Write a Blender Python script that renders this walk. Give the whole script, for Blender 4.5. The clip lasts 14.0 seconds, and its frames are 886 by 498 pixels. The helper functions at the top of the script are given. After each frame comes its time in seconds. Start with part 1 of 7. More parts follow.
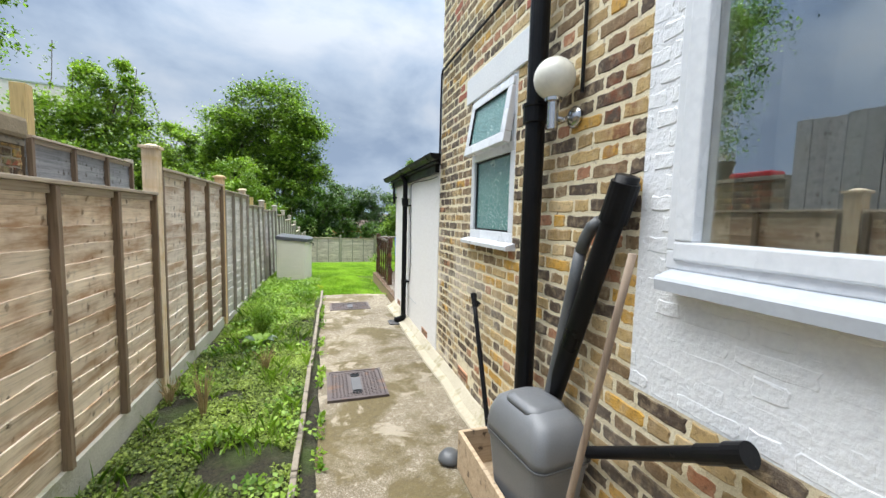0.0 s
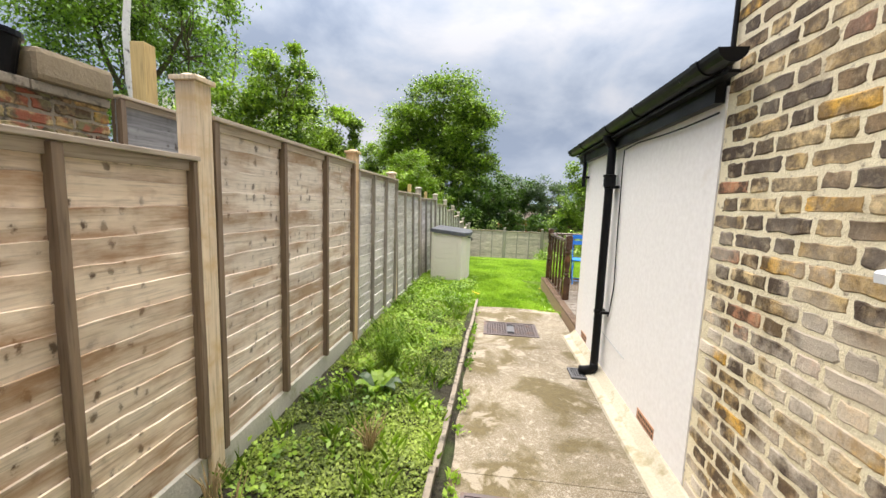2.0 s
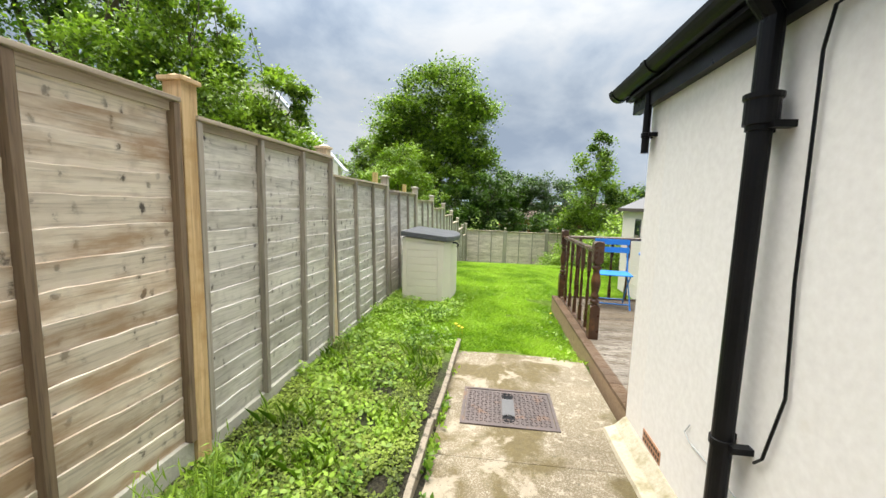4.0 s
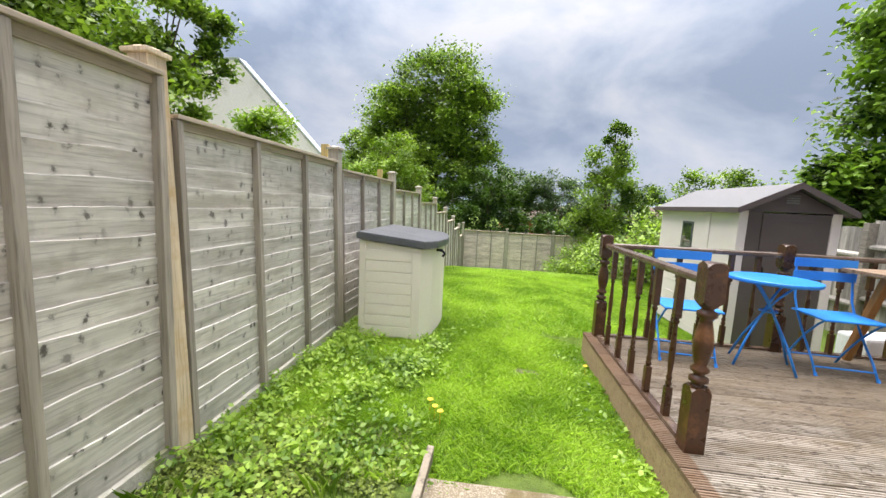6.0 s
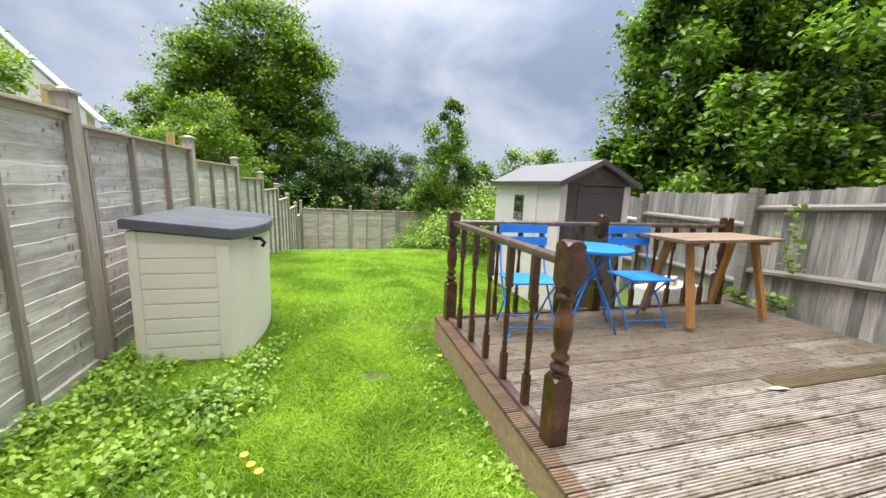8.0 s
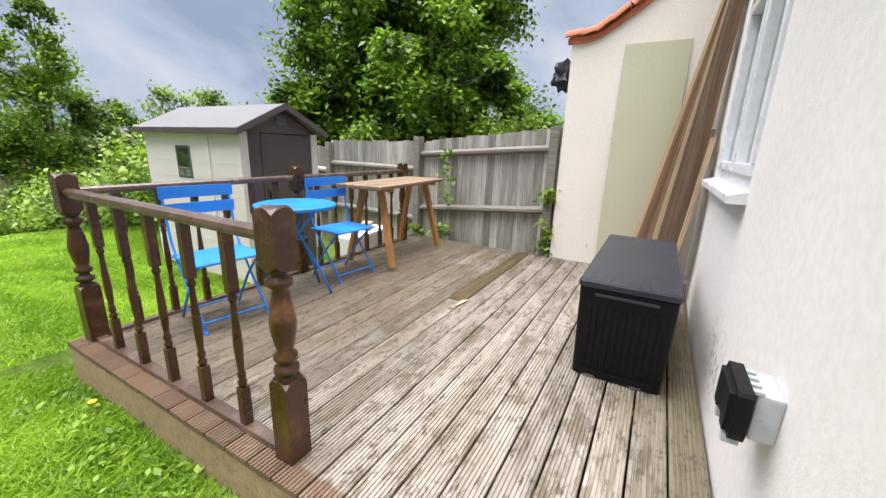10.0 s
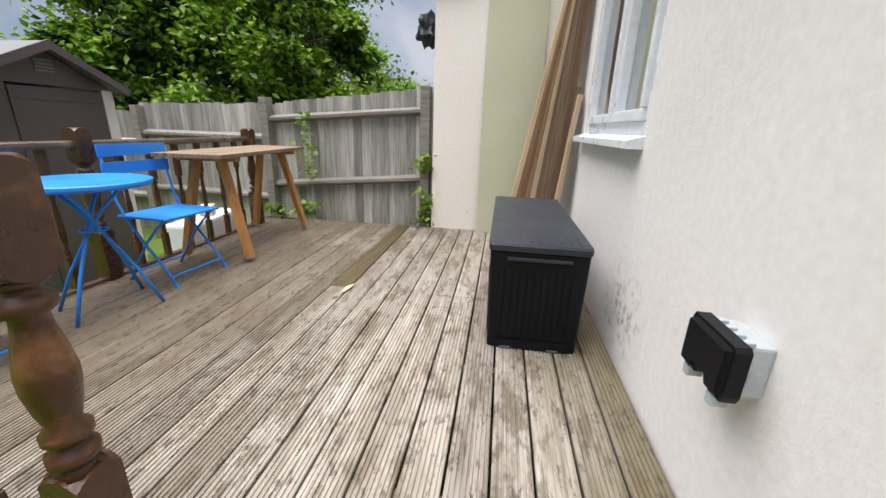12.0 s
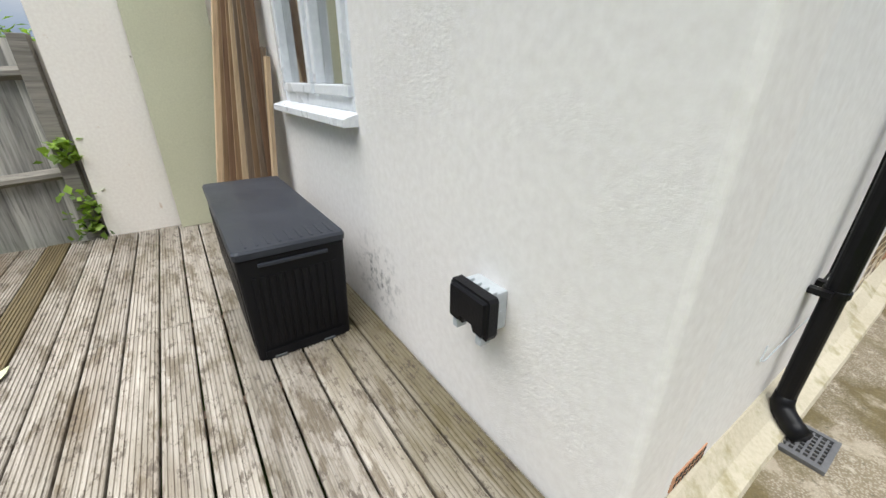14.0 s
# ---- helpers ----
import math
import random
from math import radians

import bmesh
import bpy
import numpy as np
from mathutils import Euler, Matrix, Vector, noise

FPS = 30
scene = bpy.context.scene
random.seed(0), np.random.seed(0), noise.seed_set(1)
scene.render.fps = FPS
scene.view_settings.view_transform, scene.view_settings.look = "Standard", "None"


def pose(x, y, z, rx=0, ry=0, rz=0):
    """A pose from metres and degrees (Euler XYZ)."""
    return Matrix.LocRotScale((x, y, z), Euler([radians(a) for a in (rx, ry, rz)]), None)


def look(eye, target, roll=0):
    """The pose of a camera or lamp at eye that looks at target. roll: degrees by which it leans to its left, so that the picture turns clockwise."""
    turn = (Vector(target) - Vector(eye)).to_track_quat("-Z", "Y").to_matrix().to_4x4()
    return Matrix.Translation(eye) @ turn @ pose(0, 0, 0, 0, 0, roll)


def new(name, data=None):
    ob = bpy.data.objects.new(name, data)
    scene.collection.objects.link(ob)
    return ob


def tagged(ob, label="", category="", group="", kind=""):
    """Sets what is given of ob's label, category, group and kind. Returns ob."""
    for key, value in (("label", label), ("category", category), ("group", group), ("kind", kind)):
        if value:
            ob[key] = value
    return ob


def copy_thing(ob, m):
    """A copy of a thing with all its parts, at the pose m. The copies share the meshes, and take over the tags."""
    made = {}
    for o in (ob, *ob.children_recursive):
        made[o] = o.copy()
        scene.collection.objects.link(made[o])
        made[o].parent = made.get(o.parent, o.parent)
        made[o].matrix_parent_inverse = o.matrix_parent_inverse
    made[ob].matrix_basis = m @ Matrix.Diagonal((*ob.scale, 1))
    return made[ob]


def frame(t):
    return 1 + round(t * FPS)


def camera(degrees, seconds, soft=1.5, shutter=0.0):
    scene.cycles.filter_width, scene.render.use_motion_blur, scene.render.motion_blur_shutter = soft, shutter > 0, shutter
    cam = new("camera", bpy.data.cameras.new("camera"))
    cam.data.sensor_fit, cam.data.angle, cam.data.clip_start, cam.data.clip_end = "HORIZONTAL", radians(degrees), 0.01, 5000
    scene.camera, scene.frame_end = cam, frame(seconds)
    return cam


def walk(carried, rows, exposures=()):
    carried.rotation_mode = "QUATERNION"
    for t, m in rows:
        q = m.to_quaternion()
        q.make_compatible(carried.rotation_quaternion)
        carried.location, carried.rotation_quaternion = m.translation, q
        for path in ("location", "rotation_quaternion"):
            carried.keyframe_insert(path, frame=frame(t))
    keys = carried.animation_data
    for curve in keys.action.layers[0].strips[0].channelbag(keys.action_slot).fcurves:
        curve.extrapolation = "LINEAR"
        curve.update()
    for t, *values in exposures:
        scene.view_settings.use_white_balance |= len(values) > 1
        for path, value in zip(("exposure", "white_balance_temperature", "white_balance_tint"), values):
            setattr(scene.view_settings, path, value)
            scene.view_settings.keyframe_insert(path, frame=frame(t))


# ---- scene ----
cam = camera(98.9, 14.0)
PATH = [
    (0, (-0.157, 1.16, 1.529), (0.443, 3.06, 1.359), 1.5),
    (0.5, (-0.11, 1.568, 1.501), (0.02, 3.553, 1.291), 1.8),
    (1, (-0.086, 2.038, 1.493), (-0.18, 4.023, 1.268), 1.9),
    (1.5, (-0.041, 2.558, 1.48), (-0.246, 4.533, 1.245), 2.0),
    (2, (-0.046, 3.048, 1.483), (-0.286, 5.02, 1.246), 2.0),
    (2.5, (0.039, 3.58, 1.447), (-0.207, 5.551, 1.212), 1.8),
    (3, (0.063, 4.067, 1.461), (-0.189, 6.037, 1.223), 1.6),
    (3.5, (0.113, 4.542, 1.427), (-0.142, 6.512, 1.19), 1.4),
    (5.8, (-0.014, 6.813, 1.339), (-0.243, 8.786, 1.103), 2.6),
    (6, (0.054, 6.952, 1.299), (-0.19, 8.922, 1.058), 2.7),
    (6.5, (0.098, 7.176, 1.27), (-0.11, 9.152, 1.038), 2.6),
    (7, (0.076, 7.184, 1.272), (-0.023, 9.167, 1.037), 2.8),
    (7.5, (0.065, 7.322, 1.286), (0.085, 9.304, 1.02), 2.6),
    (8, (0.137, 7.501, 1.288), (0.685, 9.397, 0.96), 2.4),
    (8.5, (0.258, 7.705, 1.279), (1.413, 9.28, 0.851), 2.2),
    (9, (0.286, 7.789, 1.293), (1.807, 8.995, 0.811), 1.9),
    (9.2, (0.306, 7.796, 1.289), (1.902, 8.898, 0.801), 1.6),
    (11.3, (0.385, 7.955, 1.235), (2.1, 8.84, 0.71), 2.0),
    (11.5, (0.485, 7.96, 1.168), (2.211, 8.828, 0.648), 1.9),
    (12, (0.647, 8.115, 1.133), (2.534, 8.388, 0.527), 1.8),
    (12.5, (0.793, 8.149, 1.052), (2.578, 7.643, 0.306), 1.2),
    (13, (0.827, 8.17, 1.047), (2.454, 7.342, 0.231), 0.8),
    (13.5, (0.81, 8.188, 1.092), (2.341, 7.198, 0.269), 0.6),
    (14, (0.76, 8.217, 1.273), (2.265, 7.182, 0.458), 0.4),
]
walk(cam, [(t, look(eye, target, roll)) for t, eye, target, roll in PATH], exposures=[(0, 1.93, 6150, 8), (1.0, 2.05, 6750, 15), (4, 2.0, 6750, 8), (6, 2.0, 6600, 14), (9, 1.97, 6350, 14), (11.5, 1.82, 6500, 14), (12.5, 1.65, 6300, 10), (14, 1.6, 6250, 8)])

# ---------------------------------------------------------------- world and sun
world = bpy.data.worlds.new("sky")
scene.world = world
world.use_nodes = True
SUN_DIR = Vector((-0.08, 0.14, 0.93)).normalized()
SUN_EL, SUN_AZ = math.asin(SUN_DIR.z), math.atan2(SUN_DIR.x, SUN_DIR.y)


def build_sky():
    nt = world.node_tree
    nt.nodes.clear()
    N, L = nt.nodes.new, nt.links.new
    out, bg = N("ShaderNodeOutputWorld"), N("ShaderNodeBackground")
    sky = N("ShaderNodeTexSky")
    sky.sky_type, sky.sun_disc = "NISHITA", False
    sky.sun_elevation, sky.sun_rotation = SUN_EL, SUN_AZ
    tc, mp = N("ShaderNodeTexCoord"), N("ShaderNodeMapping")
    mp.inputs["Scale"].default_value = (1.0, 1.0, 1.7)
    n1, n2 = N("ShaderNodeTexNoise"), N("ShaderNodeTexNoise")
    n1.inputs["Scale"].default_value, n1.inputs["Detail"].default_value, n1.inputs["Roughness"].default_value = 2.5, 8, 0.54
    n2.inputs["Scale"].default_value, n2.inputs["Detail"].default_value = 1.1, 4
    n1.inputs["Distortion"].default_value = 0.25
    L(tc.outputs["Generated"], mp.inputs["Vector"])
    L(mp.outputs["Vector"], n1.inputs["Vector"])
    L(mp.outputs["Vector"], n2.inputs["Vector"])
    ramp = N("ShaderNodeValToRGB")
    ramp.color_ramp.elements[0].position, ramp.color_ramp.elements[0].color = 0.385, (0.33, 0.41, 0.545, 1)
    ramp.color_ramp.elements[1].position, ramp.color_ramp.elements[1].color = 0.64, (0.70, 0.735, 0.795, 1)
    mid = ramp.color_ramp.elements.new(0.5)
    mid.color = (0.49, 0.57, 0.69, 1)
    L(n1.outputs["Fac"], ramp.inputs["Fac"])
    cover = N("ShaderNodeMapRange")
    cover.inputs["From Min"].default_value, cover.inputs["From Max"].default_value = 0.30, 0.42
    L(n2.outputs["Fac"], cover.inputs["Value"])
    dim = N("ShaderNodeMix")
    dim.data_type, dim.blend_type = "RGBA", "MULTIPLY"
    dim.inputs["Factor"].default_value = 1
    dim.inputs["B"].default_value = (0.11, 0.11, 0.11, 1)
    L(sky.outputs["Color"], dim.inputs["A"])
    mix = N("ShaderNodeMix")
    mix.data_type = "RGBA"
    L(cover.outputs["Result"], mix.inputs["Factor"])
    L(dim.outputs["Result"], mix.inputs["A"])
    L(ramp.outputs["Color"], mix.inputs["B"])
    sep, rise, lift = N("ShaderNodeSeparateXYZ"), N("ShaderNodeMapRange"), N("ShaderNodeMix")
    L(tc.outputs["Generated"], sep.inputs[0])
    rise.inputs["From Min"].default_value, rise.inputs["From Max"].default_value = 0.0, 1.0
    rise.inputs["To Min"].default_value, rise.inputs["To Max"].default_value = 0.60, 2.75
    L(sep.outputs["Z"], rise.inputs["Value"])
    # pale band of thinner cloud low over the horizon
    low, both = N("ShaderNodeMapRange"), N("ShaderNodeMath")
    low.inputs["From Min"].default_value, low.inputs["From Max"].default_value = 0.05, 0.30
    low.inputs["To Min"].default_value, low.inputs["To Max"].default_value = 0.42, 0.0
    low.interpolation_type = "SMOOTHSTEP"
    L(sep.outputs["Z"], low.inputs["Value"])
    both.operation = "ADD"
    L(rise.outputs["Result"], both.inputs[0])
    L(low.outputs["Result"], both.inputs[1])
    lift.data_type, lift.blend_type = "RGBA", "MULTIPLY"
    lift.inputs["Factor"].default_value = 1
    L(mix.outputs["Result"], lift.inputs["A"])
    L(both.outputs[0], lift.inputs["B"])
    L(lift.outputs["Result"], bg.inputs["Color"])
    bg.inputs["Strength"].default_value = 0.225
    L(bg.outputs["Background"], out.inputs["Surface"])


build_sky()
sun_data = bpy.data.lights.new("sun", "SUN")
sun_data.energy, sun_data.angle, sun_data.color = 2.4, radians(70), (1.0, 0.96, 0.90)
sun = new("sun", sun_data)
sun.matrix_basis = (-SUN_DIR).to_track_quat("-Z", "Y").to_matrix().to_4x4()

# ---------------------------------------------------------------- materials


def nodes_of(name):
    m = bpy.data.materials.new(name)
    m.use_nodes = True
    nt = m.node_tree
    return m, nt, nt.nodes["Principled BSDF"]


def mixer(nt, fac, a, b, mode="MIX"):
    n = nt.nodes.new("ShaderNodeMix")
    n.data_type, n.blend_type = "RGBA", mode
    for key, v in (("Factor", fac), ("A", a), ("B", b)):
        if isinstance(v, (int, float)):
            n.inputs[key].default_value = v
        elif isinstance(v, tuple):
            n.inputs[key].default_value = (*v[:3], 1)
        else:
            nt.links.new(v, n.inputs[key])
    return n.outputs["Result"]


def ranged(nt, v, a, b, c=0.0, d=1.0):
    n = nt.nodes.new("ShaderNodeMapRange")
    n.inputs["From Min"].default_value, n.inputs["From Max"].default_value = a, b
    n.inputs["To Min"].default_value, n.inputs["To Max"].default_value = c, d
    nt.links.new(v, n.inputs["Value"])
    return n.outputs["Result"]


def coords(nt, local=False, stretch=(1, 1, 1)):
    """World position, or the object's own coordinates shifted by its random number."""
    if local:
        tc, oi, add = nt.nodes.new("ShaderNodeTexCoord"), nt.nodes.new("ShaderNodeObjectInfo"), nt.nodes.new("ShaderNodeVectorMath")
        mul = nt.nodes.new("ShaderNodeVectorMath")
        mul.operation = "SCALE"
        mul.inputs[0].default_value = (37, 23, 51)
        nt.links.new(oi.outputs["Random"], mul.inputs["Scale"])
        nt.links.new(tc.outputs["Object"], add.inputs[0])
        nt.links.new(mul.outputs["Vector"], add.inputs[1])
        src = add.outputs["Vector"]
    else:
        src = nt.nodes.new("ShaderNodeNewGeometry").outputs["Position"]
    mp = nt.nodes.new("ShaderNodeMapping")
    mp.inputs["Scale"].default_value = stretch
    nt.links.new(src, mp.inputs["Vector"])
    return mp.outputs["Vector"]


def noise_of(nt, vec, scale, detail=5, rough=0.55, distortion=0.0):
    n = nt.nodes.new("ShaderNodeTexNoise")
    n.inputs["Scale"].default_value, n.inputs["Detail"].default_value = scale, detail
    n.inputs["Roughness"].default_value, n.inputs["Distortion"].default_value = rough, distortion
    nt.links.new(vec, n.inputs["Vector"])
    return n.outputs["Fac"]


def bumped(nt, bsdf, h, strength, distance=0.01):
    b = nt.nodes.new("ShaderNodeBump")
    b.inputs["Strength"].default_value, b.inputs["Distance"].default_value = strength, distance
    nt.links.new(h, b.inputs["Height"])
    nt.links.new(b.outputs["Normal"], bsdf.inputs["Normal"])


def surface(name, c1, c2, scale=4, fine=60, rough=0.7, bump=0.2, metal=0.0, local=False, stretch=(1, 1, 1),
            spots=None, tone=0.0, spec=0.5):
    """A general worn surface: broad patches, fine grain, optional stains (colour, scale, low, high) and a tone per object."""
    m, nt, bs = nodes_of(name)
    v = coords(nt, local, stretch)
    broad, grain = noise_of(nt, v, scale, 6), noise_of(nt, v, fine, 4)
    col = mixer(nt, ranged(nt, broad, 0.3, 0.7), c1, c2)
    col = mixer(nt, 0.35, col, mixer(nt, grain, tuple(x * 0.6 for x in c1), tuple(min(1, x * 1.3) for x in c2)))
    for colour, sc, lo, hi in spots or ():
        col = mixer(nt, ranged(nt, noise_of(nt, v, sc, 7, 0.62), lo, hi), col, colour)
    if tone:
        oi = nt.nodes.new("ShaderNodeObjectInfo")
        hsv = nt.nodes.new("ShaderNodeHueSaturation")
        nt.links.new(ranged(nt, oi.outputs["Random"], 0, 1, 1 - tone, 1 + tone), hsv.inputs["Value"])
        nt.links.new(col, hsv.inputs["Color"])
        col = hsv.outputs["Color"]
    nt.links.new(col, bs.inputs["Base Color"])
    nt.links.new(ranged(nt, broad, 0.2, 0.8, max(0.04, rough - 0.12), min(1, rough + 0.12)), bs.inputs["Roughness"])
    bs.inputs["Metallic"].default_value = metal
    bs.inputs["Specular IOR Level"].default_value = spec
    if bump:
        bumped(nt, bs, grain, bump)
    return m


def weathered_wood(name, c1, c2, knot=(0.05, 0.03, 0.02), rough=0.75, grain_axis=0, tone=0.14, moss=None, knots=True, stain=None):
    """Boards with grain along one of their own axes, dark knots and a tone of their own."""
    m, nt, bs = nodes_of(name)
    st = [26, 26, 26]
    st[grain_axis] = 1.3
    v = coords(nt, True, tuple(st))
    g = noise_of(nt, v, 1.0, 8, 0.6, 0.6)
    v2 = coords(nt, True)
    broad = noise_of(nt, v2, 2.2, 5)
    col = mixer(nt, ranged(nt, g, 0.28, 0.72), c1, c2)
    col = mixer(nt, ranged(nt, broad, 0.35, 0.75, 0, 0.4), col, tuple(0.5 * (a + b) * 1.25 for a, b in zip(c1, c2)))
    col = mixer(nt, ranged(nt, noise_of(nt, v, 3.5, 3), 0.52, 0.72, 0, 0.6), col, tuple(x * 0.5 for x in c1))
    if knots:
        # knots stand in columns, as in boards sawn from one log
        geo, oi0, sp, sl, sh, tc = (nt.nodes.new(k) for k in ("ShaderNodeNewGeometry", "ShaderNodeObjectInfo", "ShaderNodeSeparateXYZ", "ShaderNodeSeparateXYZ", "ShaderNodeCombineXYZ", "ShaderNodeTexCoord"))
        along, s2, mp = nt.nodes.new("ShaderNodeMath"), nt.nodes.new("ShaderNodeMath"), nt.nodes.new("ShaderNodeMapping")
        nt.links.new(geo.outputs["Position"], sp.inputs[0])
        nt.links.new(tc.outputs["Object"], sl.inputs[0])
        nt.links.new(sp.outputs["X"], along.inputs[0])
        nt.links.new(sp.outputs["Y"], along.inputs[1])
        nt.links.new(sl.outputs["Z"], s2.inputs[0])
        nt.links.new(ranged(nt, oi0.outputs["Random"], 0, 1, 0, 47), s2.inputs[1])
        nt.links.new(along.outputs[0], sh.inputs["X"])
        nt.links.new(s2.outputs[0], sh.inputs["Y"])
        nt.links.new(sh.outputs[0], mp.inputs["Vector"])
        mp.inputs["Scale"].default_value = (15.0, 8.5, 1.0)
        column = nt.nodes.new("ShaderNodeCombineXYZ")
        nt.links.new(along.outputs[0], column.inputs["X"])
        in_column = ranged(nt, noise_of(nt, column.outputs[0], 3.4, 2, 0.5), 0.42, 0.52, 0.12, 1.0)
        vo = nt.nodes.new("ShaderNodeTexVoronoi")
        vo.voronoi_dimensions = "2D"
        vo.inputs["Scale"].default_value, vo.inputs["Randomness"].default_value = 1.0, 0.8
        nt.links.new(mp.outputs["Vector"], vo.inputs["Vector"])
        some = nt.nodes.new("ShaderNodeMath")
        some.operation = "MULTIPLY"
        ragged, wob = nt.nodes.new("ShaderNodeMath"), noise_of(nt, coords(nt, True, (22, 22, 22)), 1.0, 5, 0.65)
        nt.links.new(vo.outputs["Distance"], ragged.inputs[0])
        nt.links.new(ranged(nt, wob, 0.3, 0.7, -0.25, 0.33), ragged.inputs[1])
        nt.links.new(ranged(nt, ragged.outputs[0], 0.01, 0.18, 0.92, 0), some.inputs[0])
        nt.links.new(ranged(nt, vo.outputs["Color"], 0.30, 0.42), some.inputs[1])
        gate = nt.nodes.new("ShaderNodeMath")
        gate.operation = "MULTIPLY"
        nt.links.new(some.outputs[0], gate.inputs[0])
        nt.links.new(in_column, gate.inputs[1])
        # brown halo of resin round each knot
        halo = nt.nodes.new("ShaderNodeMath")
        halo.operation = "MULTIPLY"
        nt.links.new(ranged(nt, ragged.outputs[0], 0.05, 0.45, 0.3, 0), halo.inputs[0])
        nt.links.new(in_column, halo.inputs[1])
        col = mixer(nt, halo.outputs[0], col, tuple(0.55 * a for a in c1))
        col = mixer(nt, gate.outputs[0], col, knot)
    if stain:
        col = mixer(nt, ranged(nt, noise_of(nt, coords(nt, True, (2.2, 6.0, 8.0)), 1.0, 6, 0.6), 0.47, 0.66, 0, 0.8), col, stain)
    if moss:
        w = coords(nt, False, (1.0, 3.0, 1.0))
        col = mixer(nt, ranged(nt, noise_of(nt, w, 1.5, 7, 0.65), 0.46, 0.66, 0, 0.42), col, moss)
        col = mixer(nt, ranged(nt, noise_of(nt, w, 4.0, 7, 0.72), 0.52, 0.60, 0, 0.72), col, (0.088, 0.064, 0.034))
        col = mixer(nt, ranged(nt, noise_of(nt, w, 3.4, 7, 0.7), 0.60, 0.70, 0, 0.35), col, (0.52, 0.48, 0.42))
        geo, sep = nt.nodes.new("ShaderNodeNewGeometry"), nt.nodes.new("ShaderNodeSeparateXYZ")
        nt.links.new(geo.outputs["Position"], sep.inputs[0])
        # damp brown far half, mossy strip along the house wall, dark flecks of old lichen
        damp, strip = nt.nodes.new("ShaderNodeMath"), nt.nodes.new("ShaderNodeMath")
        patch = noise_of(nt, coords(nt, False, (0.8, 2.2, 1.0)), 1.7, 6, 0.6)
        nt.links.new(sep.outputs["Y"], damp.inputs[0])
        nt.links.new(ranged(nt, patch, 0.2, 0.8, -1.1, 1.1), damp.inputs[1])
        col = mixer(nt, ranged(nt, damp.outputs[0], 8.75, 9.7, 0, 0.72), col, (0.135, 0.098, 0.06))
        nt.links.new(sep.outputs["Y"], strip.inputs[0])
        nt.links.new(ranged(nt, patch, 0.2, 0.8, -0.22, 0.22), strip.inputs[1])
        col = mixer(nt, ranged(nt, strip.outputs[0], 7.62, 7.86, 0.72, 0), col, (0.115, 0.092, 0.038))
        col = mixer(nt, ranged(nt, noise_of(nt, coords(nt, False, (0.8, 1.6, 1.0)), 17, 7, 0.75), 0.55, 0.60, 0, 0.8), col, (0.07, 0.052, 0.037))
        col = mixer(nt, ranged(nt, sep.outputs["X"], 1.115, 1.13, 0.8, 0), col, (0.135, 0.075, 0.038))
    oi, hsv = nt.nodes.new("ShaderNodeObjectInfo"), nt.nodes.new("ShaderNodeHueSaturation")
    nt.links.new(ranged(nt, oi.outputs["Random"], 0, 1, 1 - tone, 1 + tone), hsv.inputs["Value"])
    nt.links.new(col, hsv.inputs["Color"])
    nt.links.new(hsv.outputs["Color"], bs.inputs["Base Color"])
    bs.inputs["Roughness"].default_value = rough
    bumped(nt, bs, g, 0.35, 0.006)
    return m


def foliage(name, dark, light, gloss=0.45):
    m, nt, bs = nodes_of(name)
    geo = nt.nodes.new("ShaderNodeNewGeometry")
    big = ranged(nt, noise_of(nt, geo.outputs["Position"], 1.3, 4), 0.36, 0.64)
    fac = mixer(nt, 0.5, geo.outputs["Random Per Island"], big)
    col = mixer(nt, ranged(nt, fac, 0.2, 0.8), dark, light)
    nt.links.new(col, bs.inputs["Base Color"])
    bs.inputs["Roughness"].default_value = gloss
    tr = nt.nodes.new("ShaderNodeBsdfTranslucent")
    nt.links.new(mixer(nt, 1.0, col, (1.0, 1.15, 0.5), "MULTIPLY"), tr.inputs["Color"])
    mx = nt.nodes.new("ShaderNodeMixShader")
    mx.inputs["Fac"].default_value = 0.34
    nt.links.new(bs.outputs["BSDF"], mx.inputs[1])
    nt.links.new(tr.outputs["BSDF"], mx.inputs[2])
    nt.links.new(mx.outputs["Shader"], nt.nodes["Material Output"].inputs["Surface"])
    return m


def clear_glass(name, tint=(0.9, 0.95, 0.95)):
    m, nt, bs = nodes_of(name)
    fr, gl, tp, mx = (nt.nodes.new(k) for k in ("ShaderNodeLayerWeight", "ShaderNodeBsdfGlossy", "ShaderNodeBsdfTransparent", "ShaderNodeMixShader"))
    fr.inputs["Blend"].default_value, gl.inputs["Roughness"].default_value = 0.5, 0.01
    tp.inputs["Color"].default_value = (*tint, 1)
    pw = nt.nodes.new("ShaderNodeMath")
    pw.operation, pw.inputs[1].default_value = "POWER", 1.7
    nt.links.new(fr.outputs["Facing"], pw.inputs[0])
    nt.links.new(ranged(nt, pw.outputs[0], 0, 1, 0.36, 1.0), mx.inputs["Fac"])
    nt.links.new(tp.outputs["BSDF"], mx.inputs[1])
    nt.links.new(gl.outputs["BSDF"], mx.inputs[2])
    nt.links.new(mx.outputs["Shader"], nt.nodes["Material Output"].inputs["Surface"])
    return m


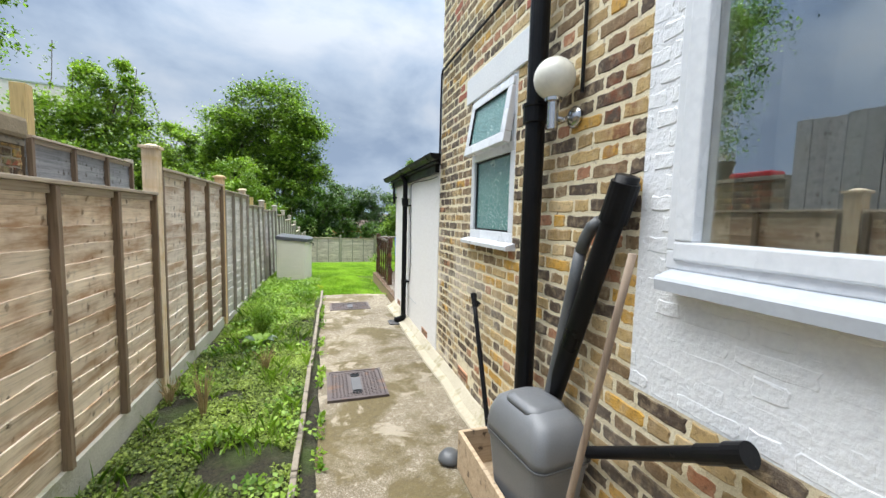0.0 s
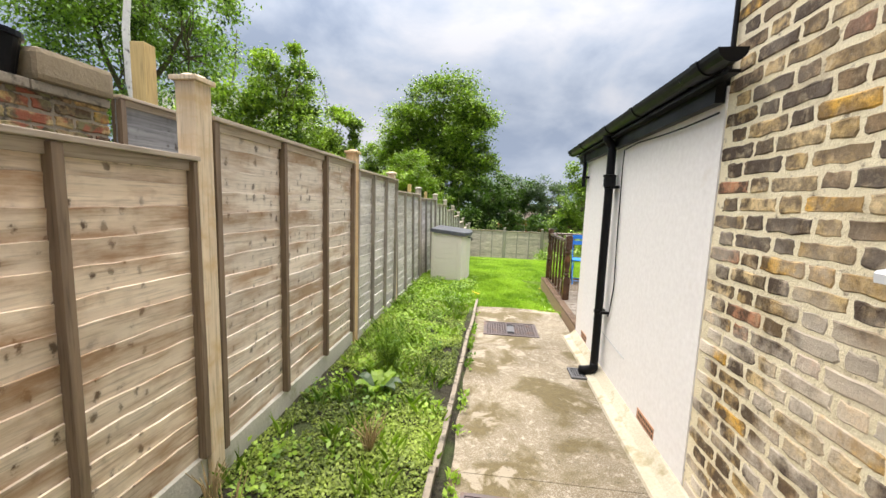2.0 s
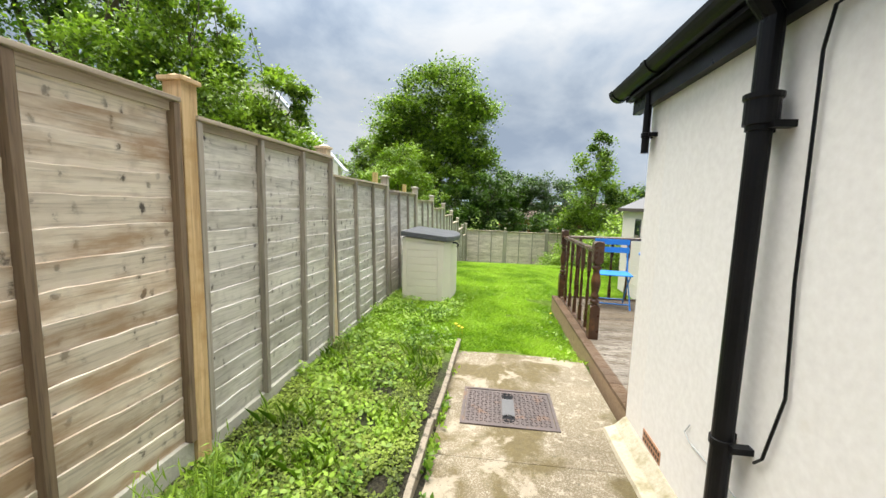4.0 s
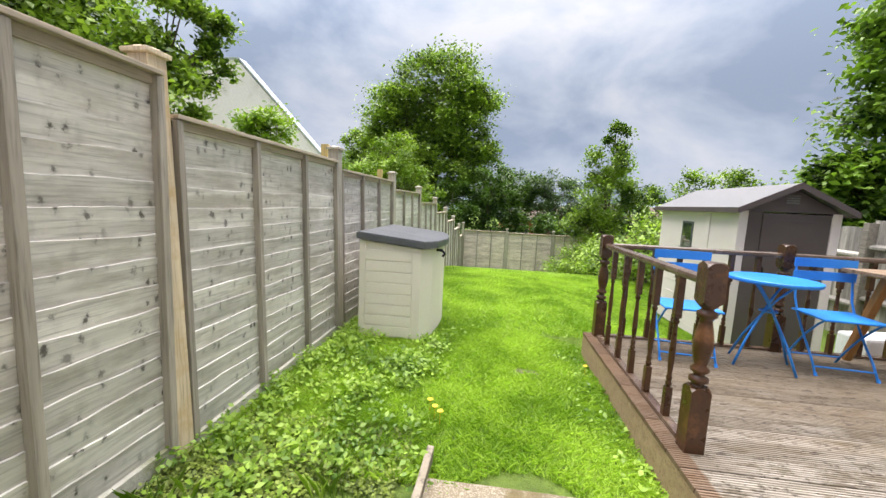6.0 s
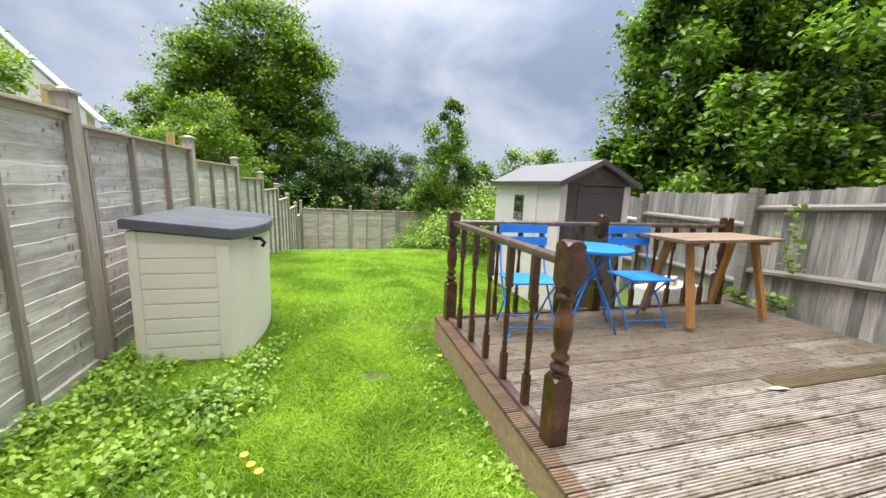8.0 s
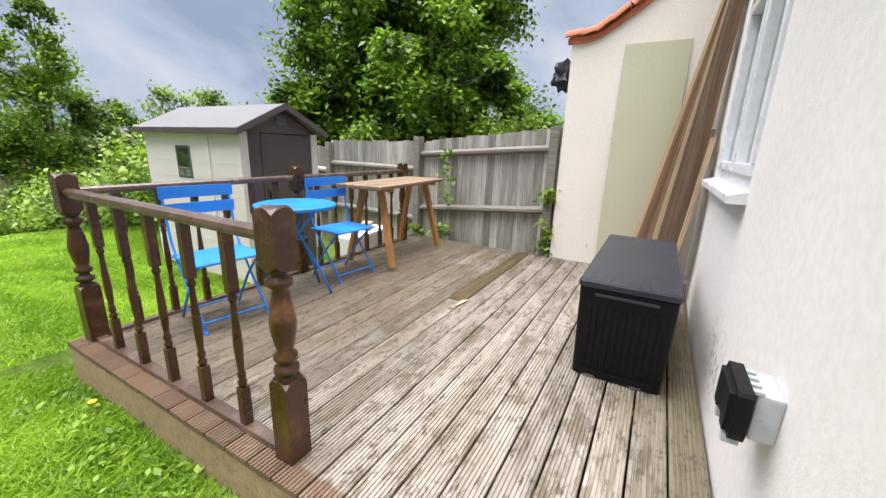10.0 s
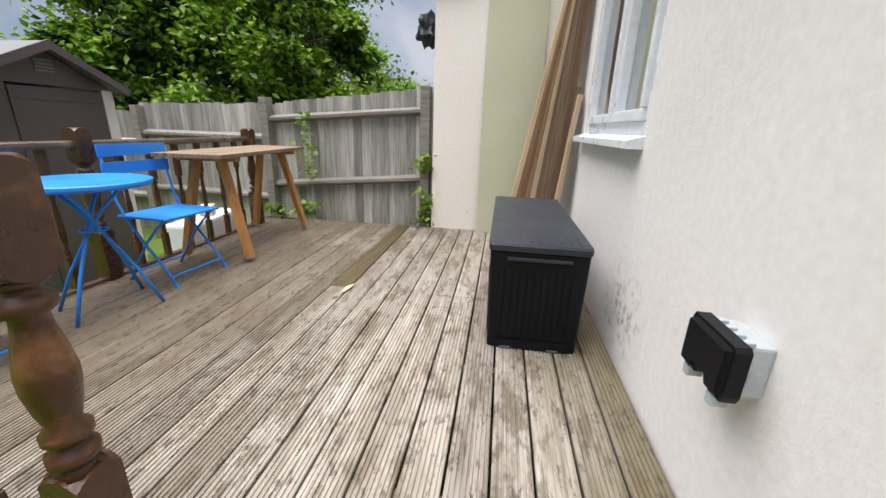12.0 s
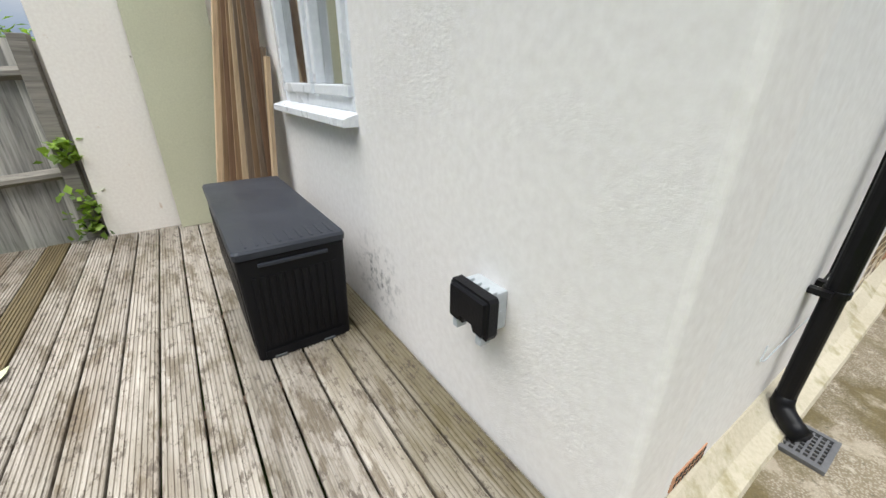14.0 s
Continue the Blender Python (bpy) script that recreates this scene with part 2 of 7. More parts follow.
def obscured_glass():
    m, nt, bs = nodes_of("obscured_glass")
    v = coords(nt)
    field = noise_of(nt, v, 5.5, 0.6, 0.4, 2.6)
    mul, n = nt.nodes.new("ShaderNodeMath"), nt.nodes.new("ShaderNodeMath")
    mul.operation, n.operation = "MULTIPLY", "SINE"
    mul.inputs[1].default_value = 62
    nt.links.new(field, mul.inputs[0])
    nt.links.new(mul.outputs[0], n.inputs[0])
    line = ranged(nt, n.outputs[0], 0.55, 0.95)
    bumped(nt, bs, line, 0.9, 0.01)
    nt.links.new(mixer(nt, line, (0.21, 0.39, 0.38), (0.48, 0.67, 0.64)), bs.inputs["Base Color"])
    bs.inputs["Roughness"].default_value = 0.16
    bs.inputs["Transmission Weight"].default_value = 0.25
    return m


def plain(name, c, rough=0.5, metal=0.0, bump=0.0):
    return surface(name, tuple(x * 0.92 for x in c), c, 5, 90, rough, bump, metal)


BRICK_TINTS = [(0.43, 0.29, 0.12), (0.55, 0.385, 0.165), (0.085, 0.06, 0.042), (0.66, 0.49, 0.25), (0.66, 0.375, 0.065), (0.48, 0.22, 0.115), (0.25, 0.165, 0.085)]


def brick_material(name="stock_brick", bloomed=True):
    """Yellow London stock: each brick takes its colour from a spread of tints; soot and pale lime bloom lie over them."""
    m, nt, bs = nodes_of(name)
    oi, geo = nt.nodes.new("ShaderNodeObjectInfo"), nt.nodes.new("ShaderNodeNewGeometry")
    add = nt.nodes.new("ShaderNodeMath")
    nt.links.new(oi.outputs["Random"], add.inputs[0])
    nt.links.new(geo.outputs["Random Per Island"], add.inputs[1])
    fr = nt.nodes.new("ShaderNodeMath")
    fr.operation = "FRACT"
    nt.links.new(add.outputs[0], fr.inputs[0])
    ramp = nt.nodes.new("ShaderNodeValToRGB")
    ramp.color_ramp.interpolation = "CONSTANT"
    el = ramp.color_ramp.elements
    nt.links.new(noise_of(nt, coords(nt), 14, 6), bs.inputs["Specular IOR Level"])
    el[0].color, el[0].position = (*BRICK_TINTS[0], 1), 0
    el[1].color, el[1].position = (*BRICK_TINTS[1], 1), 0.14
    for p, c in zip((0.27, 0.56, 0.66, 0.78, 0.84), BRICK_TINTS[2:]):
        el.new(p).color = (*c, 1)
    nt.links.new(fr.outputs[0], ramp.inputs["Fac"])
    v = coords(nt)
    col = mixer(nt, ranged(nt, noise_of(nt, v, 22, 6), 0.48, 0.66, 0, 0.45), ramp.outputs["Color"], (0.62, 0.47, 0.28))
    col = mixer(nt, ranged(nt, noise_of(nt, v, 45, 6, 0.7), 0.52, 0.68, 0, 0.65), col, (0.085, 0.052, 0.03))
    sep = nt.nodes.new("ShaderNodeSeparateXYZ")
    nt.links.new(geo.outputs["Position"], sep.inputs[0])
    soot = nt.nodes.new("ShaderNodeMath")
    soot.operation = "MULTIPLY"
    nt.links.new(ranged(nt, noise_of(nt, v, 9, 7, 0.65), 0.41, 0.53, 0, 0.92), soot.inputs[0])
    nt.links.new(ranged(nt, sep.outputs["Y"], 3.7, 4.7, 0.18, 1.0), soot.inputs[1])
    col = mixer(nt, soot.outputs[0], col, (0.058, 0.036, 0.022))
    bloom, lower = nt.nodes.new("ShaderNodeMath"), nt.nodes.new("ShaderNodeMath")
    bloom.operation = lower.operation = "MULTIPLY"
    nt.links.new(ranged(nt, noise_of(nt, v, 2.4, 7, 0.65), 0.44, 0.58), lower.inputs[0])
    nt.links.new(ranged(nt, sep.outputs["Z"], 0.9, 1.5, 1, 0.12), lower.inputs[1])
    nt.links.new(lower.outputs[0], bloom.inputs[0])
    nt.links.new(ranged(nt, sep.outputs["Y"], 3.4, 4.5, 0.12, 0.95), bloom.inputs[1])
    if bloomed:
        smear = ranged(nt, noise_of(nt, v, 11, 7, 0.68, 0.5), 0.55, 0.68, 0, 0.45)
        col = mixer(nt, smear, col, (0.62, 0.52, 0.35))
        # rust run down from an old fixing
        off, ln, run = (nt.nodes.new(k) for k in ("ShaderNodeMapping", "ShaderNodeVectorMath", "ShaderNodeMath"))
        off.inputs["Location"].default_value = (0, -2.47 / 0.13, -2.0 / 0.42)
        off.inputs["Scale"].default_value = (0, 1 / 0.13, 1 / 0.42)
        nt.links.new(geo.outputs["Position"], off.inputs["Vector"])
        ln.operation, run.operation = "LENGTH", "MULTIPLY"
        nt.links.new(off.outputs["Vector"], ln.inputs[0])
        nt.links.new(ranged(nt, ln.outputs["Value"], 0.4, 1.0, 1, 0), run.inputs[0])
        nt.links.new(ranged(nt, noise_of(nt, v, 13, 6, 0.65), 0.42, 0.58, 0, 0.85), run.inputs[1])
        col = mixer(nt, run.outputs[0], col, (0.20, 0.065, 0.025))
        col = mixer(nt, bloom.outputs[0], col, (0.72, 0.63, 0.51))
    else:
        col = mixer(nt, ranged(nt, noise_of(nt, v, 7, 6, 0.6), 0.48, 0.6, 0, 0.7), col, (0.20, 0.19, 0.085))
        col = mixer(nt, ranged(nt, noise_of(nt, v, 5, 6, 0.6, 0.4), 0.56, 0.62, 0, 0.8), col, (0.30, 0.085, 0.045))
    nt.links.new(col, bs.inputs["Base Color"])
    bs.inputs["Roughness"].default_value = 0.85
    bumped(nt, bs, noise_of(nt, v, 70, 5, 0.7), 0.55, 0.008)
    return m


def concrete_path():
    m, nt, bs = nodes_of("path_concrete")
    v = coords(nt)
    col = mixer(nt, ranged(nt, noise_of(nt, v, 1.3, 7), 0.35, 0.65), (0.13, 0.10, 0.06), (0.275, 0.228, 0.155))
    vo = nt.nodes.new("ShaderNodeTexVoronoi")
    vo.inputs["Scale"].default_value = 120
    nt.links.new(v, vo.inputs["Vector"])
    peb = ranged(nt, vo.outputs["Distance"], 0.25, 0.55)
    col = mixer(nt, 0.4, col, mixer(nt, peb, (0.46, 0.42, 0.345), (0.13, 0.105, 0.066)))
    col = mixer(nt, ranged(nt, noise_of(nt, v, 24, 4, 0.7), 0.55, 0.68, 0, 0.55), col, (0.52, 0.47, 0.38))
    col = mixer(nt, ranged(nt, noise_of(nt, v, 1.9, 8, 0.6, 0.4), 0.47, 0.56, 0, 0.9), col, mixer(nt, noise_of(nt, v, 30, 5, 0.7), (0.05, 0.038, 0.014), (0.17, 0.13, 0.05)))
    col = mixer(nt, ranged(nt, noise_of(nt, v, 3.1, 8, 0.6, 0.5), 0.57, 0.62, 0, 0.7), col, (0.37, 0.32, 0.245))
    col = mixer(nt, ranged(nt, noise_of(nt, v, 34, 5, 0.6), 0.60, 0.7, 0, 0.6), col, (0.07, 0.06, 0.035))
    nt.links.new(col, bs.inputs["Base Color"])
    bs.inputs["Roughness"].default_value = 0.85
    bumped(nt, bs, mixer(nt, 0.5, peb, noise_of(nt, v, 40, 6)), 0.4, 0.006)
    return m


def ground_material():
    m, nt, bs = nodes_of("soil_and_turf")
    v = coords(nt)
    soil = mixer(nt, ranged(nt, noise_of(nt, v, 46, 8, 0.72), 0.35, 0.65), (0.012, 0.010, 0.006), (0.075, 0.066, 0.036))
    soil = mixer(nt, ranged(nt, noise_of(nt, v, 2.6, 6), 0.46, 0.66, 0, 0.7), soil, (0.075, 0.12, 0.02))
    turf = mixer(nt, noise_of(nt, v, 30, 6), (0.10, 0.18, 0.02), (0.25, 0.37, 0.05))
    turf = mixer(nt, ranged(nt, noise_of(nt, v, 2.0, 6), 0.6, 0.75, 0, 0.6), turf, (0.16, 0.17, 0.06))
    geo, sep = nt.nodes.new("ShaderNodeNewGeometry"), nt.nodes.new("ShaderNodeSeparateXYZ")
    nt.links.new(geo.outputs["Position"], sep.inputs[0])
    edge = nt.nodes.new("ShaderNodeMath")
    edge.operation = "ADD"
    nt.links.new(sep.outputs["Y"], edge.inputs[0])
    nt.links.new(ranged(nt, noise_of(nt, v, 2.2, 4), 0, 1, -1.2, 1.2), edge.inputs[1])
    col = mixer(nt, ranged(nt, edge.outputs[0], 8.0, 8.9), soil, turf)
    # a bare worn patch in the lawn
    off, ln, rag = (nt.nodes.new(k) for k in ("ShaderNodeMapping", "ShaderNodeVectorMath", "ShaderNodeMath"))
    off.inputs["Location"].default_value = (-0.40 / 0.13, -9.99 / 0.06, 0)
    off.inputs["Scale"].default_value = (1 / 0.13, 1 / 0.06, 0)
    nt.links.new(geo.outputs["Position"], off.inputs["Vector"])
    ln.operation = "LENGTH"
    nt.links.new(off.outputs["Vector"], ln.inputs[0])
    nt.links.new(ln.outputs["Value"], rag.inputs[0])
    nt.links.new(ranged(nt, noise_of(nt, v, 14, 4), 0.2, 0.8, -0.5, 0.5), rag.inputs[1])
    col = mixer(nt, ranged(nt, rag.outputs[0], 0.7, 1.1, 0.8, 0), col, (0.13, 0.105, 0.07))
    nt.links.new(col, bs.inputs["Base Color"])
    bs.inputs["Roughness"].default_value = 0.95
    bumped(nt, bs, noise_of(nt, v, 35, 7, 0.7), 1.0, 0.05)
    return m


def moulded_render():
    """The cream render with specks of black mould in one spot and patches of rougher plaster."""
    m = surface("cream_render_back", (0.80, 0.752, 0.715), (0.85, 0.804, 0.768), 1.6, 30, 0.88, 0.0, spots=[((0.72, 0.68, 0.635), 7, 0.62, 0.8), ((0.50, 0.44, 0.37), 9, 0.735, 0.77)])
    nt = m.node_tree
    bs, v = nt.nodes["Principled BSDF"], coords(nt)
    off, ln, mul = (nt.nodes.new(k) for k in ("ShaderNodeMapping", "ShaderNodeVectorMath", "ShaderNodeMath"))
    off.inputs["Location"].default_value = (-2.42 / 0.34, 0, -0.33 / 0.27)
    off.inputs["Scale"].default_value = (1 / 0.34, 0, 1 / 0.27)
    nt.links.new(v, off.inputs["Vector"])
    ln.operation, mul.operation = "LENGTH", "MULTIPLY"
    nt.links.new(off.outputs["Vector"], ln.inputs[0])
    nt.links.new(ranged(nt, ln.outputs["Value"], 0.2, 1.0, 1, 0), mul.inputs[0])
    nt.links.new(ranged(nt, noise_of(nt, v, 16, 7, 0.68), 0.5, 0.62, 0, 0.8), mul.inputs[1])
    old = bs.inputs["Base Color"].links[0].from_socket
    nt.links.new(mixer(nt, mul.outputs[0], old, (0.12, 0.12, 0.115)), bs.inputs["Base Color"])
    rough = nt.nodes.new("ShaderNodeMath")
    rough.operation = "MULTIPLY"
    nt.links.new(noise_of(nt, v, 70, 6, 0.7), rough.inputs[0])
    nt.links.new(ranged(nt, noise_of(nt, v, 2.2, 4), 0.45, 0.62, 0.1, 1.0), rough.inputs[1])
    bumped(nt, bs, rough.outputs[0], 0.5, 0.006)
    return m


MAT_BRICK, MAT_PATH, MAT_GROUND = brick_material(), concrete_path(), ground_material()
MAT_OLDBRICK = brick_material("old_brick", False)
MAT_PALEHOUSE = surface("weathered_white_render", (0.85, 0.735, 0.83), (0.91, 0.79, 0.89), 0.5, 12, 0.9, 0.1, spots=[((0.64, 0.57, 0.58), 0.8, 0.55, 0.75)])
MAT_MORTAR = surface("lime_mortar", (0.72, 0.60, 0.39), (0.90, 0.79, 0.58), 5, 120, 0.95, 0.5, spots=[((0.36, 0.29, 0.19), 3.0, 0.56, 0.74), ((0.20, 0.15, 0.10), 26, 0.60, 0.72)])
MAT_WHITEBRICK = surface("white_painted_brick", (0.80, 0.815, 0.845), (0.875, 0.89, 0.91), 3, 45, 0.6, 0.5, spots=[((0.62, 0.63, 0.64), 14, 0.68, 0.8)])
MAT_RENDER = surface("cream_render", (0.79, 0.757, 0.732), (0.84, 0.81, 0.788), 1.6, 30, 0.88, 0.05, spots=[((0.72, 0.68, 0.635), 7, 0.62, 0.8), ((0.50, 0.44, 0.37), 9, 0.735, 0.77)])
MAT_RENDER_BACK = moulded_render()
MAT_RENDER2 = surface("pinkish_render", (0.83, 0.755, 0.67), (0.87, 0.80, 0.725), 1.5, 50, 0.9, 0.05, spots=[((0.60, 0.46, 0.32), 6, 0.655, 0.70), ((0.34, 0.27, 0.20), 13, 0.71, 0.74)])
MAT_UPVC = surface("white_upvc", (0.72, 0.745, 0.79), (0.77, 0.795, 0.835), 2, 30, 0.28, 0.02)
# grey weathering plus a darker white to offset light on the upward face
MAT_SILL = surface("darkened_upvc_sill", (0.45, 0.48, 0.53), (0.53, 0.56, 0.61), 3, 30, 0.45, 0.03, spots=[((0.36, 0.36, 0.35), 9, 0.62, 0.8)])
MAT_WHITEPAINT = surface("white_masonry_paint", (0.72, 0.74, 0.78), (0.80, 0.82, 0.85), 3, 60, 0.6, 0.2)
MAT_BLACK = surface("black_pipe_plastic", (0.005, 0.005, 0.006), (0.010, 0.010, 0.011), 6, 80, 0.34, 0.05, spots=[((0.06, 0.056, 0.05), 30, 0.72, 0.8)], spec=0.16)
MAT_BLACKBOX = surface("black_resin", (0.005, 0.005, 0.006), (0.009, 0.009, 0.011), 3, 140, 0.45, 0.12, spec=0.16)
MAT_LIDBLACK = surface("dark_resin_lid", (0.022, 0.025, 0.033), (0.038, 0.042, 0.053), 3, 140, 0.42, 0.12, spots=[((0.10, 0.10, 0.11), 6, 0.66, 0.85)], spec=0.3)
MAT_STEEL = surface("brushed_steel", (0.45, 0.45, 0.45), (0.6, 0.6, 0.6), 8, 90, 0.25, 0.05, 1.0)
MAT_IRON = surface("cast_iron_cover", (0.085, 0.07, 0.068), (0.15, 0.12, 0.115), 6, 70, 0.55, 0.3, 0.35, spots=[((0.19, 0.11, 0.07), 7, 0.56, 0.7)])
MAT_GALV = surface("galvanised_plate", (0.10, 0.10, 0.105), (0.16, 0.16, 0.165), 8, 70, 0.6, 0.15, 0.3)
MAT_FENCE = weathered_wood("larch_boards", (0.64, 0.505, 0.375), (0.90, 0.785, 0.65), knot=(0.085, 0.05, 0.03), stain=(0.33, 0.165, 0.065))
MAT_FENCE_MID = weathered_wood("fading_larch_boards", (0.57, 0.485, 0.40), (0.86, 0.78, 0.68), knot=(0.07, 0.055, 0.045), stain=(0.36, 0.22, 0.12))
MAT_FENCE_GREY = weathered_wood("silvered_boards", (0.46, 0.435, 0.405), (0.80, 0.765, 0.72), knot=(0.075, 0.065, 0.06), stain=(0.36, 0.33, 0.285))
MAT_FENCE_FAR = weathered_wood("far_silvered_boards", (0.54, 0.445, 0.42), (0.85, 0.74, 0.70), knot=(0.13, 0.10, 0.095), stain=(0.42, 0.33, 0.295))
MAT_BATTEN_GREY = weathered_wood("silvered_batten", (0.22, 0.195, 0.165), (0.42, 0.375, 0.325), grain_axis=2, knots=False)
MAT_LEAF_BUSH = foliage("shrub_leaves", (0.04, 0.09, 0.011), (0.38, 0.54, 0.08))
MAT_BATTEN = weathered_wood("fence_batten", (0.11, 0.074, 0.048), (0.25, 0.18, 0.12), grain_axis=2, knots=False)
MAT_RAIL = weathered_wood("fence_rail", (0.32, 0.26, 0.20), (0.52, 0.44, 0.35), knots=False)
MAT_POST = weathered_wood("post_timber", (0.47, 0.37, 0.25), (0.72, 0.60, 0.445), grain_axis=2, knots=False, stain=(0.50, 0.35, 0.18))
MAT_POST_WARM = weathered_wood("orange_post_timber", (0.44, 0.29, 0.14), (0.68, 0.50, 0.29), grain_axis=2, knots=False, stain=(0.42, 0.26, 0.11))
MAT_POST_GREY = weathered_wood("silvered_post", (0.30, 0.27, 0.22), (0.50, 0.455, 0.385), grain_axis=2, knots=False)
MAT_GRAVEL = surface("gravel_board_timber", (0.38, 0.37, 0.31), (0.57, 0.55, 0.48), 3, 60, 0.9, 0.4, spots=[((0.24, 0.25, 0.13), 4, 0.55, 0.72)])
MAT_OAKFENCE = weathered_wood("silvered_featheredge", (0.16, 0.15, 0.136), (0.48, 0.455, 0.41), grain_axis=2, tone=0.42, knots=False)
MAT_OAKRAIL = weathered_wood("silvered_arris_rail", (0.13, 0.117, 0.098), (0.29, 0.265, 0.225), knots=False)
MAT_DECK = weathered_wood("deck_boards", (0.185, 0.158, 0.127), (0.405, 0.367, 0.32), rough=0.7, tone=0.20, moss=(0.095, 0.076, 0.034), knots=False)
MAT_DECK_WET = weathered_wood("mossy_deck_board", (0.062, 0.045, 0.02), (0.14, 0.105, 0.05), rough=0.6, tone=0.05, knots=False)
MAT_STAIN = surface("dark_wood_stain", (0.030, 0.012, 0.005), (0.085, 0.035, 0.014), 5, 60, 0.30, 0.15, spots=[((0.19, 0.085, 0.032), 8, 0.57, 0.74)])
MAT_STAINRAIL = surface("worn_rail_stain", (0.06, 0.036, 0.024), (0.115, 0.078, 0.056), 5, 50, 0.24, 0.15, spots=[((0.17, 0.12, 0.085), 6, 0.55, 0.72)])
MAT_FASCIA = weathered_wood("deck_fascia", (0.26, 0.17, 0.10), (0.42, 0.30, 0.19), knots=False)
MAT_BLUE = surface("blue_enamel", (0.013, 0.185, 0.64), (0.024, 0.255, 0.78), 3, 60, 0.38, 0.03)
MAT_TRESTLE = weathered_wood("orange_pine", (0.30, 0.13, 0.035), (0.46, 0.235, 0.075), grain_axis=2, knots=False)
MAT_TRESTLETOP = weathered_wood("worn_pine_top", (0.115, 0.075, 0.046), (0.28, 0.195, 0.125))
MAT_CREAM = surface("cream_resin", (0.78, 0.705, 0.625), (0.84, 0.765, 0.69), 2, 90, 0.5, 0.12, local=True)
MAT_GREYLID = surface("slate_resin", (0.07, 0.075, 0.085), (0.11, 0.115, 0.13), 3, 90, 0.42, 0.1)
MAT_SHEDWALL = surface("stone_resin", (0.66, 0.59, 0.585), (0.73, 0.66, 0.655), 2, 90, 0.6, 0.15)
MAT_SHEDDOOR = surface("taupe_resin", (0.068, 0.052, 0.052), (0.098, 0.077, 0.077), 3, 90, 0.5, 0.15)
MAT_SHEDROOF = surface("grey_roof_resin", (0.125, 0.125, 0.132), (0.18, 0.18, 0.188), 4, 60, 0.6, 0.2)
MAT_GREENBOARD = surface("pale_green_board", (0.48, 0.475, 0.33), (0.54, 0.535, 0.39), 1.5, 90, 0.85, 0.06)
MAT_PLANK1 = weathered_wood("pale_plank", (0.47, 0.325, 0.185), (0.65, 0.49, 0.32), grain_axis=2, knots=False, tone=0.1)
MAT_PLANK3 = weathered_wood("tan_plank", (0.17, 0.10, 0.05), (0.32, 0.205, 0.11), grain_axis=2, knots=False, tone=0.2)
MAT_PLANK2 = weathered_wood("brown_plank", (0.075, 0.04, 0.022), (0.20, 0.115, 0.063), grain_axis=2, knots=False, tone=0.4)
MAT_TERRACOTTA = surface("terracotta", (0.38, 0.095, 0.04), (0.52, 0.16, 0.075), 6, 70, 0.75, 0.35)
MAT_REDBRICK = surface("red_brick", (0.30, 0.085, 0.05), (0.40, 0.14, 0.085), 12, 80, 0.85, 0.4)
MAT_AIRBRICK = surface("pale_terracotta", (0.42, 0.20, 0.115), (0.55, 0.31, 0.19), 9, 70, 0.8, 0.35)
MAT_SLATE = surface("slate_tiles", (0.016, 0.016, 0.018), (0.03, 0.03, 0.033), 4, 60, 0.6, 0.3)
MAT_BIN = surface("grey_bin_plastic", (0.13, 0.135, 0.142), (0.175, 0.18, 0.19), 4, 160, 0.36, 0.12)
MAT_GREYPIPE = surface("grey_plastic_pipe", (0.075, 0.08, 0.085), (0.11, 0.115, 0.12), 4, 90, 0.4, 0.05)
MAT_PLY = weathered_wood("planed_box_timber", (0.40, 0.29, 0.18), (0.56, 0.44, 0.30))
MAT_GREYBOX = surface("grey_electrical_plastic", (0.39, 0.42, 0.44), (0.46, 0.49, 0.51), 5, 60, 0.4, 0.02)
MAT_FILLET = surface("pale_concrete", (0.40, 0.35, 0.25), (0.55, 0.50, 0.39), 2.5, 60, 0.9, 0.4, spots=[((0.25, 0.215, 0.10), 5, 0.55, 0.7)])
MAT_EDGE = surface("edging_stone", (0.17, 0.14, 0.10), (0.32, 0.28, 0.22), 7, 60, 0.9, 0.5, spots=[((0.08, 0.07, 0.05), 14, 0.52, 0.64)])
MAT_WOODPOLE = weathered_wood("pole_wood", (0.21, 0.15, 0.105), (0.34, 0.26, 0.19), grain_axis=2, knots=False)
# near-black base colour stands in for the lack of light indoors
MAT_ROOMSHADE = plain("room_shade", (0.05, 0.055, 0.06), 0.9)
MAT_CURTAIN = surface("grey_curtain", (0.34, 0.36, 0.37), (0.46, 0.48, 0.49), 3, 60, 0.9, 0.1)
MAT_DARKBLIND = surface("dark_blind", (0.07, 0.065, 0.06), (0.12, 0.11, 0.10), 6, 60, 0.9, 0.1)
MAT_GLASS = clear_glass("window_glass")
MAT_OBSCURE = obscured_glass()
MAT_BARK = surface("bark", (0.06, 0.045, 0.032), (0.14, 0.11, 0.08), 6, 40, 0.95, 0.7, stretch=(1, 1, 0.25))
MAT_BIRCH = surface("birch_bark", (0.52, 0.50, 0.47), (0.68, 0.66, 0.62), 6, 40, 0.8, 0.4, spots=[((0.06, 0.05, 0.045), 5, 0.6, 0.68)])
MAT_DRY = surface("dry_stems", (0.26, 0.18, 0.08), (0.40, 0.30, 0.15), 20, 60, 0.9, 0.2)
MAT_LEAF_MID = foliage("tree_leaves", (0.022, 0.058, 0.008), (0.31, 0.45, 0.065))
MAT_LEAF_DARK = foliage("dark_leaves", (0.010, 0.036, 0.006), (0.31, 0.49, 0.07))
MAT_LEAF_FAR = foliage("far_dark_leaves", (0.008, 0.028, 0.006), (0.125, 0.225, 0.04))
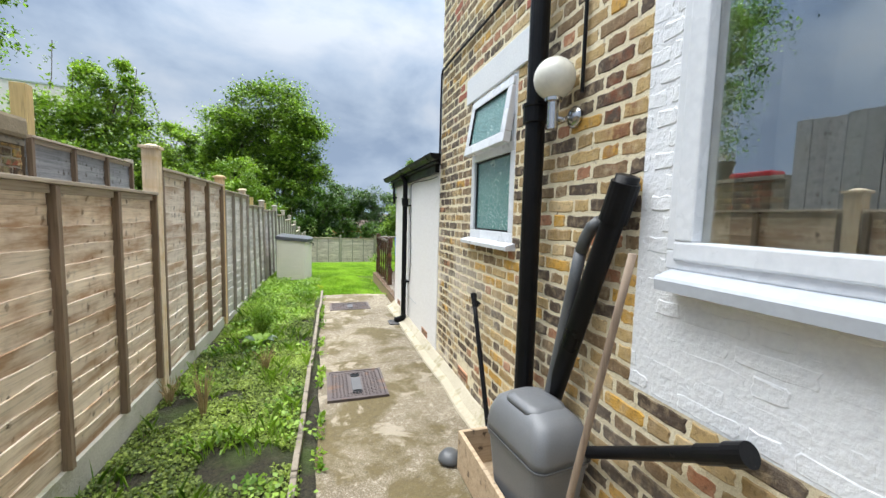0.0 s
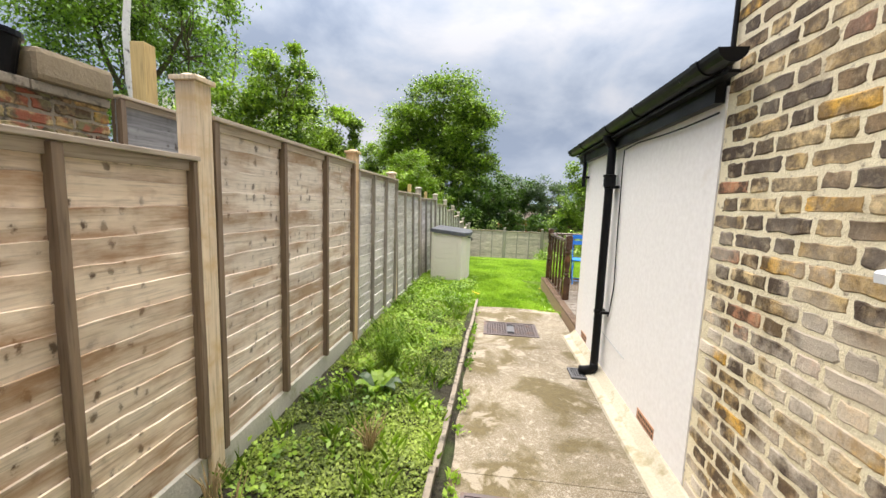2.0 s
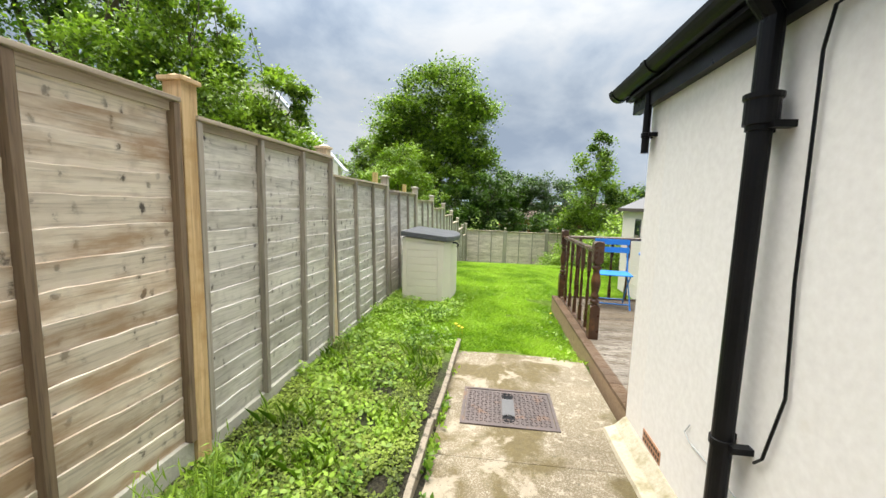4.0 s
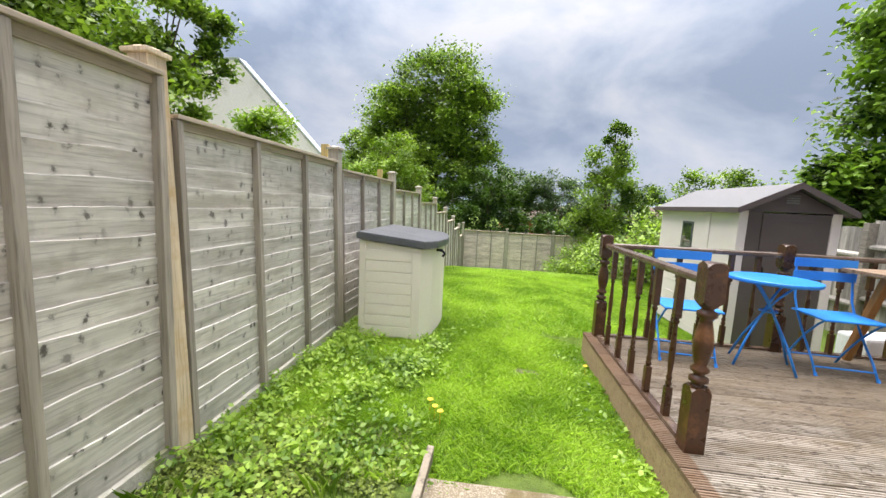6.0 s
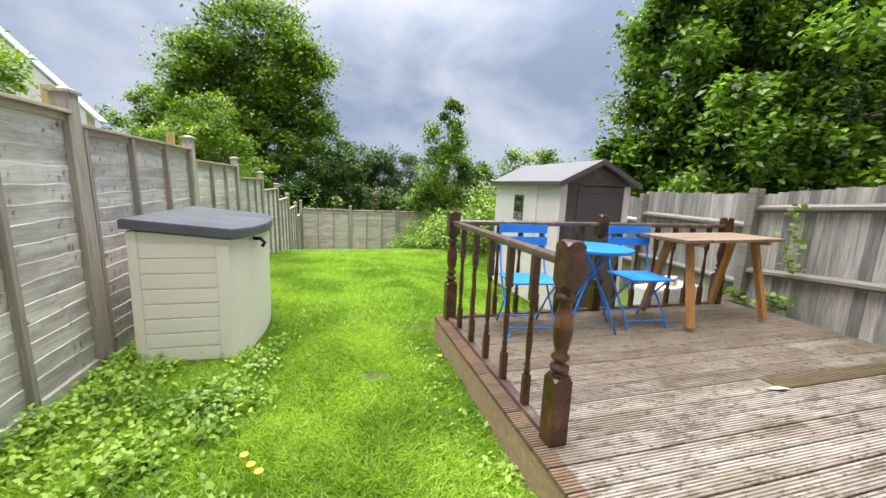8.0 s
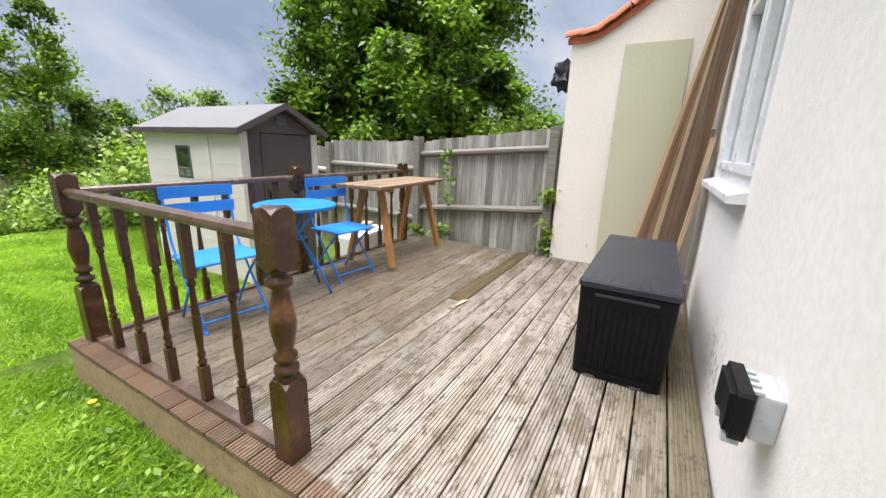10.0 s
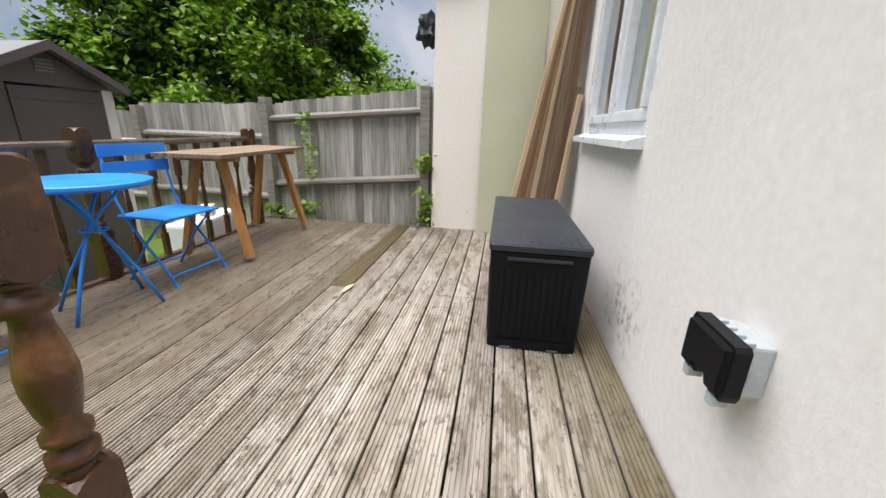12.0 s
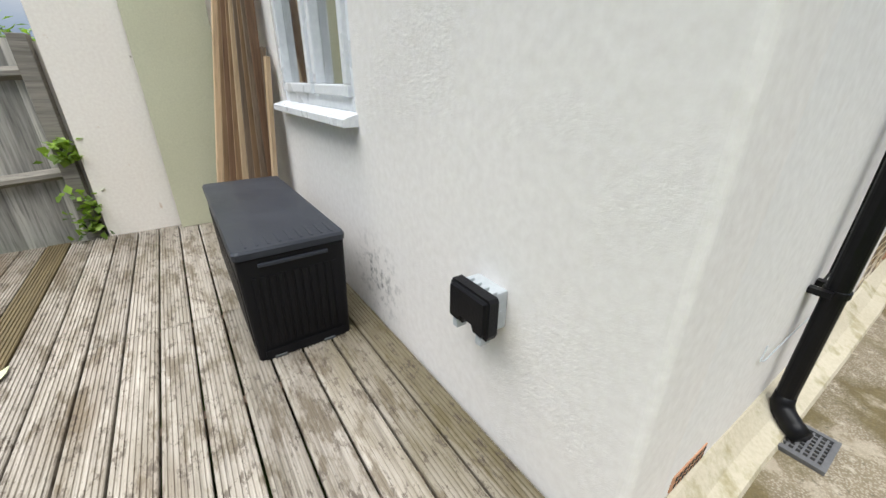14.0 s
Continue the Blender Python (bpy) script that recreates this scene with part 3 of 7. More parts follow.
MAT_LEAF_LIGHT = foliage("light_leaves", (0.09, 0.17, 0.012), (0.32, 0.46, 0.05))
MAT_LEAF_GREY = foliage("grey_green_leaves", (0.05, 0.09, 0.045), (0.13, 0.19, 0.10))
MAT_GRASS = foliage("grass_blades", (0.18, 0.34, 0.025), (0.50, 0.70, 0.10), 0.5)
MAT_WEED = foliage("weed_leaves", (0.08, 0.175, 0.015), (0.36, 0.53, 0.065), 0.5)
MAT_MOSSY = foliage("low_cover", (0.07, 0.105, 0.015), (0.38, 0.48, 0.09), 0.6)
MAT_YELLOW = plain("yellow_petals", (0.75, 0.52, 0.02), 0.6)
MAT_LEAF_PALE = surface("faded_leaf", (0.42, 0.46, 0.26), (0.58, 0.60, 0.40), 18, 60, 0.8, 0.1)
MAT_CAPSTONE = surface("brown_cap_stone", (0.20, 0.155, 0.095), (0.33, 0.27, 0.18), 5, 50, 0.9, 0.5)
MAT_YELLOWPOST = weathered_wood("new_yellow_timber", (0.52, 0.36, 0.14), (0.66, 0.49, 0.22), grain_axis=2, knots=False)
MAT_SLATEFENCE = weathered_wood("blue_grey_boards", (0.20, 0.20, 0.21), (0.40, 0.40, 0.41))
MAT_RED = plain("red_plastic", (0.50, 0.02, 0.03), 0.4)
MAT_GLOBE = surface("opal_glass", (0.72, 0.70, 0.61), (0.76, 0.74, 0.65), 3, 40, 0.14, 0.0)

# ---------------------------------------------------------------- builders


def thing(name, label, category, m=None, group="", kind=""):
    e = tagged(new(name), label, category, group, kind)
    e.empty_display_size = 0.1
    if m is not None:
        e.matrix_basis = m
    return e


def part(name, bm, material, parent=None, label="", smooth=False):
    me = bpy.data.meshes.new(name)
    if smooth:
        for f in bm.faces:
            f.smooth = True
    bm.to_mesh(me)
    bm.free()
    me.materials.append(material)
    ob = new(name, me)
    ob.parent = parent
    if label:
        ob["label"] = label
    return ob


def mesh_part(name, verts, faces, material, parent=None, label=""):
    me = bpy.data.meshes.new(name)
    me.from_pydata(verts, [], faces)
    me.materials.append(material)
    ob = new(name, me)
    ob.parent = parent
    if label:
        ob["label"] = label
    return ob


def block(bm, x0, y0, z0, x1, y1, z1, bevel=0.0, m=None):
    r = bmesh.ops.create_cube(bm, size=1)
    vs = r["verts"]
    t = Matrix.Translation(((x0 + x1) / 2, (y0 + y1) / 2, (z0 + z1) / 2)) @ Matrix.Diagonal((x1 - x0, y1 - y0, z1 - z0, 1))
    bmesh.ops.transform(bm, matrix=(m @ t) if m is not None else t, verts=vs)
    if bevel:
        es = list({e for v in vs for e in v.link_edges})
        bmesh.ops.bevel(bm, geom=es, offset=bevel, segments=2, affect="EDGES", profile=0.6)
    return bm


def cube(x0, y0, z0, x1, y1, z1, bevel=0.0, m=None):
    return block(bmesh.new(), x0, y0, z0, x1, y1, z1, bevel, m)


def rod(bm, a, b, r, r2=None, seg=12):
    a, b = Vector(a), Vector(b)
    d = b - a
    m = Matrix.Translation((a + b) / 2) @ d.to_track_quat("Z", "Y").to_matrix().to_4x4()
    bmesh.ops.create_cone(bm, cap_ends=True, segments=seg, radius1=r, radius2=r if r2 is None else r2, depth=d.length, matrix=m)
    return bm


def tube(bm, pts, r, seg=8, closed=False):
    """A round bar along a run of points; r may be a list."""
    pts = [Vector(p) for p in pts]
    rings, n = [], len(pts)
    up = None
    for i, p in enumerate(pts):
        d = (pts[(i + 1) % n] - pts[i - 1]) if closed else (pts[min(i + 1, n - 1)] - pts[max(i - 1, 0)])
        d.normalize()
        if up is None:
            up = d.orthogonal().normalized()
        up = (up - d * up.dot(d)).normalized()
        side = d.cross(up)
        rr = r[i] if isinstance(r, (list, tuple)) else r
        rings.append([bm.verts.new(p + (up * math.cos(a) + side * math.sin(a)) * rr) for a in (2 * math.pi * k / seg for k in range(seg))])
    for i in range(n if closed else n - 1):
        A, B = rings[i], rings[(i + 1) % n]
        for k in range(seg):
            bm.faces.new((A[k], A[(k + 1) % seg], B[(k + 1) % seg], B[k]))
    if not closed:
        bm.faces.new(rings[0][::-1])
        bm.faces.new(rings[-1])
    return bm


def lathe(bm, prof, seg=16, m=None):
    """A turned shape from (radius, height) pairs."""
    rings = []
    for r, z in prof:
        rings.append([bm.verts.new((m or Matrix()) @ Vector((r * math.cos(2 * math.pi * k / seg), r * math.sin(2 * math.pi * k / seg), z))) for k in range(seg)])
    for A, B in zip(rings, rings[1:]):
        for k in range(seg):
            bm.faces.new((A[k], A[(k + 1) % seg], B[(k + 1) % seg], B[k]))
    bm.faces.new(rings[0][::-1])
    bm.faces.new(rings[-1])
    return bm


def prism(bm, poly, axis, a, b):
    """A polygon of (u, v) pushed along an axis from a to b: x takes (y, z), y takes (x, z), z takes (x, y)."""
    def at(u, v, w):
        return {"x": (w, u, v), "y": (u, w, v), "z": (u, v, w)}[axis]
    lo = [bm.verts.new(at(u, v, a)) for u, v in poly]
    hi = [bm.verts.new(at(u, v, b)) for u, v in poly]
    n = len(poly)
    bm.faces.new(lo)
    bm.faces.new(hi[::-1])
    for i in range(n):
        bm.faces.new((lo[i], hi[i], hi[(i + 1) % n], lo[(i + 1) % n]))
    bmesh.ops.recalc_face_normals(bm, faces=bm.faces[:])
    return bm


def wall_with_holes(bm, axis, near, far, u0, u1, z0, z1, holes):
    """A wall slab between two planes of an axis, with oblong holes (u0, u1, z0, z1) right through it."""
    us = sorted({u0, u1, *[h[0] for h in holes], *[h[1] for h in holes]})
    zs = sorted({z0, z1, *[h[2] for h in holes], *[h[3] for h in holes]})
    for ua, ub in zip(us, us[1:]):
        for za, zb in zip(zs, zs[1:]):
            cu, cz = (ua + ub) / 2, (za + zb) / 2
            if any(h[0] < cu < h[1] and h[2] < cz < h[3] for h in holes):
                continue
            if axis == "x":
                block(bm, near, ua, za, far, ub, zb)
            else:
                block(bm, ua, near, za, ub, far, zb)
    return bm


def lawn_z(x, y):
    s = max(0.0, y - 10.0)
    z = -0.05 - 0.0086 * min(s, 14.0) ** 2
    if y > 24:
        z -= 0.02 * min(y - 24, 400)
    return z


RNG = np.random.default_rng(5)


def leaf_cloud(name, pts, size, material, parent=None, label="", width=0.55, up=0.25, jitter=0.35, flat=0.9):
    """One mesh of many small pointed leaves, one at each place, each turned its own way."""
    P = np.asarray(pts, dtype=float)
    n = len(P)
    nn = RNG.normal(size=(n, 3))
    nn[:, 2] = np.abs(nn[:, 2]) + flat
    nn /= np.linalg.norm(nn, axis=1)[:, None]
    d = np.cross(nn, RNG.normal(size=(n, 3)))
    d[:, 2] += up
    d /= np.linalg.norm(d, axis=1)[:, None]
    s = np.cross(d, nn)
    s /= np.linalg.norm(s, axis=1)[:, None]
    nn = np.cross(s, d)
    L = size * (1 + jitter * RNG.uniform(-1, 1, n))[:, None]
    mid = P + d * L * 0.45
    V = np.empty((n * 4, 3))
    V[0::4], V[2::4] = P, P + d * L
    V[1::4], V[3::4] = mid + s * L * width * 0.5 + nn * L * 0.1, mid - s * L * width * 0.5 + nn * L * 0.1
    me = bpy.data.meshes.new(name)
    me.vertices.add(n * 4)
    me.vertices.foreach_set("co", V.ravel())
    me.loops.add(n * 4)
    me.loops.foreach_set("vertex_index", np.arange(n * 4, dtype=np.int32))
    me.polygons.add(n)
    me.polygons.foreach_set("loop_start", np.arange(0, n * 4, 4, dtype=np.int32))
    me.update(calc_edges=True)
    me.materials.append(material)
    ob = new(name, me)
    ob.parent = parent
    if label:
        ob["label"] = label
    return ob


def blades(name, P, height, width, material, lean=1.1):
    """Grass: one thin bent blade of two faces at each place."""
    P = np.asarray(P, dtype=float)
    n = len(P)
    a = RNG.uniform(0, 2 * math.pi, n)
    h = height * RNG.uniform(0.45, 1.25, n)
    dx, dy = np.cos(a), np.sin(a)
    le = lean * RNG.uniform(0.2, 1.4, n) * h
    w = width * RNG.uniform(0.6, 1.3, n) / 2
    V = np.empty((n, 5, 3))
    side = np.stack([-dy * w, dx * w, np.zeros(n)], 1)
    mid = P + np.stack([dx * le * 0.3, dy * le * 0.3, h * 0.6], 1)
    tip = P + np.stack([dx * le, dy * le, h], 1)
    V[:, 0], V[:, 1], V[:, 2], V[:, 3], V[:, 4] = P - side, P + side, mid + side * 0.8, tip, mid - side * 0.8
    me = bpy.data.meshes.new(name)
    me.vertices.add(n * 5)
    me.vertices.foreach_set("co", V.ravel())
    me.loops.add(n * 5)
    me.loops.foreach_set("vertex_index", np.arange(n * 5, dtype=np.int32))
    me.polygons.add(n)
    me.polygons.foreach_set("loop_start", np.arange(0, n * 5, 5, dtype=np.int32))
    me.update(calc_edges=True)
    me.materials.append(material)
    return new(name, me)


# ---------------------------------------------------------------- ground, path, edging
def axis_steps(stops):
    out = []
    for a, b, n in stops:
        out += [a + (b - a) * i / n for i in range(n)]
    return out + [stops[-1][1]]


def ground_z(x, y):
    z = lawn_z(x, y)
    if -0.16 < x < 6 and y < 8.5:
        return -0.12
    if 1.1 < x < 4.7 and y < 10.7:
        return -0.15
    if x < -0.2 and y < 8.6:
        return -0.015 + 0.035 * noise.noise((x * 2.3, y * 2.3, 3)) + 0.02 * noise.noise((x * 7, y * 7, 1))
    if 0.45 < x < 1.12 and 8.6 < y < 11.0:
        z -= 0.11 * min(1.0, (x - 0.45) / 0.55)
    if x > 1.1 and 10.7 <= y < 16.0:
        z -= 0.33 * min(1.0, (x - 1.1) / 1.0) * min(1.0, (16.0 - y) / 2.5) * (x < 6)
    return z + 0.015 * noise.noise((x * 1.7, y * 1.7, 0)) * (y < 60)


gx = axis_steps([(-1500, -40, 5), (-40, -6, 8), (-6, -1.5, 8), (-1.5, -0.16, 20), (-0.16, 1.1, 14), (1.1, 1.2, 1), (1.2, 5, 14), (5, 12, 8), (12, 40, 6), (40, 1500, 5)])
gy = axis_steps([(-1500, -30, 4), (-30, 0, 8), (0, 2, 6), (2, 9, 90), (9, 12, 20), (12, 24, 40), (24, 60, 12), (60, 500, 8), (500, 3000, 4)])
gv = [(x, y, ground_z(x, y)) for y in gy for x in gx]
nx = len(gx)
gf = [(j * nx + i, j * nx + i + 1, (j + 1) * nx + i + 1, (j + 1) * nx + i) for j in range(len(gy) - 1) for i in range(nx - 1)]
ground = mesh_part("ground", gv, gf, MAT_GROUND)
for p in ground.data.polygons:
    p.use_smooth = True
tagged(ground, "soil bed and sloping green lawn reaching away", "ground", kind="structure")

pavement = thing("pavement", "stained, mossy concrete path along the house", "path", kind="structure")
for ya, yb in ((-4.0, 1.2), (1.204, 5.02), (5.024, 7.05), (7.054, 8.62)):
    bm = bmesh.new()
    n = max(4, int((yb - ya) / 0.12))
    rows = []
    for i in range(n + 1):
        y = ya + (yb - ya) * i / n
        xl = -0.2 + 0.025 * noise.noise((0, y * 3, 7))
        rows.append([bm.verts.new((x, y, -0.005 * y / 2 + (0.006 * noise.noise((x * 2, y * 2, 4)) if 0 < k < 6 else 0))) for k, x in enumerate([xl] + [xl + (0.985 - xl) * j / 6 for j in range(1, 7)])])
    for A, B in zip(rows, rows[1:]):
        for k in range(6):
            bm.faces.new((A[k], A[k + 1], B[k + 1], B[k]))
    r = bmesh.ops.extrude_face_region(bm, geom=bm.faces[:])
    bmesh.ops.translate(bm, vec=(0, 0, -0.11), verts=[v for v in r["geom"] if isinstance(v, bmesh.types.BMVert)])
    bmesh.ops.recalc_face_normals(bm, faces=bm.faces[:])
    part("slab", bm, MAT_PATH, pavement, smooth=False)

# raised concrete fillet along the foot of the wall
bm = prism(bmesh.new(), [(0.86, -0.02), (0.87, 0.005), (0.93, 0.03), (0.985, 0.085), (1.0, 0.09), (1.0, -0.05), (0.86, -0.05)], "y", -3, 7.46)
bmesh.ops.subdivide_edges(bm, edges=[e for e in bm.edges if abs(e.verts[0].co.y - e.verts[1].co.y) > 1], cuts=40)
for v in bm.verts:
    v.co.x += 0.02 * noise.noise((v.co.x, v.co.y * 1.7, v.co.z))
tagged(part("trim", bm, MAT_FILLET), "pale concrete fillet sloping against the wall foot", "trim", kind="structure")

kerb = thing("path_edging", "worn pale stone edging strip beside the weedy bed", "edging", kind="structure")
edge_bm = []
y = 1.0
while y < 8.5:
    ln = random.uniform(0.55, 0.95)
    x = -0.325 + 0.0255 * (y - 3.3)
    bm = cube(-0.018, 0, -0.1, 0.018, ln - 0.012, 0.05, 0.006)
    bmesh.ops.subdivide_edges(bm, edges=[e for e in bm.edges if abs(e.verts[0].co.y - e.verts[1].co.y) > 0.3], cuts=7)
    for v in bm.verts:
        v.co += Vector((0.006 * noise.noise((v.co.x, v.co.y * 9 + y * 3, 1)), 0, 0.007 * noise.noise((v.co.x, v.co.y * 8 + y, 2))))
    ob = part("kerb_piece", bm, MAT_EDGE, kerb)
    ob.matrix_basis = pose(x, y, 0, random.uniform(-0.6, 0.6), random.uniform(-5, 5), -1.45 + random.uniform(-0.8, 0.8))
    y += ln


def manhole(x0, y0, x1, y1, label, z):
    e = thing("manhole_cover", label, "manhole cover", pose((x0 + x1) / 2, (y0 + y1) / 2, z))
    w, h = (x1 - x0) / 2, (y1 - y0) / 2
    bm = bmesh.new()
    for a in ((-w, -h, w, -h + 0.022), (-w, h - 0.022, w, h), (-w, -h + 0.022, -w + 0.022, h - 0.022), (w - 0.022, -h + 0.022, w, h - 0.022)):
        block(bm, a[0], a[1], -0.03, a[2], a[3], 0.012)
    part("rim", bm, MAT_IRON, e)
    part("plate", cube(-w + 0.026, -h + 0.026, -0.03, w - 0.026, h - 0.026, 0.008), MAT_IRON, e)
    bm = bmesh.new()
    step = 0.03
    for i in range(int(2 * w / step) - 2):
        for j in range(int(2 * h / step) - 2):
            cx, cy = -w + 0.05 + i * step, -h + 0.05 + j * step
            if abs(cx) < 0.055 and abs(cy) < h * 0.62:
                continue
            block(bm, cx - 0.011, cy - 0.0035, 0.007, cx + 0.011, cy + 0.0035, 0.0125, 0, Matrix.Translation((cx, cy, 0)) @ pose(0, 0, 0, 0, 0, 45 if (i + j) % 2 else -45) @ Matrix.Translation((-cx, -cy, 0)))
    part("tread", bm, MAT_IRON, e)
    part("handle_plate", cube(-0.042, -h * 0.48, 0.006, 0.042, h * 0.42, 0.012, 0.002), MAT_GALV, e, "smooth grey lifting plate")
    for s in (-1, 1):
        bm = lathe(bmesh.new(), [(0.044, 0.006), (0.044, 0.012), (0.034, 0.012), (0.03, 0.0085), (0.004, 0.0085)], 20, Matrix.Translation((0, s * h * 0.6, 0)))
        part("key_hole", bm, MAT_BLACK, e)
    return e


manhole(-0.13, 4.255, 0.375, 4.845, "rusty cast iron cover with raised chequer tread, set in the path", 0.0)
manhole(-0.06, 7.38, 0.585, 7.88, "flat worn cast iron cover at the end of the path", -0.022)

# ---------------------------------------------------------------- house walls
SMALL = (3.36, 4.10, 1.37, 2.45)
BIG = (0.55, 2.185, 1.37, 2.75)
house = thing("wall_house", "yellow stock brick house wall with cream mortar", "wall", kind="structure")
bm = wall_with_holes(bmesh.new(), "x", 1.004, 1.28, -6.0, 4.99, -0.2, 6.0, [SMALL, BIG])
part("mortar", bm, MAT_MORTAR, house)
part("rear_wall", cube(1.28, 4.75, -0.2, 7.5, 4.99, 6.0), MAT_MORTAR, house)
part("far_wall", cube(7.25, -6, -0.2, 7.5, 4.75, 6.0), MAT_MORTAR, house)
part("end_wall", cube(1.28, -6, -0.2, 7.25, -5.75, 6.0), MAT_MORTAR, house)
bm = prism(bmesh.new(), [(0.7, 5.95), (4.25, 8.0), (7.8, 5.95), (7.8, 6.1), (4.25, 8.15), (0.7, 6.1)], "y", -6.3, 5.3)
tagged(part("roof_house", bm, MAT_SLATE), "dark slate pitched roof over the brick house", "roof", kind="structure")
# unseen room boxes; their dimness is put into the colour
inner = thing("room_interior", "unseen plain room behind the windows, coloured near black as if unlit", "room", kind="structure")
part("inner_wall", cube(3.0, -5.7, 0.2, 3.1, 4.7, 3.2), MAT_ROOMSHADE, inner)
part("inner_floor", cube(1.3, -5.7, 0.2, 3.0, 4.7, 0.3), MAT_ROOMSHADE, inner)
part("inner_ceiling", cube(1.3, -5.7, 3.1, 3.0, 4.7, 3.2), MAT_ROOMSHADE, inner)
part("partition", cube(1.29, 2.7, 0.3, 3.0, 2.8, 3.1), MAT_ROOMSHADE, inner)


def painted(y, z):
    return y < 2.325 and z > 0.885


def brick_shape(w, h, d, var):
    """One worn brick: an uneven outline, its front towards -x, centred on y and z."""
    rr = random.Random(var)
    out = []
    for (ya, za), (yb, zb) in (((-w, -h), (w, -h)), ((w, -h), (w, h)), ((w, h), (-w, h)), ((-w, h), (-w, -h))):
        for t in (0.07, 0.36, 0.66, 0.93):
            out.append(((ya + (yb - ya) * t) / 2 + rr.uniform(-0.005, 0.005), (za + (zb - za) * t) / 2 + rr.uniform(-0.005, 0.005)))
    n = len(out)
    v = [(0.016, y, z) for y, z in out] + [(0.0035, y, z) for y, z in out]
    v += [(rr.uniform(-0.001, 0.001), y * (1 - 0.010 / w), z * (1 - 0.011 / h)) for y, z in out]
    fs = [tuple(range(2 * n, 3 * n))]
    for a in range(n):
        b = (a + 1) % n
        fs += [(a, b, n + b, n + a), (n + a, n + b, 2 * n + b, 2 * n + a)]
    return v, [tuple(reversed(f)) for f in fs]


STRETCH, HEAD, COURSE, JOINT = 0.208, 0.097, 0.075, 0.0165


def brick_meshes(material, tag):
    out = {}
    for kind, w in (("s", STRETCH), ("h", HEAD)):
        for k in range(9):
            v, f = brick_shape(w, COURSE - JOINT, 0.05, int(w * 1000) * 11 + k)
            me = bpy.data.meshes.new("brick_" + tag)
            me.from_pydata(v, [], f)
            me.materials.append(material)
            out[kind, k] = me
    return out


def lay_bricks():
    stock, white, red = brick_meshes(MAT_BRICK, "stock"), brick_meshes(MAT_WHITEBRICK, "white"), brick_meshes(MAT_REDBRICK, "red")
    white_wall = thing("painted_brickwork", "white painted brickwork round the large window", "wall", kind="structure")
    rest_v, rest_f, white_v, white_f = [], [], [], []
    rng = random.Random(11)
    singles = 0
    for c in range(0, 58):
        z = 0.06 + COURSE * (c + 0.5)
        y, k = 4.985, c % 2
        while y > -2.0:
            kind = "s" if (k % 2 == 0) else "h"
            w = STRETCH if kind == "s" else HEAD
            if y == 4.985 and c % 2:
                y -= (STRETCH - HEAD) / 2
            ya, yb = y - w, y
            y -= w + JOINT
            k += 1
            cy = (ya + yb) / 2
            hole = [h for h in (SMALL, BIG) if ya < h[1] and yb > h[0] and h[2] - 0.03 < z < h[3] + 0.03]
            if hole:
                for p0, p1 in ((ya, hole[0][0] - 0.006), (hole[0][1] + 0.006, yb)):
                    if p1 - p0 > 0.02:
                        vs, fs = (white_v, white_f) if painted(cy, z) else (rest_v, rest_f)
                        v, f = brick_shape(p1 - p0, COURSE - JOINT, 0.05, rng.randrange(5))
                        b = len(vs)
                        vs += [(p[0] + 1.0, p[1] + (p0 + p1) / 2, p[2] + z) for p in v]
                        fs += [tuple(i + b for i in q) for q in f]
                continue
            if 3.165 < cy < 4.26 and 2.44 < z < 2.66:
                continue
            if 4.03 < cy < 4.33 and 0.12 < z < 0.27:
                continue
            var = rng.randrange(9)
            isred = (4.24 < cy < 4.46 and 2.5 < z < 2.66) or (4.45 < cy < 4.62 and 3.3 < z < 3.42) or (3.05 < cy < 3.24 and 2.6 < z < 2.8)
            at = (1.0012 + rng.uniform(-0.0015, 0.0015), cy, z + rng.uniform(-0.002, 0.002))
            if ya < 2.30 < yb - 0.02 and z > 0.885 or ya + 0.02 < 2.35 < yb and z > 0.885:
                for p0, p1, vs, fs in ((ya, min(yb, 2.326), white_v, white_f), (max(ya, 2.326), yb, rest_v, rest_f)):
                    if p1 - p0 > 0.015:
                        v, f = brick_shape(p1 - p0, COURSE - JOINT, 0.05, var)
                        b = len(vs)
                        vs += [(p[0] + at[0], p[1] + (p0 + p1) / 2, p[2] + at[2]) for p in v]
                        fs += [tuple(i + b for i in q) for q in f]
            elif painted(cy, z):
                if 2.0 < yb and z < 2.6:
                    ob = new("painted_brick", white[kind, var])
                    ob.parent, ob.location = white_wall, at
                else:
                    v, f = brick_shape(w, COURSE - JOINT, 0.05, var)
                    b = len(white_v)
                    white_v += [(p[0] + at[0], p[1] + at[1], p[2] + at[2]) for p in v]
                    white_f += [tuple(i + b for i in q) for q in f]
            elif singles < 300 and 3.0 < cy < 4.9 and 0.5 < z < 2.3:
                singles += 1
                ob = new("brick", (red if isred else stock)[kind, var])
                ob.parent, ob.location = house, at
            elif isred:
                ob = new("brick", red[kind, var])
                ob.parent, ob.location = house, at
            else:
                v, f = brick_shape(w, COURSE - JOINT, 0.05, var)
                b = len(rest_v)
                rest_v += [(p[0] + at[0], p[1] + at[1], p[2] + at[2]) for p in v]
                rest_f += [tuple(i + b for i in q) for q in f]
    tagged(mesh_part("brickwork", rest_v, rest_f, MAT_BRICK, house), kind="stuff")
    tagged(mesh_part("painted_bricks", white_v, white_f, MAT_WHITEBRICK, white_wall), kind="stuff")
    part("paint_coat", wall_with_holes(bmesh.new(), "x", 1.0025, 1.004, -6.0, 2.325, 0.885, 4.5, [BIG]), MAT_WHITEBRICK, white_wall)


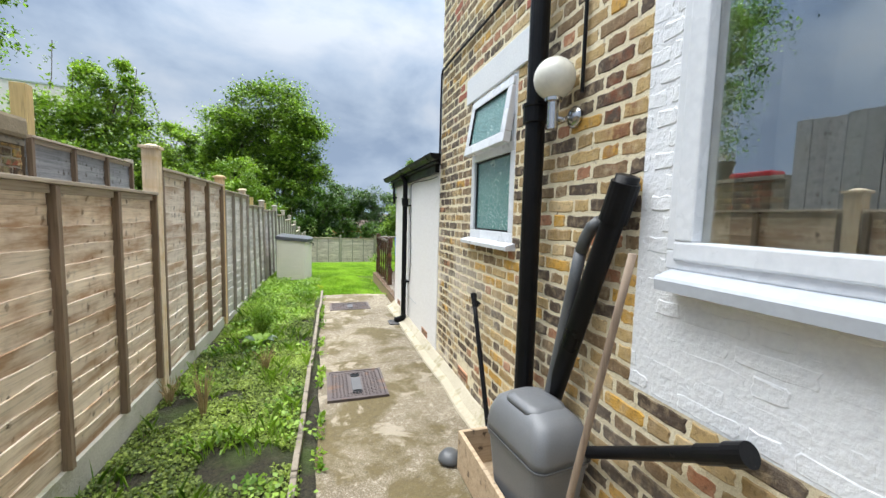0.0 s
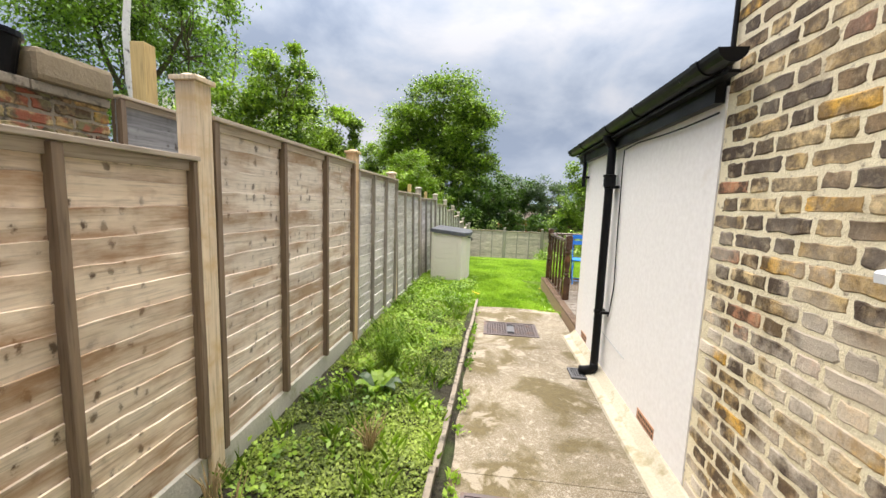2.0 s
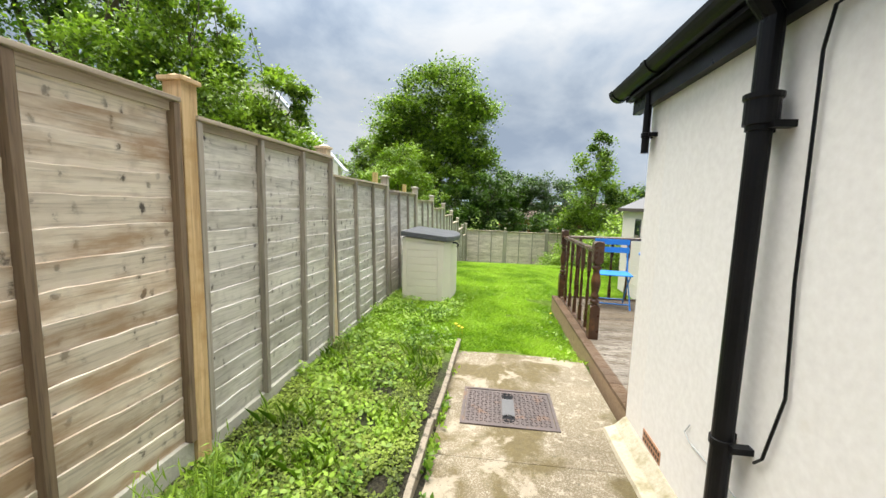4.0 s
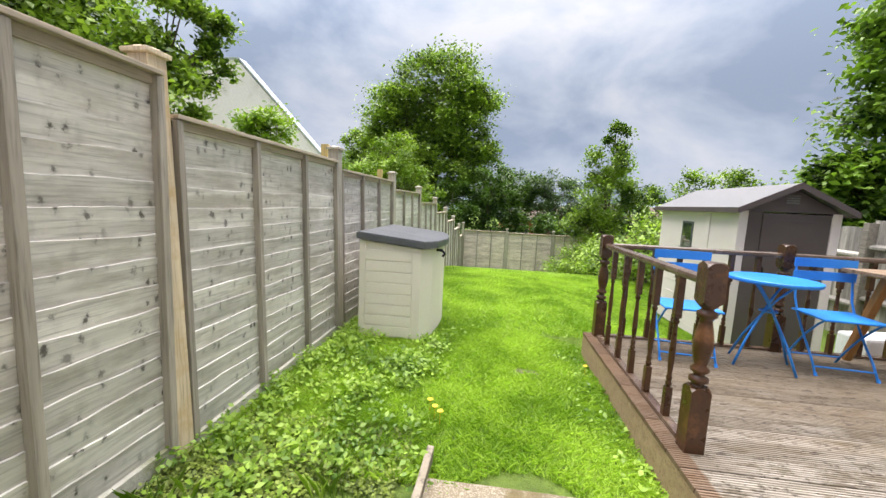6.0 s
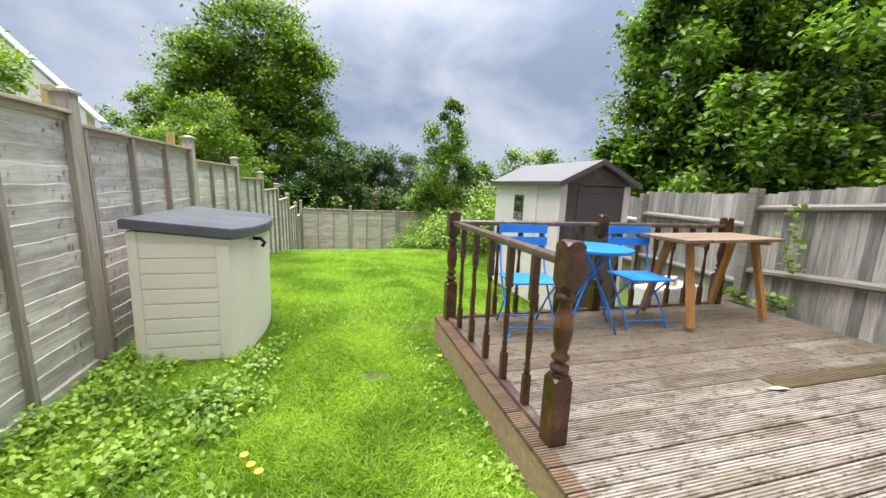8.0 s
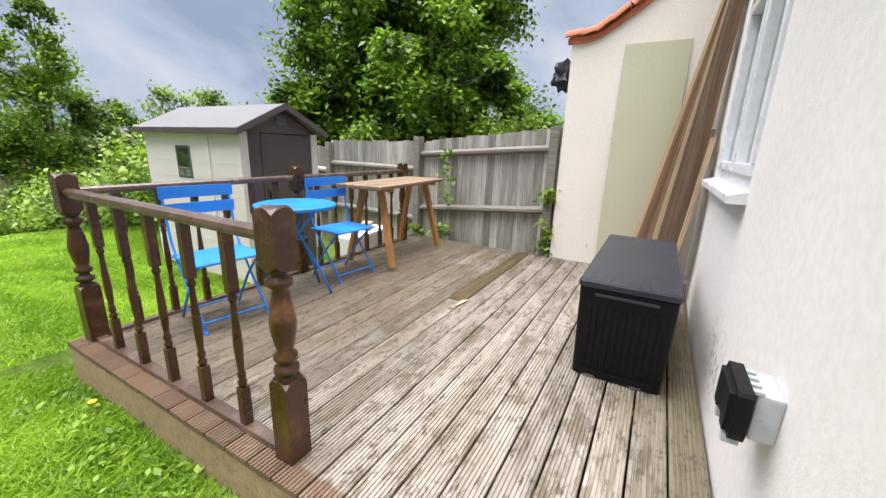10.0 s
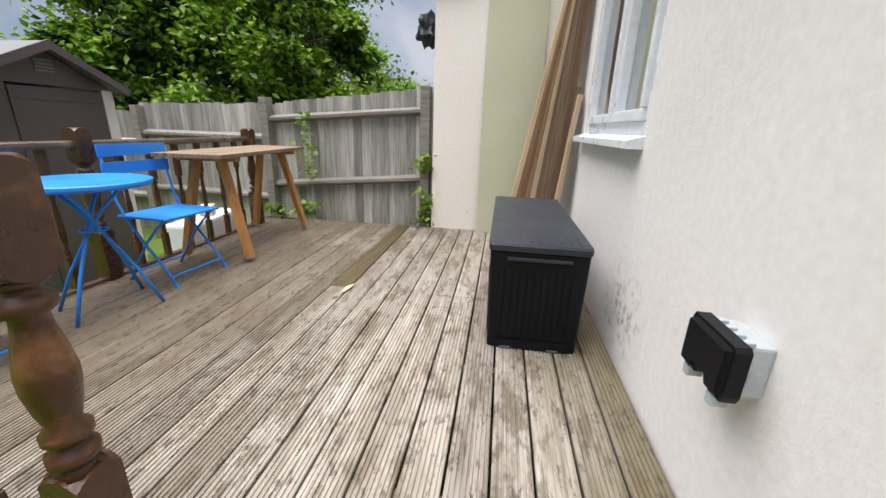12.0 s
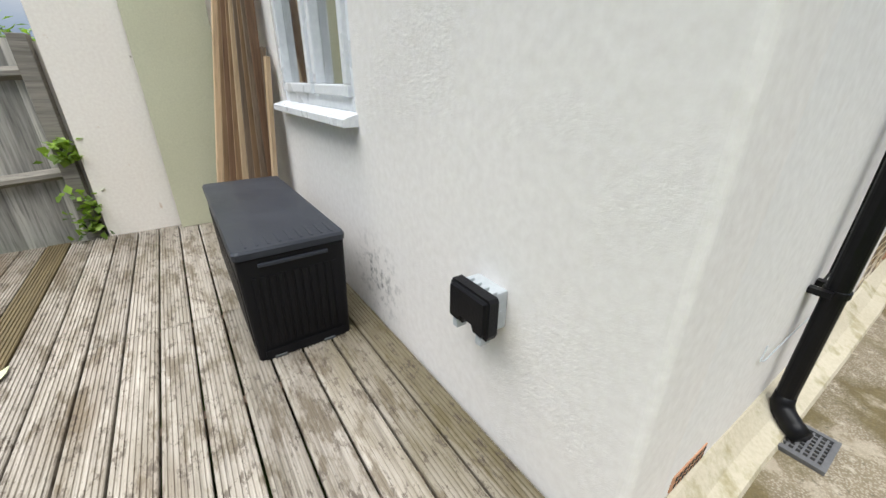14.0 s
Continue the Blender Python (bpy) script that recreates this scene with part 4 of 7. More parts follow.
def casement(name, label, axis, face, u0, u1, z0, z1, glass, bars=(), transom=None, depth=0.07, sign=1):
    """A upvc window filling an opening. axis: the wall's normal; face: the outer plane of the frame; sign: outwards is minus (1) or plus (-1)."""
    w = thing(name, label, "window", kind="structure")

    def slab(a, b, za, zb, near, far, bev=0.006):
        n0, n1 = face + sign * near, face + sign * far
        n0, n1 = min(n0, n1), max(n0, n1)
        return cube(n0, a, za, n1, b, zb, bev) if axis == "x" else cube(a, n0, za, b, n1, zb, bev)
    t = 0.065
    for a, b, za, zb in ((u0, u1, z0, z0 + t), (u0, u1, z1 - t, z1), (u0, u0 + t, z0 + t, z1 - t), (u1 - t, u1, z0 + t, z1 - t)):
        part("window_frame", slab(a, b, za, zb, 0, depth), MAT_UPVC, w)
    cuts = [u0 + t, *bars, u1 - t]
    rows = [(z0 + t, z1 - t)] if transom is None else [(z0 + t, transom - 0.03), (transom + 0.03, z1 - t)]
    if transom is not None:
        part("transom", slab(u0 + t, u1 - t, transom - 0.03, transom + 0.03, -0.004, depth), MAT_UPVC, w)
    for b in bars:
        part("mullion", slab(b - 0.035, b + 0.035, z0 + t, z1 - t, -0.003, depth - 0.002), MAT_UPVC, w)
    for i, (a, b) in enumerate(zip(cuts, cuts[1:])):
        a2, b2 = a + (0.035 if i else 0), b - (0.035 if i < len(cuts) - 2 else 0)
        for za, zb in rows:
            part("pane", slab(a2 - 0.005, b2 + 0.005, za - 0.005, zb + 0.005, 0.03, 0.036, 0), glass, w).visible_shadow = False
            g = 0.012
            for q in ((a2, b2, za, za + g), (a2, b2, zb - g, zb), (a2, a2 + g, za + g, zb - g), (b2 - g, b2, za + g, zb - g)):
                part("gasket", slab(*q, 0.018, 0.03, 0), MAT_BLACK, w)
    return w


# small obscured window: fixed lower light, open top light
win1 = casement("window_1", "white upvc window, patterned obscured glass, top light ajar", "x", 1.0, SMALL[0], SMALL[1], SMALL[2], 2.03, MAT_OBSCURE)
for a, b, za, zb in ((3.36, 4.10, 2.39, 2.45), (3.36, 3.42, 2.03, 2.39), (4.04, 4.10, 2.03, 2.39)):
    part("window_frame", cube(1.0, a, za, 1.07, b, zb, 0.005), MAT_UPVC, win1)
bm = bmesh.new()
tilt = pose(0.985, 0, 2.43, 0, 9, 0)
for a, b, za, zb in ((3.38, 4.08, -0.06, 0), (3.38, 4.08, -0.42, -0.35), (3.38, 3.45, -0.35, -0.06), (4.01, 4.08, -0.35, -0.06)):
    block(bm, 0, a, za, 0.05, b, zb, 0.006, tilt)
sash = part("top_sash", bm, MAT_UPVC, win1, "top hung sash standing ajar")
part("pane", cube(0.02, 3.445, -0.355, 0.026, 4.015, -0.055, 0, tilt), MAT_OBSCURE, sash).visible_shadow = False
part("gasket", wall_with_holes(bmesh.new(), "x", 0.004, 0.018, 3.44, 4.02, -0.36, -0.05, [(3.452, 4.008, -0.348, -0.062)]), MAT_BLACK, sash).matrix_basis = tilt
part("window_sill", prism(bmesh.new(), [(0.932, 1.322), (0.929, 1.346), (0.935, 1.353), (1.0, 1.369), (1.08, 1.369), (1.08, 1.322)], "y", 3.31, 4.13), MAT_UPVC, win1)
# added pale sheet bounces daylight back so the patterned glass looks lighter
part("room_back", cube(1.30, 3.3, 1.2, 1.34, 4.2, 2.6), MAT_CURTAIN, win1, "pale sheet added behind the glass to lighten it")
tagged(part("lintel", cube(0.985, 3.18, 2.455, 1.06, 4.225, 2.655, 0.006), MAT_WHITEPAINT), "white painted concrete lintel above the small window", "lintel", kind="structure")

win2 = casement("window_2", "large white upvc window reflecting sky and fence", "x", 0.985, BIG[0], BIG[1], BIG[2], BIG[3], MAT_GLASS, bars=(1.2,), depth=0.08)
for a, b, za, zb in ((1.235, 2.15, 1.402, 1.467), (1.235, 2.15, 2.62, 2.685), (1.235, 1.30, 1.467, 2.62), (2.082, 2.15, 1.467, 2.62)):
    part("sash", cube(0.972, a, za, 1.02, b, zb, 0.008), MAT_UPVC, win2)
part("window_sill", prism(bmesh.new(), [(0.915, 1.303), (0.912, 1.338), (0.918, 1.348), (0.985, 1.37), (1.08, 1.37), (1.08, 1.303)], "y", 0.45, 2.16), MAT_SILL, win2)
bm = bmesh.new()
n = 60
vs = [[bm.verts.new((1.42 + 0.03 * math.sin(i * 1.3) + 0.012 * math.sin(i * 3.1), 0.3 + 2.1 * i / n, z)) for z in (1.2, 2.9)] for i in range(n + 1)]
for a, b in zip(vs, vs[1:]):
    bm.faces.new((a[0], b[0], b[1], a[1]))
r = bmesh.ops.extrude_face_region(bm, geom=bm.faces[:])
bmesh.ops.translate(bm, vec=(0.004, 0, 0), verts=[v for v in r["geom"] if isinstance(v, bmesh.types.BMVert)])
tagged(part("curtain", bm, MAT_CURTAIN, smooth=True), "grey vertical folds of curtain hanging behind the large window", "curtain")

# ---------------------------------------------------------------- rendered extension
ext = thing("wall_extension", "cream rendered single storey extension wall", "wall", kind="structure")
part("side_wall", cube(0.996, 4.99, -0.2, 1.25, 7.25, 2.06, 0.0), MAT_RENDER, ext)
bm = bmesh.new()
arc = [(0.996 + 0.03 * (1 - math.cos(a)), 7.50 - 0.03 * (1 - math.sin(a))) for a in (math.pi / 2 * k / 5 for k in range(6))]
prism(bm, [(0.996, 7.25), *arc, (2.44, 7.5), (2.44, 7.25)], "z", -0.2, 1.12)
prism(bm, [(0.996, 7.25), *arc, (2.44, 7.5), (2.44, 7.25)], "z", 1.12, 2.06)
wall_with_holes(bm, "y", 7.25, 7.5, 2.44, 4.68, -0.2, 2.9, [(2.52, 3.85, 1.11, 2.3)])
prism(bm, [(0.996, 2.06), (2.44, 2.06), (2.44, 2.62)], "y", 7.25, 7.5)
part("back_wall", bm, MAT_RENDER_BACK, ext)
bm = prism(bmesh.new(), [(0.93, 2.06), (4.95, 3.55), (4.95, 3.63), (0.93, 2.16)], "y", 4.99, 7.68)
tagged(part("roof_extension", bm, MAT_SLATE), "dark low pitched roof over the rendered extension", "roof", kind="structure")
win3 = casement("window_3", "white upvc casement window in the rendered wall", "y", 7.485, 2.53, 3.84, 1.13, 2.29, MAT_GLASS, bars=(3.12,), sign=-1, depth=0.09)
for a, b in ((2.585, 3.09), (3.15, 3.785)):
    for q in ((a, b, 1.195, 1.25), (a, b, 2.17, 2.225), (a, a + 0.055, 1.25, 2.17), (b - 0.055, b, 1.25, 2.17)):
        part("sash", cube(q[0], 7.45, q[2], q[1], 7.507, q[3], 0.008), MAT_UPVC, win3)
part("window_sill", prism(bmesh.new(), [(7.40, 1.07), (7.40, 1.13), (7.49, 1.13), (7.575, 1.105), (7.575, 1.07)], "x", 2.50, 3.875), MAT_UPVC, win3)
part("blind", cube(2.4, 7.18, 1.0, 3.95, 7.2, 2.4), MAT_DARKBLIND, win3, "dark blind hanging inside")

# ---------------------------------------------------------------- wall fittings along the path


def strap_pipe(name, label, x, y, z0, z1, r, clips, collars=(), mat=None):
    e = thing(name, label, "drainpipe")
    part("pipe", rod(bmesh.new(), (x, y, z0), (x, y, z1), r, seg=20), mat or MAT_BLACK, e, smooth=False)
    for z in collars:
        part("collar", lathe(bmesh.new(), [(r + 0.001, -0.05), (r + 0.014, -0.045), (r + 0.014, 0.03), (r + 0.02, 0.035), (r + 0.02, 0.05), (r + 0.001, 0.052)], 20, Matrix.Translation((x, y, z))), MAT_BLACK, e)
    for z in clips:
        bm = lathe(bmesh.new(), [(r + 0.001, -0.014), (r + 0.006, -0.012), (r + 0.006, 0.012), (r + 0.001, 0.014)], 20, Matrix.Translation((x, y, z)))
        block(bm, x, y - r - 0.028, z - 0.011, 0.999, y - r + 0.004, z + 0.011)
        block(bm, x, y + r - 0.004, z - 0.011, 0.999, y + r + 0.028, z + 0.011)
        part("clip", bm, MAT_BLACK, e)
    return e


soil = strap_pipe("soil_pipe", "black cast soil pipe standing against the brick wall", 0.915, 2.985, 0.1, 5.9, 0.052, [2.9], [2.08, 4.2])
down = strap_pipe("downpipe", "black plastic downpipe running from gutter to grate", 0.93, 6.42, 0.10, 1.98, 0.034, [1.67, 0.60], [1.72])
part("swan_neck", tube(bmesh.new(), [(0.93, 6.42, 1.96), (0.93, 6.42, 2.0), (0.91, 6.42, 2.03), (0.885, 6.42, 2.06), (0.88, 6.42, 2.10)], 0.034, 14), MAT_BLACK, down)
part("shoe", tube(bmesh.new(), [(0.93, 6.42, 0.13), (0.93, 6.42, 0.09), (0.915, 6.435, 0.06), (0.87, 6.465, 0.035), (0.83, 6.49, 0.025)], [0.036, 0.039, 0.041, 0.041, 0.04], 14), MAT_BLACK, down, smooth=True)
small_down = strap_pipe("overflow_pipe", "short black pipe below the gutter end", 0.95, 7.42, 1.72, 2.06, 0.02, [1.82])

drain = thing("drain_grate", "square grey plastic drain grate set in the path", "drain")
bm = bmesh.new()
X0, X1, Y0, Y1 = 0.735, 0.945, 6.36, 6.575
for a in ((X0, Y0, X1, Y0 + 0.02), (X0, Y1 - 0.02, X1, Y1), (X0, Y0 + 0.02, X0 + 0.02, Y1 - 0.02), (X1 - 0.02, Y0 + 0.02, X1, Y1 - 0.02)):
    block(bm, a[0], a[1], -0.03, a[2], a[3], 0.004, 0.002)
part("frame", bm, MAT_GALV, drain)
for i in range(8):
    x = X0 + 0.03 + i * 0.0215
    part("bar", cube(x, Y0 + 0.02, -0.02, x + 0.008, Y1 - 0.02, 0.0), MAT_GALV, drain)
for i in range(7):
    y = Y0 + 0.035 + i * 0.0245
    part("cross_bar", cube(X0 + 0.02, y, -0.019, X1 - 0.02, y + 0.007, -0.002), MAT_GALV, drain)
part("sump", cube(X0 + 0.01, Y0 + 0.01, -0.032, X1 - 0.01, Y1 - 0.01, -0.024), MAT_BLACK, drain, "dark wet sump")

gutter = thing("gutter", "black half round plastic gutter with fascia board", "gutter")
bm = bmesh.new()
arc = [(0.885 + 0.058 * math.cos(a), 2.145 + 0.058 * math.sin(a)) for a in (math.pi + math.pi * k / 10 for k in range(11))]
inn = [(0.885 + 0.053 * math.cos(a), 2.145 + 0.053 * math.sin(a)) for a in (2 * math.pi - math.pi * k / 10 for k in range(11))]
prism(bm, arc + inn, "y", 4.78, 7.74)
part("trough", bm, MAT_BLACK, gutter)
for y in (4.96, 5.75, 6.37, 7.2, 7.73):
    bm = bmesh.new()
    a1 = [(0.885 + 0.064 * math.cos(a), 2.145 + 0.064 * math.sin(a)) for a in (math.pi + math.pi * k / 10 for k in range(11))]
    a2 = [(0.885 + 0.0585 * math.cos(a), 2.145 + 0.0585 * math.sin(a)) for a in (2 * math.pi - math.pi * k / 10 for k in range(11))]
    prism(bm, a1 + a2, "y", y - (0.07 if y == 6.37 else 0.03), y + (0.07 if y == 6.37 else 0.03))
    part("union", bm, MAT_BLACK, gutter)
part("fascia", cube(0.948, 4.995, 1.985, 0.992, 7.66, 2.15), MAT_BLACK, gutter)
part("soffit", cube(0.90, 4.82, 2.062, 0.947, 7.66, 2.076), MAT_BLACK, gutter)
for y in (4.772, 7.741):
    part("stop_end", prism(bmesh.new(), arc, "y", y, y + 0.008), MAT_BLACK, gutter)


def cable(label, pts, r=0.006, mat=None):
    return tagged(part("cable", tube(bmesh.new(), pts, r, 6), mat or MAT_BLACK), label, "cable")


cable("black cable clipped along the brick wall", [(0.985, y, 2.98 + 0.012 * math.sin(y * 3)) for y in np.linspace(-1, 4.93, 30)] + [(0.985, 4.965, 2.95), (0.985, 4.97, 2.6), (0.985, 4.968, 2.2), (0.97, 4.985, 2.1)], 0.011)
cable("thin black cable sagging under the gutter", [(0.975, y, 1.965 - 0.025 * abs(math.sin(y * 2.1))) for y in np.linspace(5.0, 6.25, 24)] + [(0.98, 6.28, 1.85), (0.985, 6.275, 1.2), (0.985, 6.25, 0.85), (0.98, 6.30, 0.62), (0.985, 6.34, 0.58)], 0.005)
cable("black cable running up the wall above the lamp", [(0.985, 2.70, 2.12), (0.985, 2.70, 2.6), (0.985, 2.69, 3.2), (0.985, 2.70, 5.8)], 0.010)
cable("thin pale wire stapled low on the rendered corner", [(0.99, 6.74, 0.47), (0.988, 6.77, 0.42), (0.986, 6.72, 0.40), (0.985, 6.5, 0.405), (0.985, 6.2, 0.395), (0.985, 5.9, 0.39)], 0.0025, MAT_GREYBOX)


def air_brick(y0, y1, z0, z1):
    e = thing("air_brick", "red terracotta air brick low in the wall", "air brick", group="air bricks")
    part("body", cube(0.992, y0, z0, 1.05, y1, z1, 0.003), MAT_AIRBRICK, e)
    n = int((y1 - y0) / 0.026)
    for j in range(2):
        for i in range(n):
            y, z = y0 + 0.014 + i * 0.026, z0 + (z1 - z0) * (0.3 + 0.42 * j)
            part("slot", cube(0.990, y - 0.006, z - 0.009, 0.9935, y + 0.006, z + 0.009), MAT_BLACK, e)
    return e


air_brick(4.05, 4.27, 0.13, 0.20)
air_brick(5.34, 5.60, 0.10, 0.175)
air_brick(6.98, 7.2, 0.10, 0.175)

lamp = thing("wall_lamp", "steel wall lamp with white opal globe, unlit", "lamp", pose(0.985, 2.755, 2.02))
part("back_plate", lathe(bmesh.new(), [(0.052, 0), (0.052, 0.012), (0.03, 0.03), (0.012, 0.035)], 24, pose(0.012, 0, 0, 0, -90, 0)), MAT_STEEL, lamp, "polished round wall plate", True)
part("arm", tube(bmesh.new(), [(-0.01, 0, 0), (-0.05, 0.015, -0.015), (-0.09, 0.03, 0.0)], 0.013, 12), MAT_STEEL, lamp, smooth=True)
part("stem", rod(bmesh.new(), (-0.095, 0.03, -0.06), (-0.095, 0.03, 0.07), 0.026, seg=24), MAT_STEEL, lamp)
part("collar", rod(bmesh.new(), (-0.095, 0.03, 0.07), (-0.095, 0.03, 0.085), 0.042, seg=24), MAT_STEEL, lamp)
bm = bmesh.new()
bmesh.ops.create_uvsphere(bm, u_segments=36, v_segments=20, radius=0.098, matrix=Matrix.Translation((-0.095, 0.03, 0.175)))
part("globe", bm, MAT_GLOBE, lamp, "cream opal glass globe", True)

# things leaning by the wall: box with bin, pipes, poles
wbox = thing("wooden_box", "open rough timber box standing on the path", "box", pose(0, 0, 0.0))
for a in ((0.62, 2.36, 0.645, 3.22), (0.955, 2.36, 0.98, 3.22), (0.645, 3.195, 0.955, 3.22), (0.645, 2.36, 0.955, 2.385)):
    part("side", cube(a[0], a[1], 0.0, a[2], a[3], 0.24, 0.004), MAT_PLY, wbox)
part("base", cube(0.645, 2.385, 0.0, 0.955, 3.195, 0.02), MAT_PLY, wbox)


def rounded_rect(w, d, r, n=6):
    out = []
    for cx, cy, a0 in ((w - r, d - r, 0), (-w + r, d - r, 90), (-w + r, -d + r, 180), (w - r, -d + r, 270)):
        out += [(cx + r * math.cos(radians(a0 + 90 * k / n)), cy + r * math.sin(radians(a0 + 90 * k / n))) for k in range(n + 1)]
    return out


def loft(bm, rings):
    vs = [[bm.verts.new(p) for p in ring] for ring in rings]
    for A, B in zip(vs, vs[1:]):
        for k in range(len(A)):
            bm.faces.new((A[k], A[(k + 1) % len(A)], B[(k + 1) % len(A)], B[k]))
    bm.faces.new(vs[0][::-1])
    bm.faces.new(vs[-1])
    return bm


bin_m = pose(0.80, 2.66, 0.022, 0, 0, 6) @ Matrix.Diagonal((1.15, 1.2, 1.06, 1))
swing_bin = thing("swing_bin", "dark grey plastic swing top bin in the box", "bin", bin_m)
part("body", loft(bmesh.new(), [[(x, y, z) for x, y in rounded_rect(w, d, 0.04)] for w, d, z in ((0.095, 0.135, 0), (0.125, 0.175, 0.40), (0.13, 0.18, 0.405), (0.13, 0.18, 0.43))]), MAT_BIN, swing_bin, smooth=False)
part("lid", loft(bmesh.new(), [[(x, y, z) for x, y in rounded_rect(w, d, r)] for w, d, r, z in ((0.133, 0.183, 0.045, 0.432), (0.135, 0.185, 0.047, 0.47), (0.128, 0.178, 0.05, 0.53), (0.11, 0.16, 0.055, 0.585), (0.08, 0.125, 0.05, 0.615), (0.04, 0.07, 0.03, 0.625))]), MAT_BIN, swing_bin, "domed grey lid", True)
part("flap", loft(bmesh.new(), [[(x, y + 0.01, z) for x, y in rounded_rect(w, d, r)] for w, d, r, z in ((0.095, 0.105, 0.05, 0.60), (0.088, 0.098, 0.048, 0.622), (0.06, 0.07, 0.035, 0.634))]), MAT_BIN, swing_bin, smooth=True)
part("seam", loft(bmesh.new(), [[(x, y, z) for x, y in rounded_rect(0.137, 0.187, 0.047)] for z in (0.428, 0.436)]), MAT_GREYPIPE, swing_bin)


def lean(name, label, category, a, b, r, mat, extra=()):
    e = thing(name, label, category)
    part("shaft", tube(bmesh.new(), [Vector(a).lerp(Vector(b), k / 6) for k in range(7)], r, 14), mat, e, smooth=True)
    d = (Vector(b) - Vector(a)).normalized()
    for s, ln, rr in extra:
        c = Vector(a).lerp(Vector(b), s)
        part("socket", rod(bmesh.new(), c - d * ln / 2, c + d * ln / 2, rr, seg=18), mat, e)
    return e


lean("drain_pipe", "thick black plastic pipe leaning on the wall", "pipe", (0.93, 2.86, 0.30), (0.935, 2.33, 1.70), 0.045, MAT_BLACK, [(0.93, 0.16, 0.055)])
lean("grey_pipe", "grey bent plastic pipe leaning on the wall", "pipe", (0.90, 2.80, 0.30), (0.92, 2.56, 1.40), 0.027, MAT_GREYPIPE)
bm = tube(bmesh.new(), [(0.92, 2.56, 1.39), (0.925, 2.54, 1.45), (0.93, 2.51, 1.50), (0.935, 2.47, 1.525)], 0.028, 14)
tagged(part("pipe_elbow", bm, MAT_GREYPIPE, smooth=True), "grey plastic elbow on the leaning pipe's end", "pipe")
lean("wooden_pole", "slim bare wooden pole leaning on the window sill", "pole", (0.74, 2.42, 0.0), (0.845, 2.19, 1.42), 0.014, MAT_WOODPOLE)
lean("waste_pipe", "black waste pipe running along the wall foot", "pipe", (0.935, 2.55, 0.47), (0.94, 1.85, 0.90), 0.025, MAT_BLACK, [(0.9, 0.12, 0.031), (0.985, 0.06, 0.036)])
blackpole = lean("black_pole", "black jointed metal pole leaning on brickwork", "pole", (0.86, 3.24, 0.0), (0.93, 3.80, 0.94), 0.017, MAT_BLACK, [(0.6, 0.05, 0.02), (0.95, 0.08, 0.02)])
part("end_cap", rod(bmesh.new(), (0.928, 3.785, 0.915), (0.932, 3.805, 0.95), 0.024, seg=14), MAT_BLACK, blackpole)
part("side_knob", rod(bmesh.new(), (0.93, 3.78, 0.90), (0.965, 3.76, 0.87), 0.02, seg=12), MAT_BLACK, blackpole)
tagged(part("gully_cover", lathe(bmesh.new(), [(0.06, 0), (0.075, 0.01), (0.07, 0.03), (0.045, 0.06), (0.02, 0.065)], 20, pose(0.60, 3.30, 0.0)), MAT_GREYPIPE, smooth=True), "small grey plastic fitting lying by the box", "fitting")

# ---------------------------------------------------------------- lap panel fences


def lap_panel(length, height, boards, mat, batten=None):
    """A waney lap panel along +x from 0, foot at z = 0, seen from its -y side."""
    e = thing("lap_fence", "lapped board fence bay with upright battens", "fence", group="bays of the boundary fence")
    bh = height / boards
    turn = random.uniform(0, 90)

    def wav2(x, b):
        return 0 if b == boards - 1 else 0.012 * noise.noise((x * 2.4, b * 7.3, turn)) + 0.007 * noise.noise((x * 9, b * 5, turn))
    for b in range(boards):
        n, vs, fs = 22, [], []
        for i in range(n + 1):
            x = length * i / n
            lo, hi = b * bh - (0.022 if b else 0.018), (b + 1) * bh - (0.0 if b < boards - 1 else 0.004)
            bow = 0.003 * noise.noise((x * 3, b * 3.3, 9))
            hi += wav2(x, b)
            vs += [(x, -0.006 + bow, lo), (x, -0.017 + bow, hi - 0.002), (x, -0.008 + bow, hi), (x, 0.002 + bow, lo)]
        for i in range(n):
            k = 4 * i
            fs += [(k, k + 4, k + 5, k + 1), (k + 1, k + 5, k + 6, k + 2), (k + 2, k + 6, k + 7, k + 3), (k + 3, k + 7, k + 4, k)]
        fs += [(0, 1, 2, 3), (4 * n + 3, 4 * n + 2, 4 * n + 1, 4 * n)]
        mesh_part("board", vs, fs, mat, e)
    for x in (0.018, length / 3, 2 * length / 3, length - 0.018):
        part("batten", cube(x - 0.018, -0.054, -0.02, x + 0.018, -0.012, height - 0.005, 0.003), batten or MAT_BATTEN, e)
    for x in (0.018, length - 0.018):
        part("batten", cube(x - 0.018, 0.004, -0.02, x + 0.018, 0.026, height - 0.005, 0.003), MAT_BATTEN, e)
    part("top_rail", cube(0, -0.06, height, length, 0.03, height + 0.022, 0.004), MAT_RAIL, e)
    part("lower_rail", cube(0, -0.03, height - 0.045, length, -0.0168, height - 0.001, 0.002), MAT_RAIL, e)
    return e


def lap_post(top, foot, mat):
    e = thing("fence_post", "square timber fence post with flat cap", "fence post", group="posts of the boundary fence")
    part("shaft", cube(-0.05, -0.05, foot - 0.3, 0.05, 0.05, top - 0.03, 0.004), mat, e)
    bm = cube(-0.066, -0.066, top - 0.03, 0.066, 0.066, top - 0.008, 0.004)
    rod(bm, (0, 0, top - 0.008), (0, 0, top + 0.008), 0.07, 0.03, 4)
    part("cap", bm, mat, e)
    return e


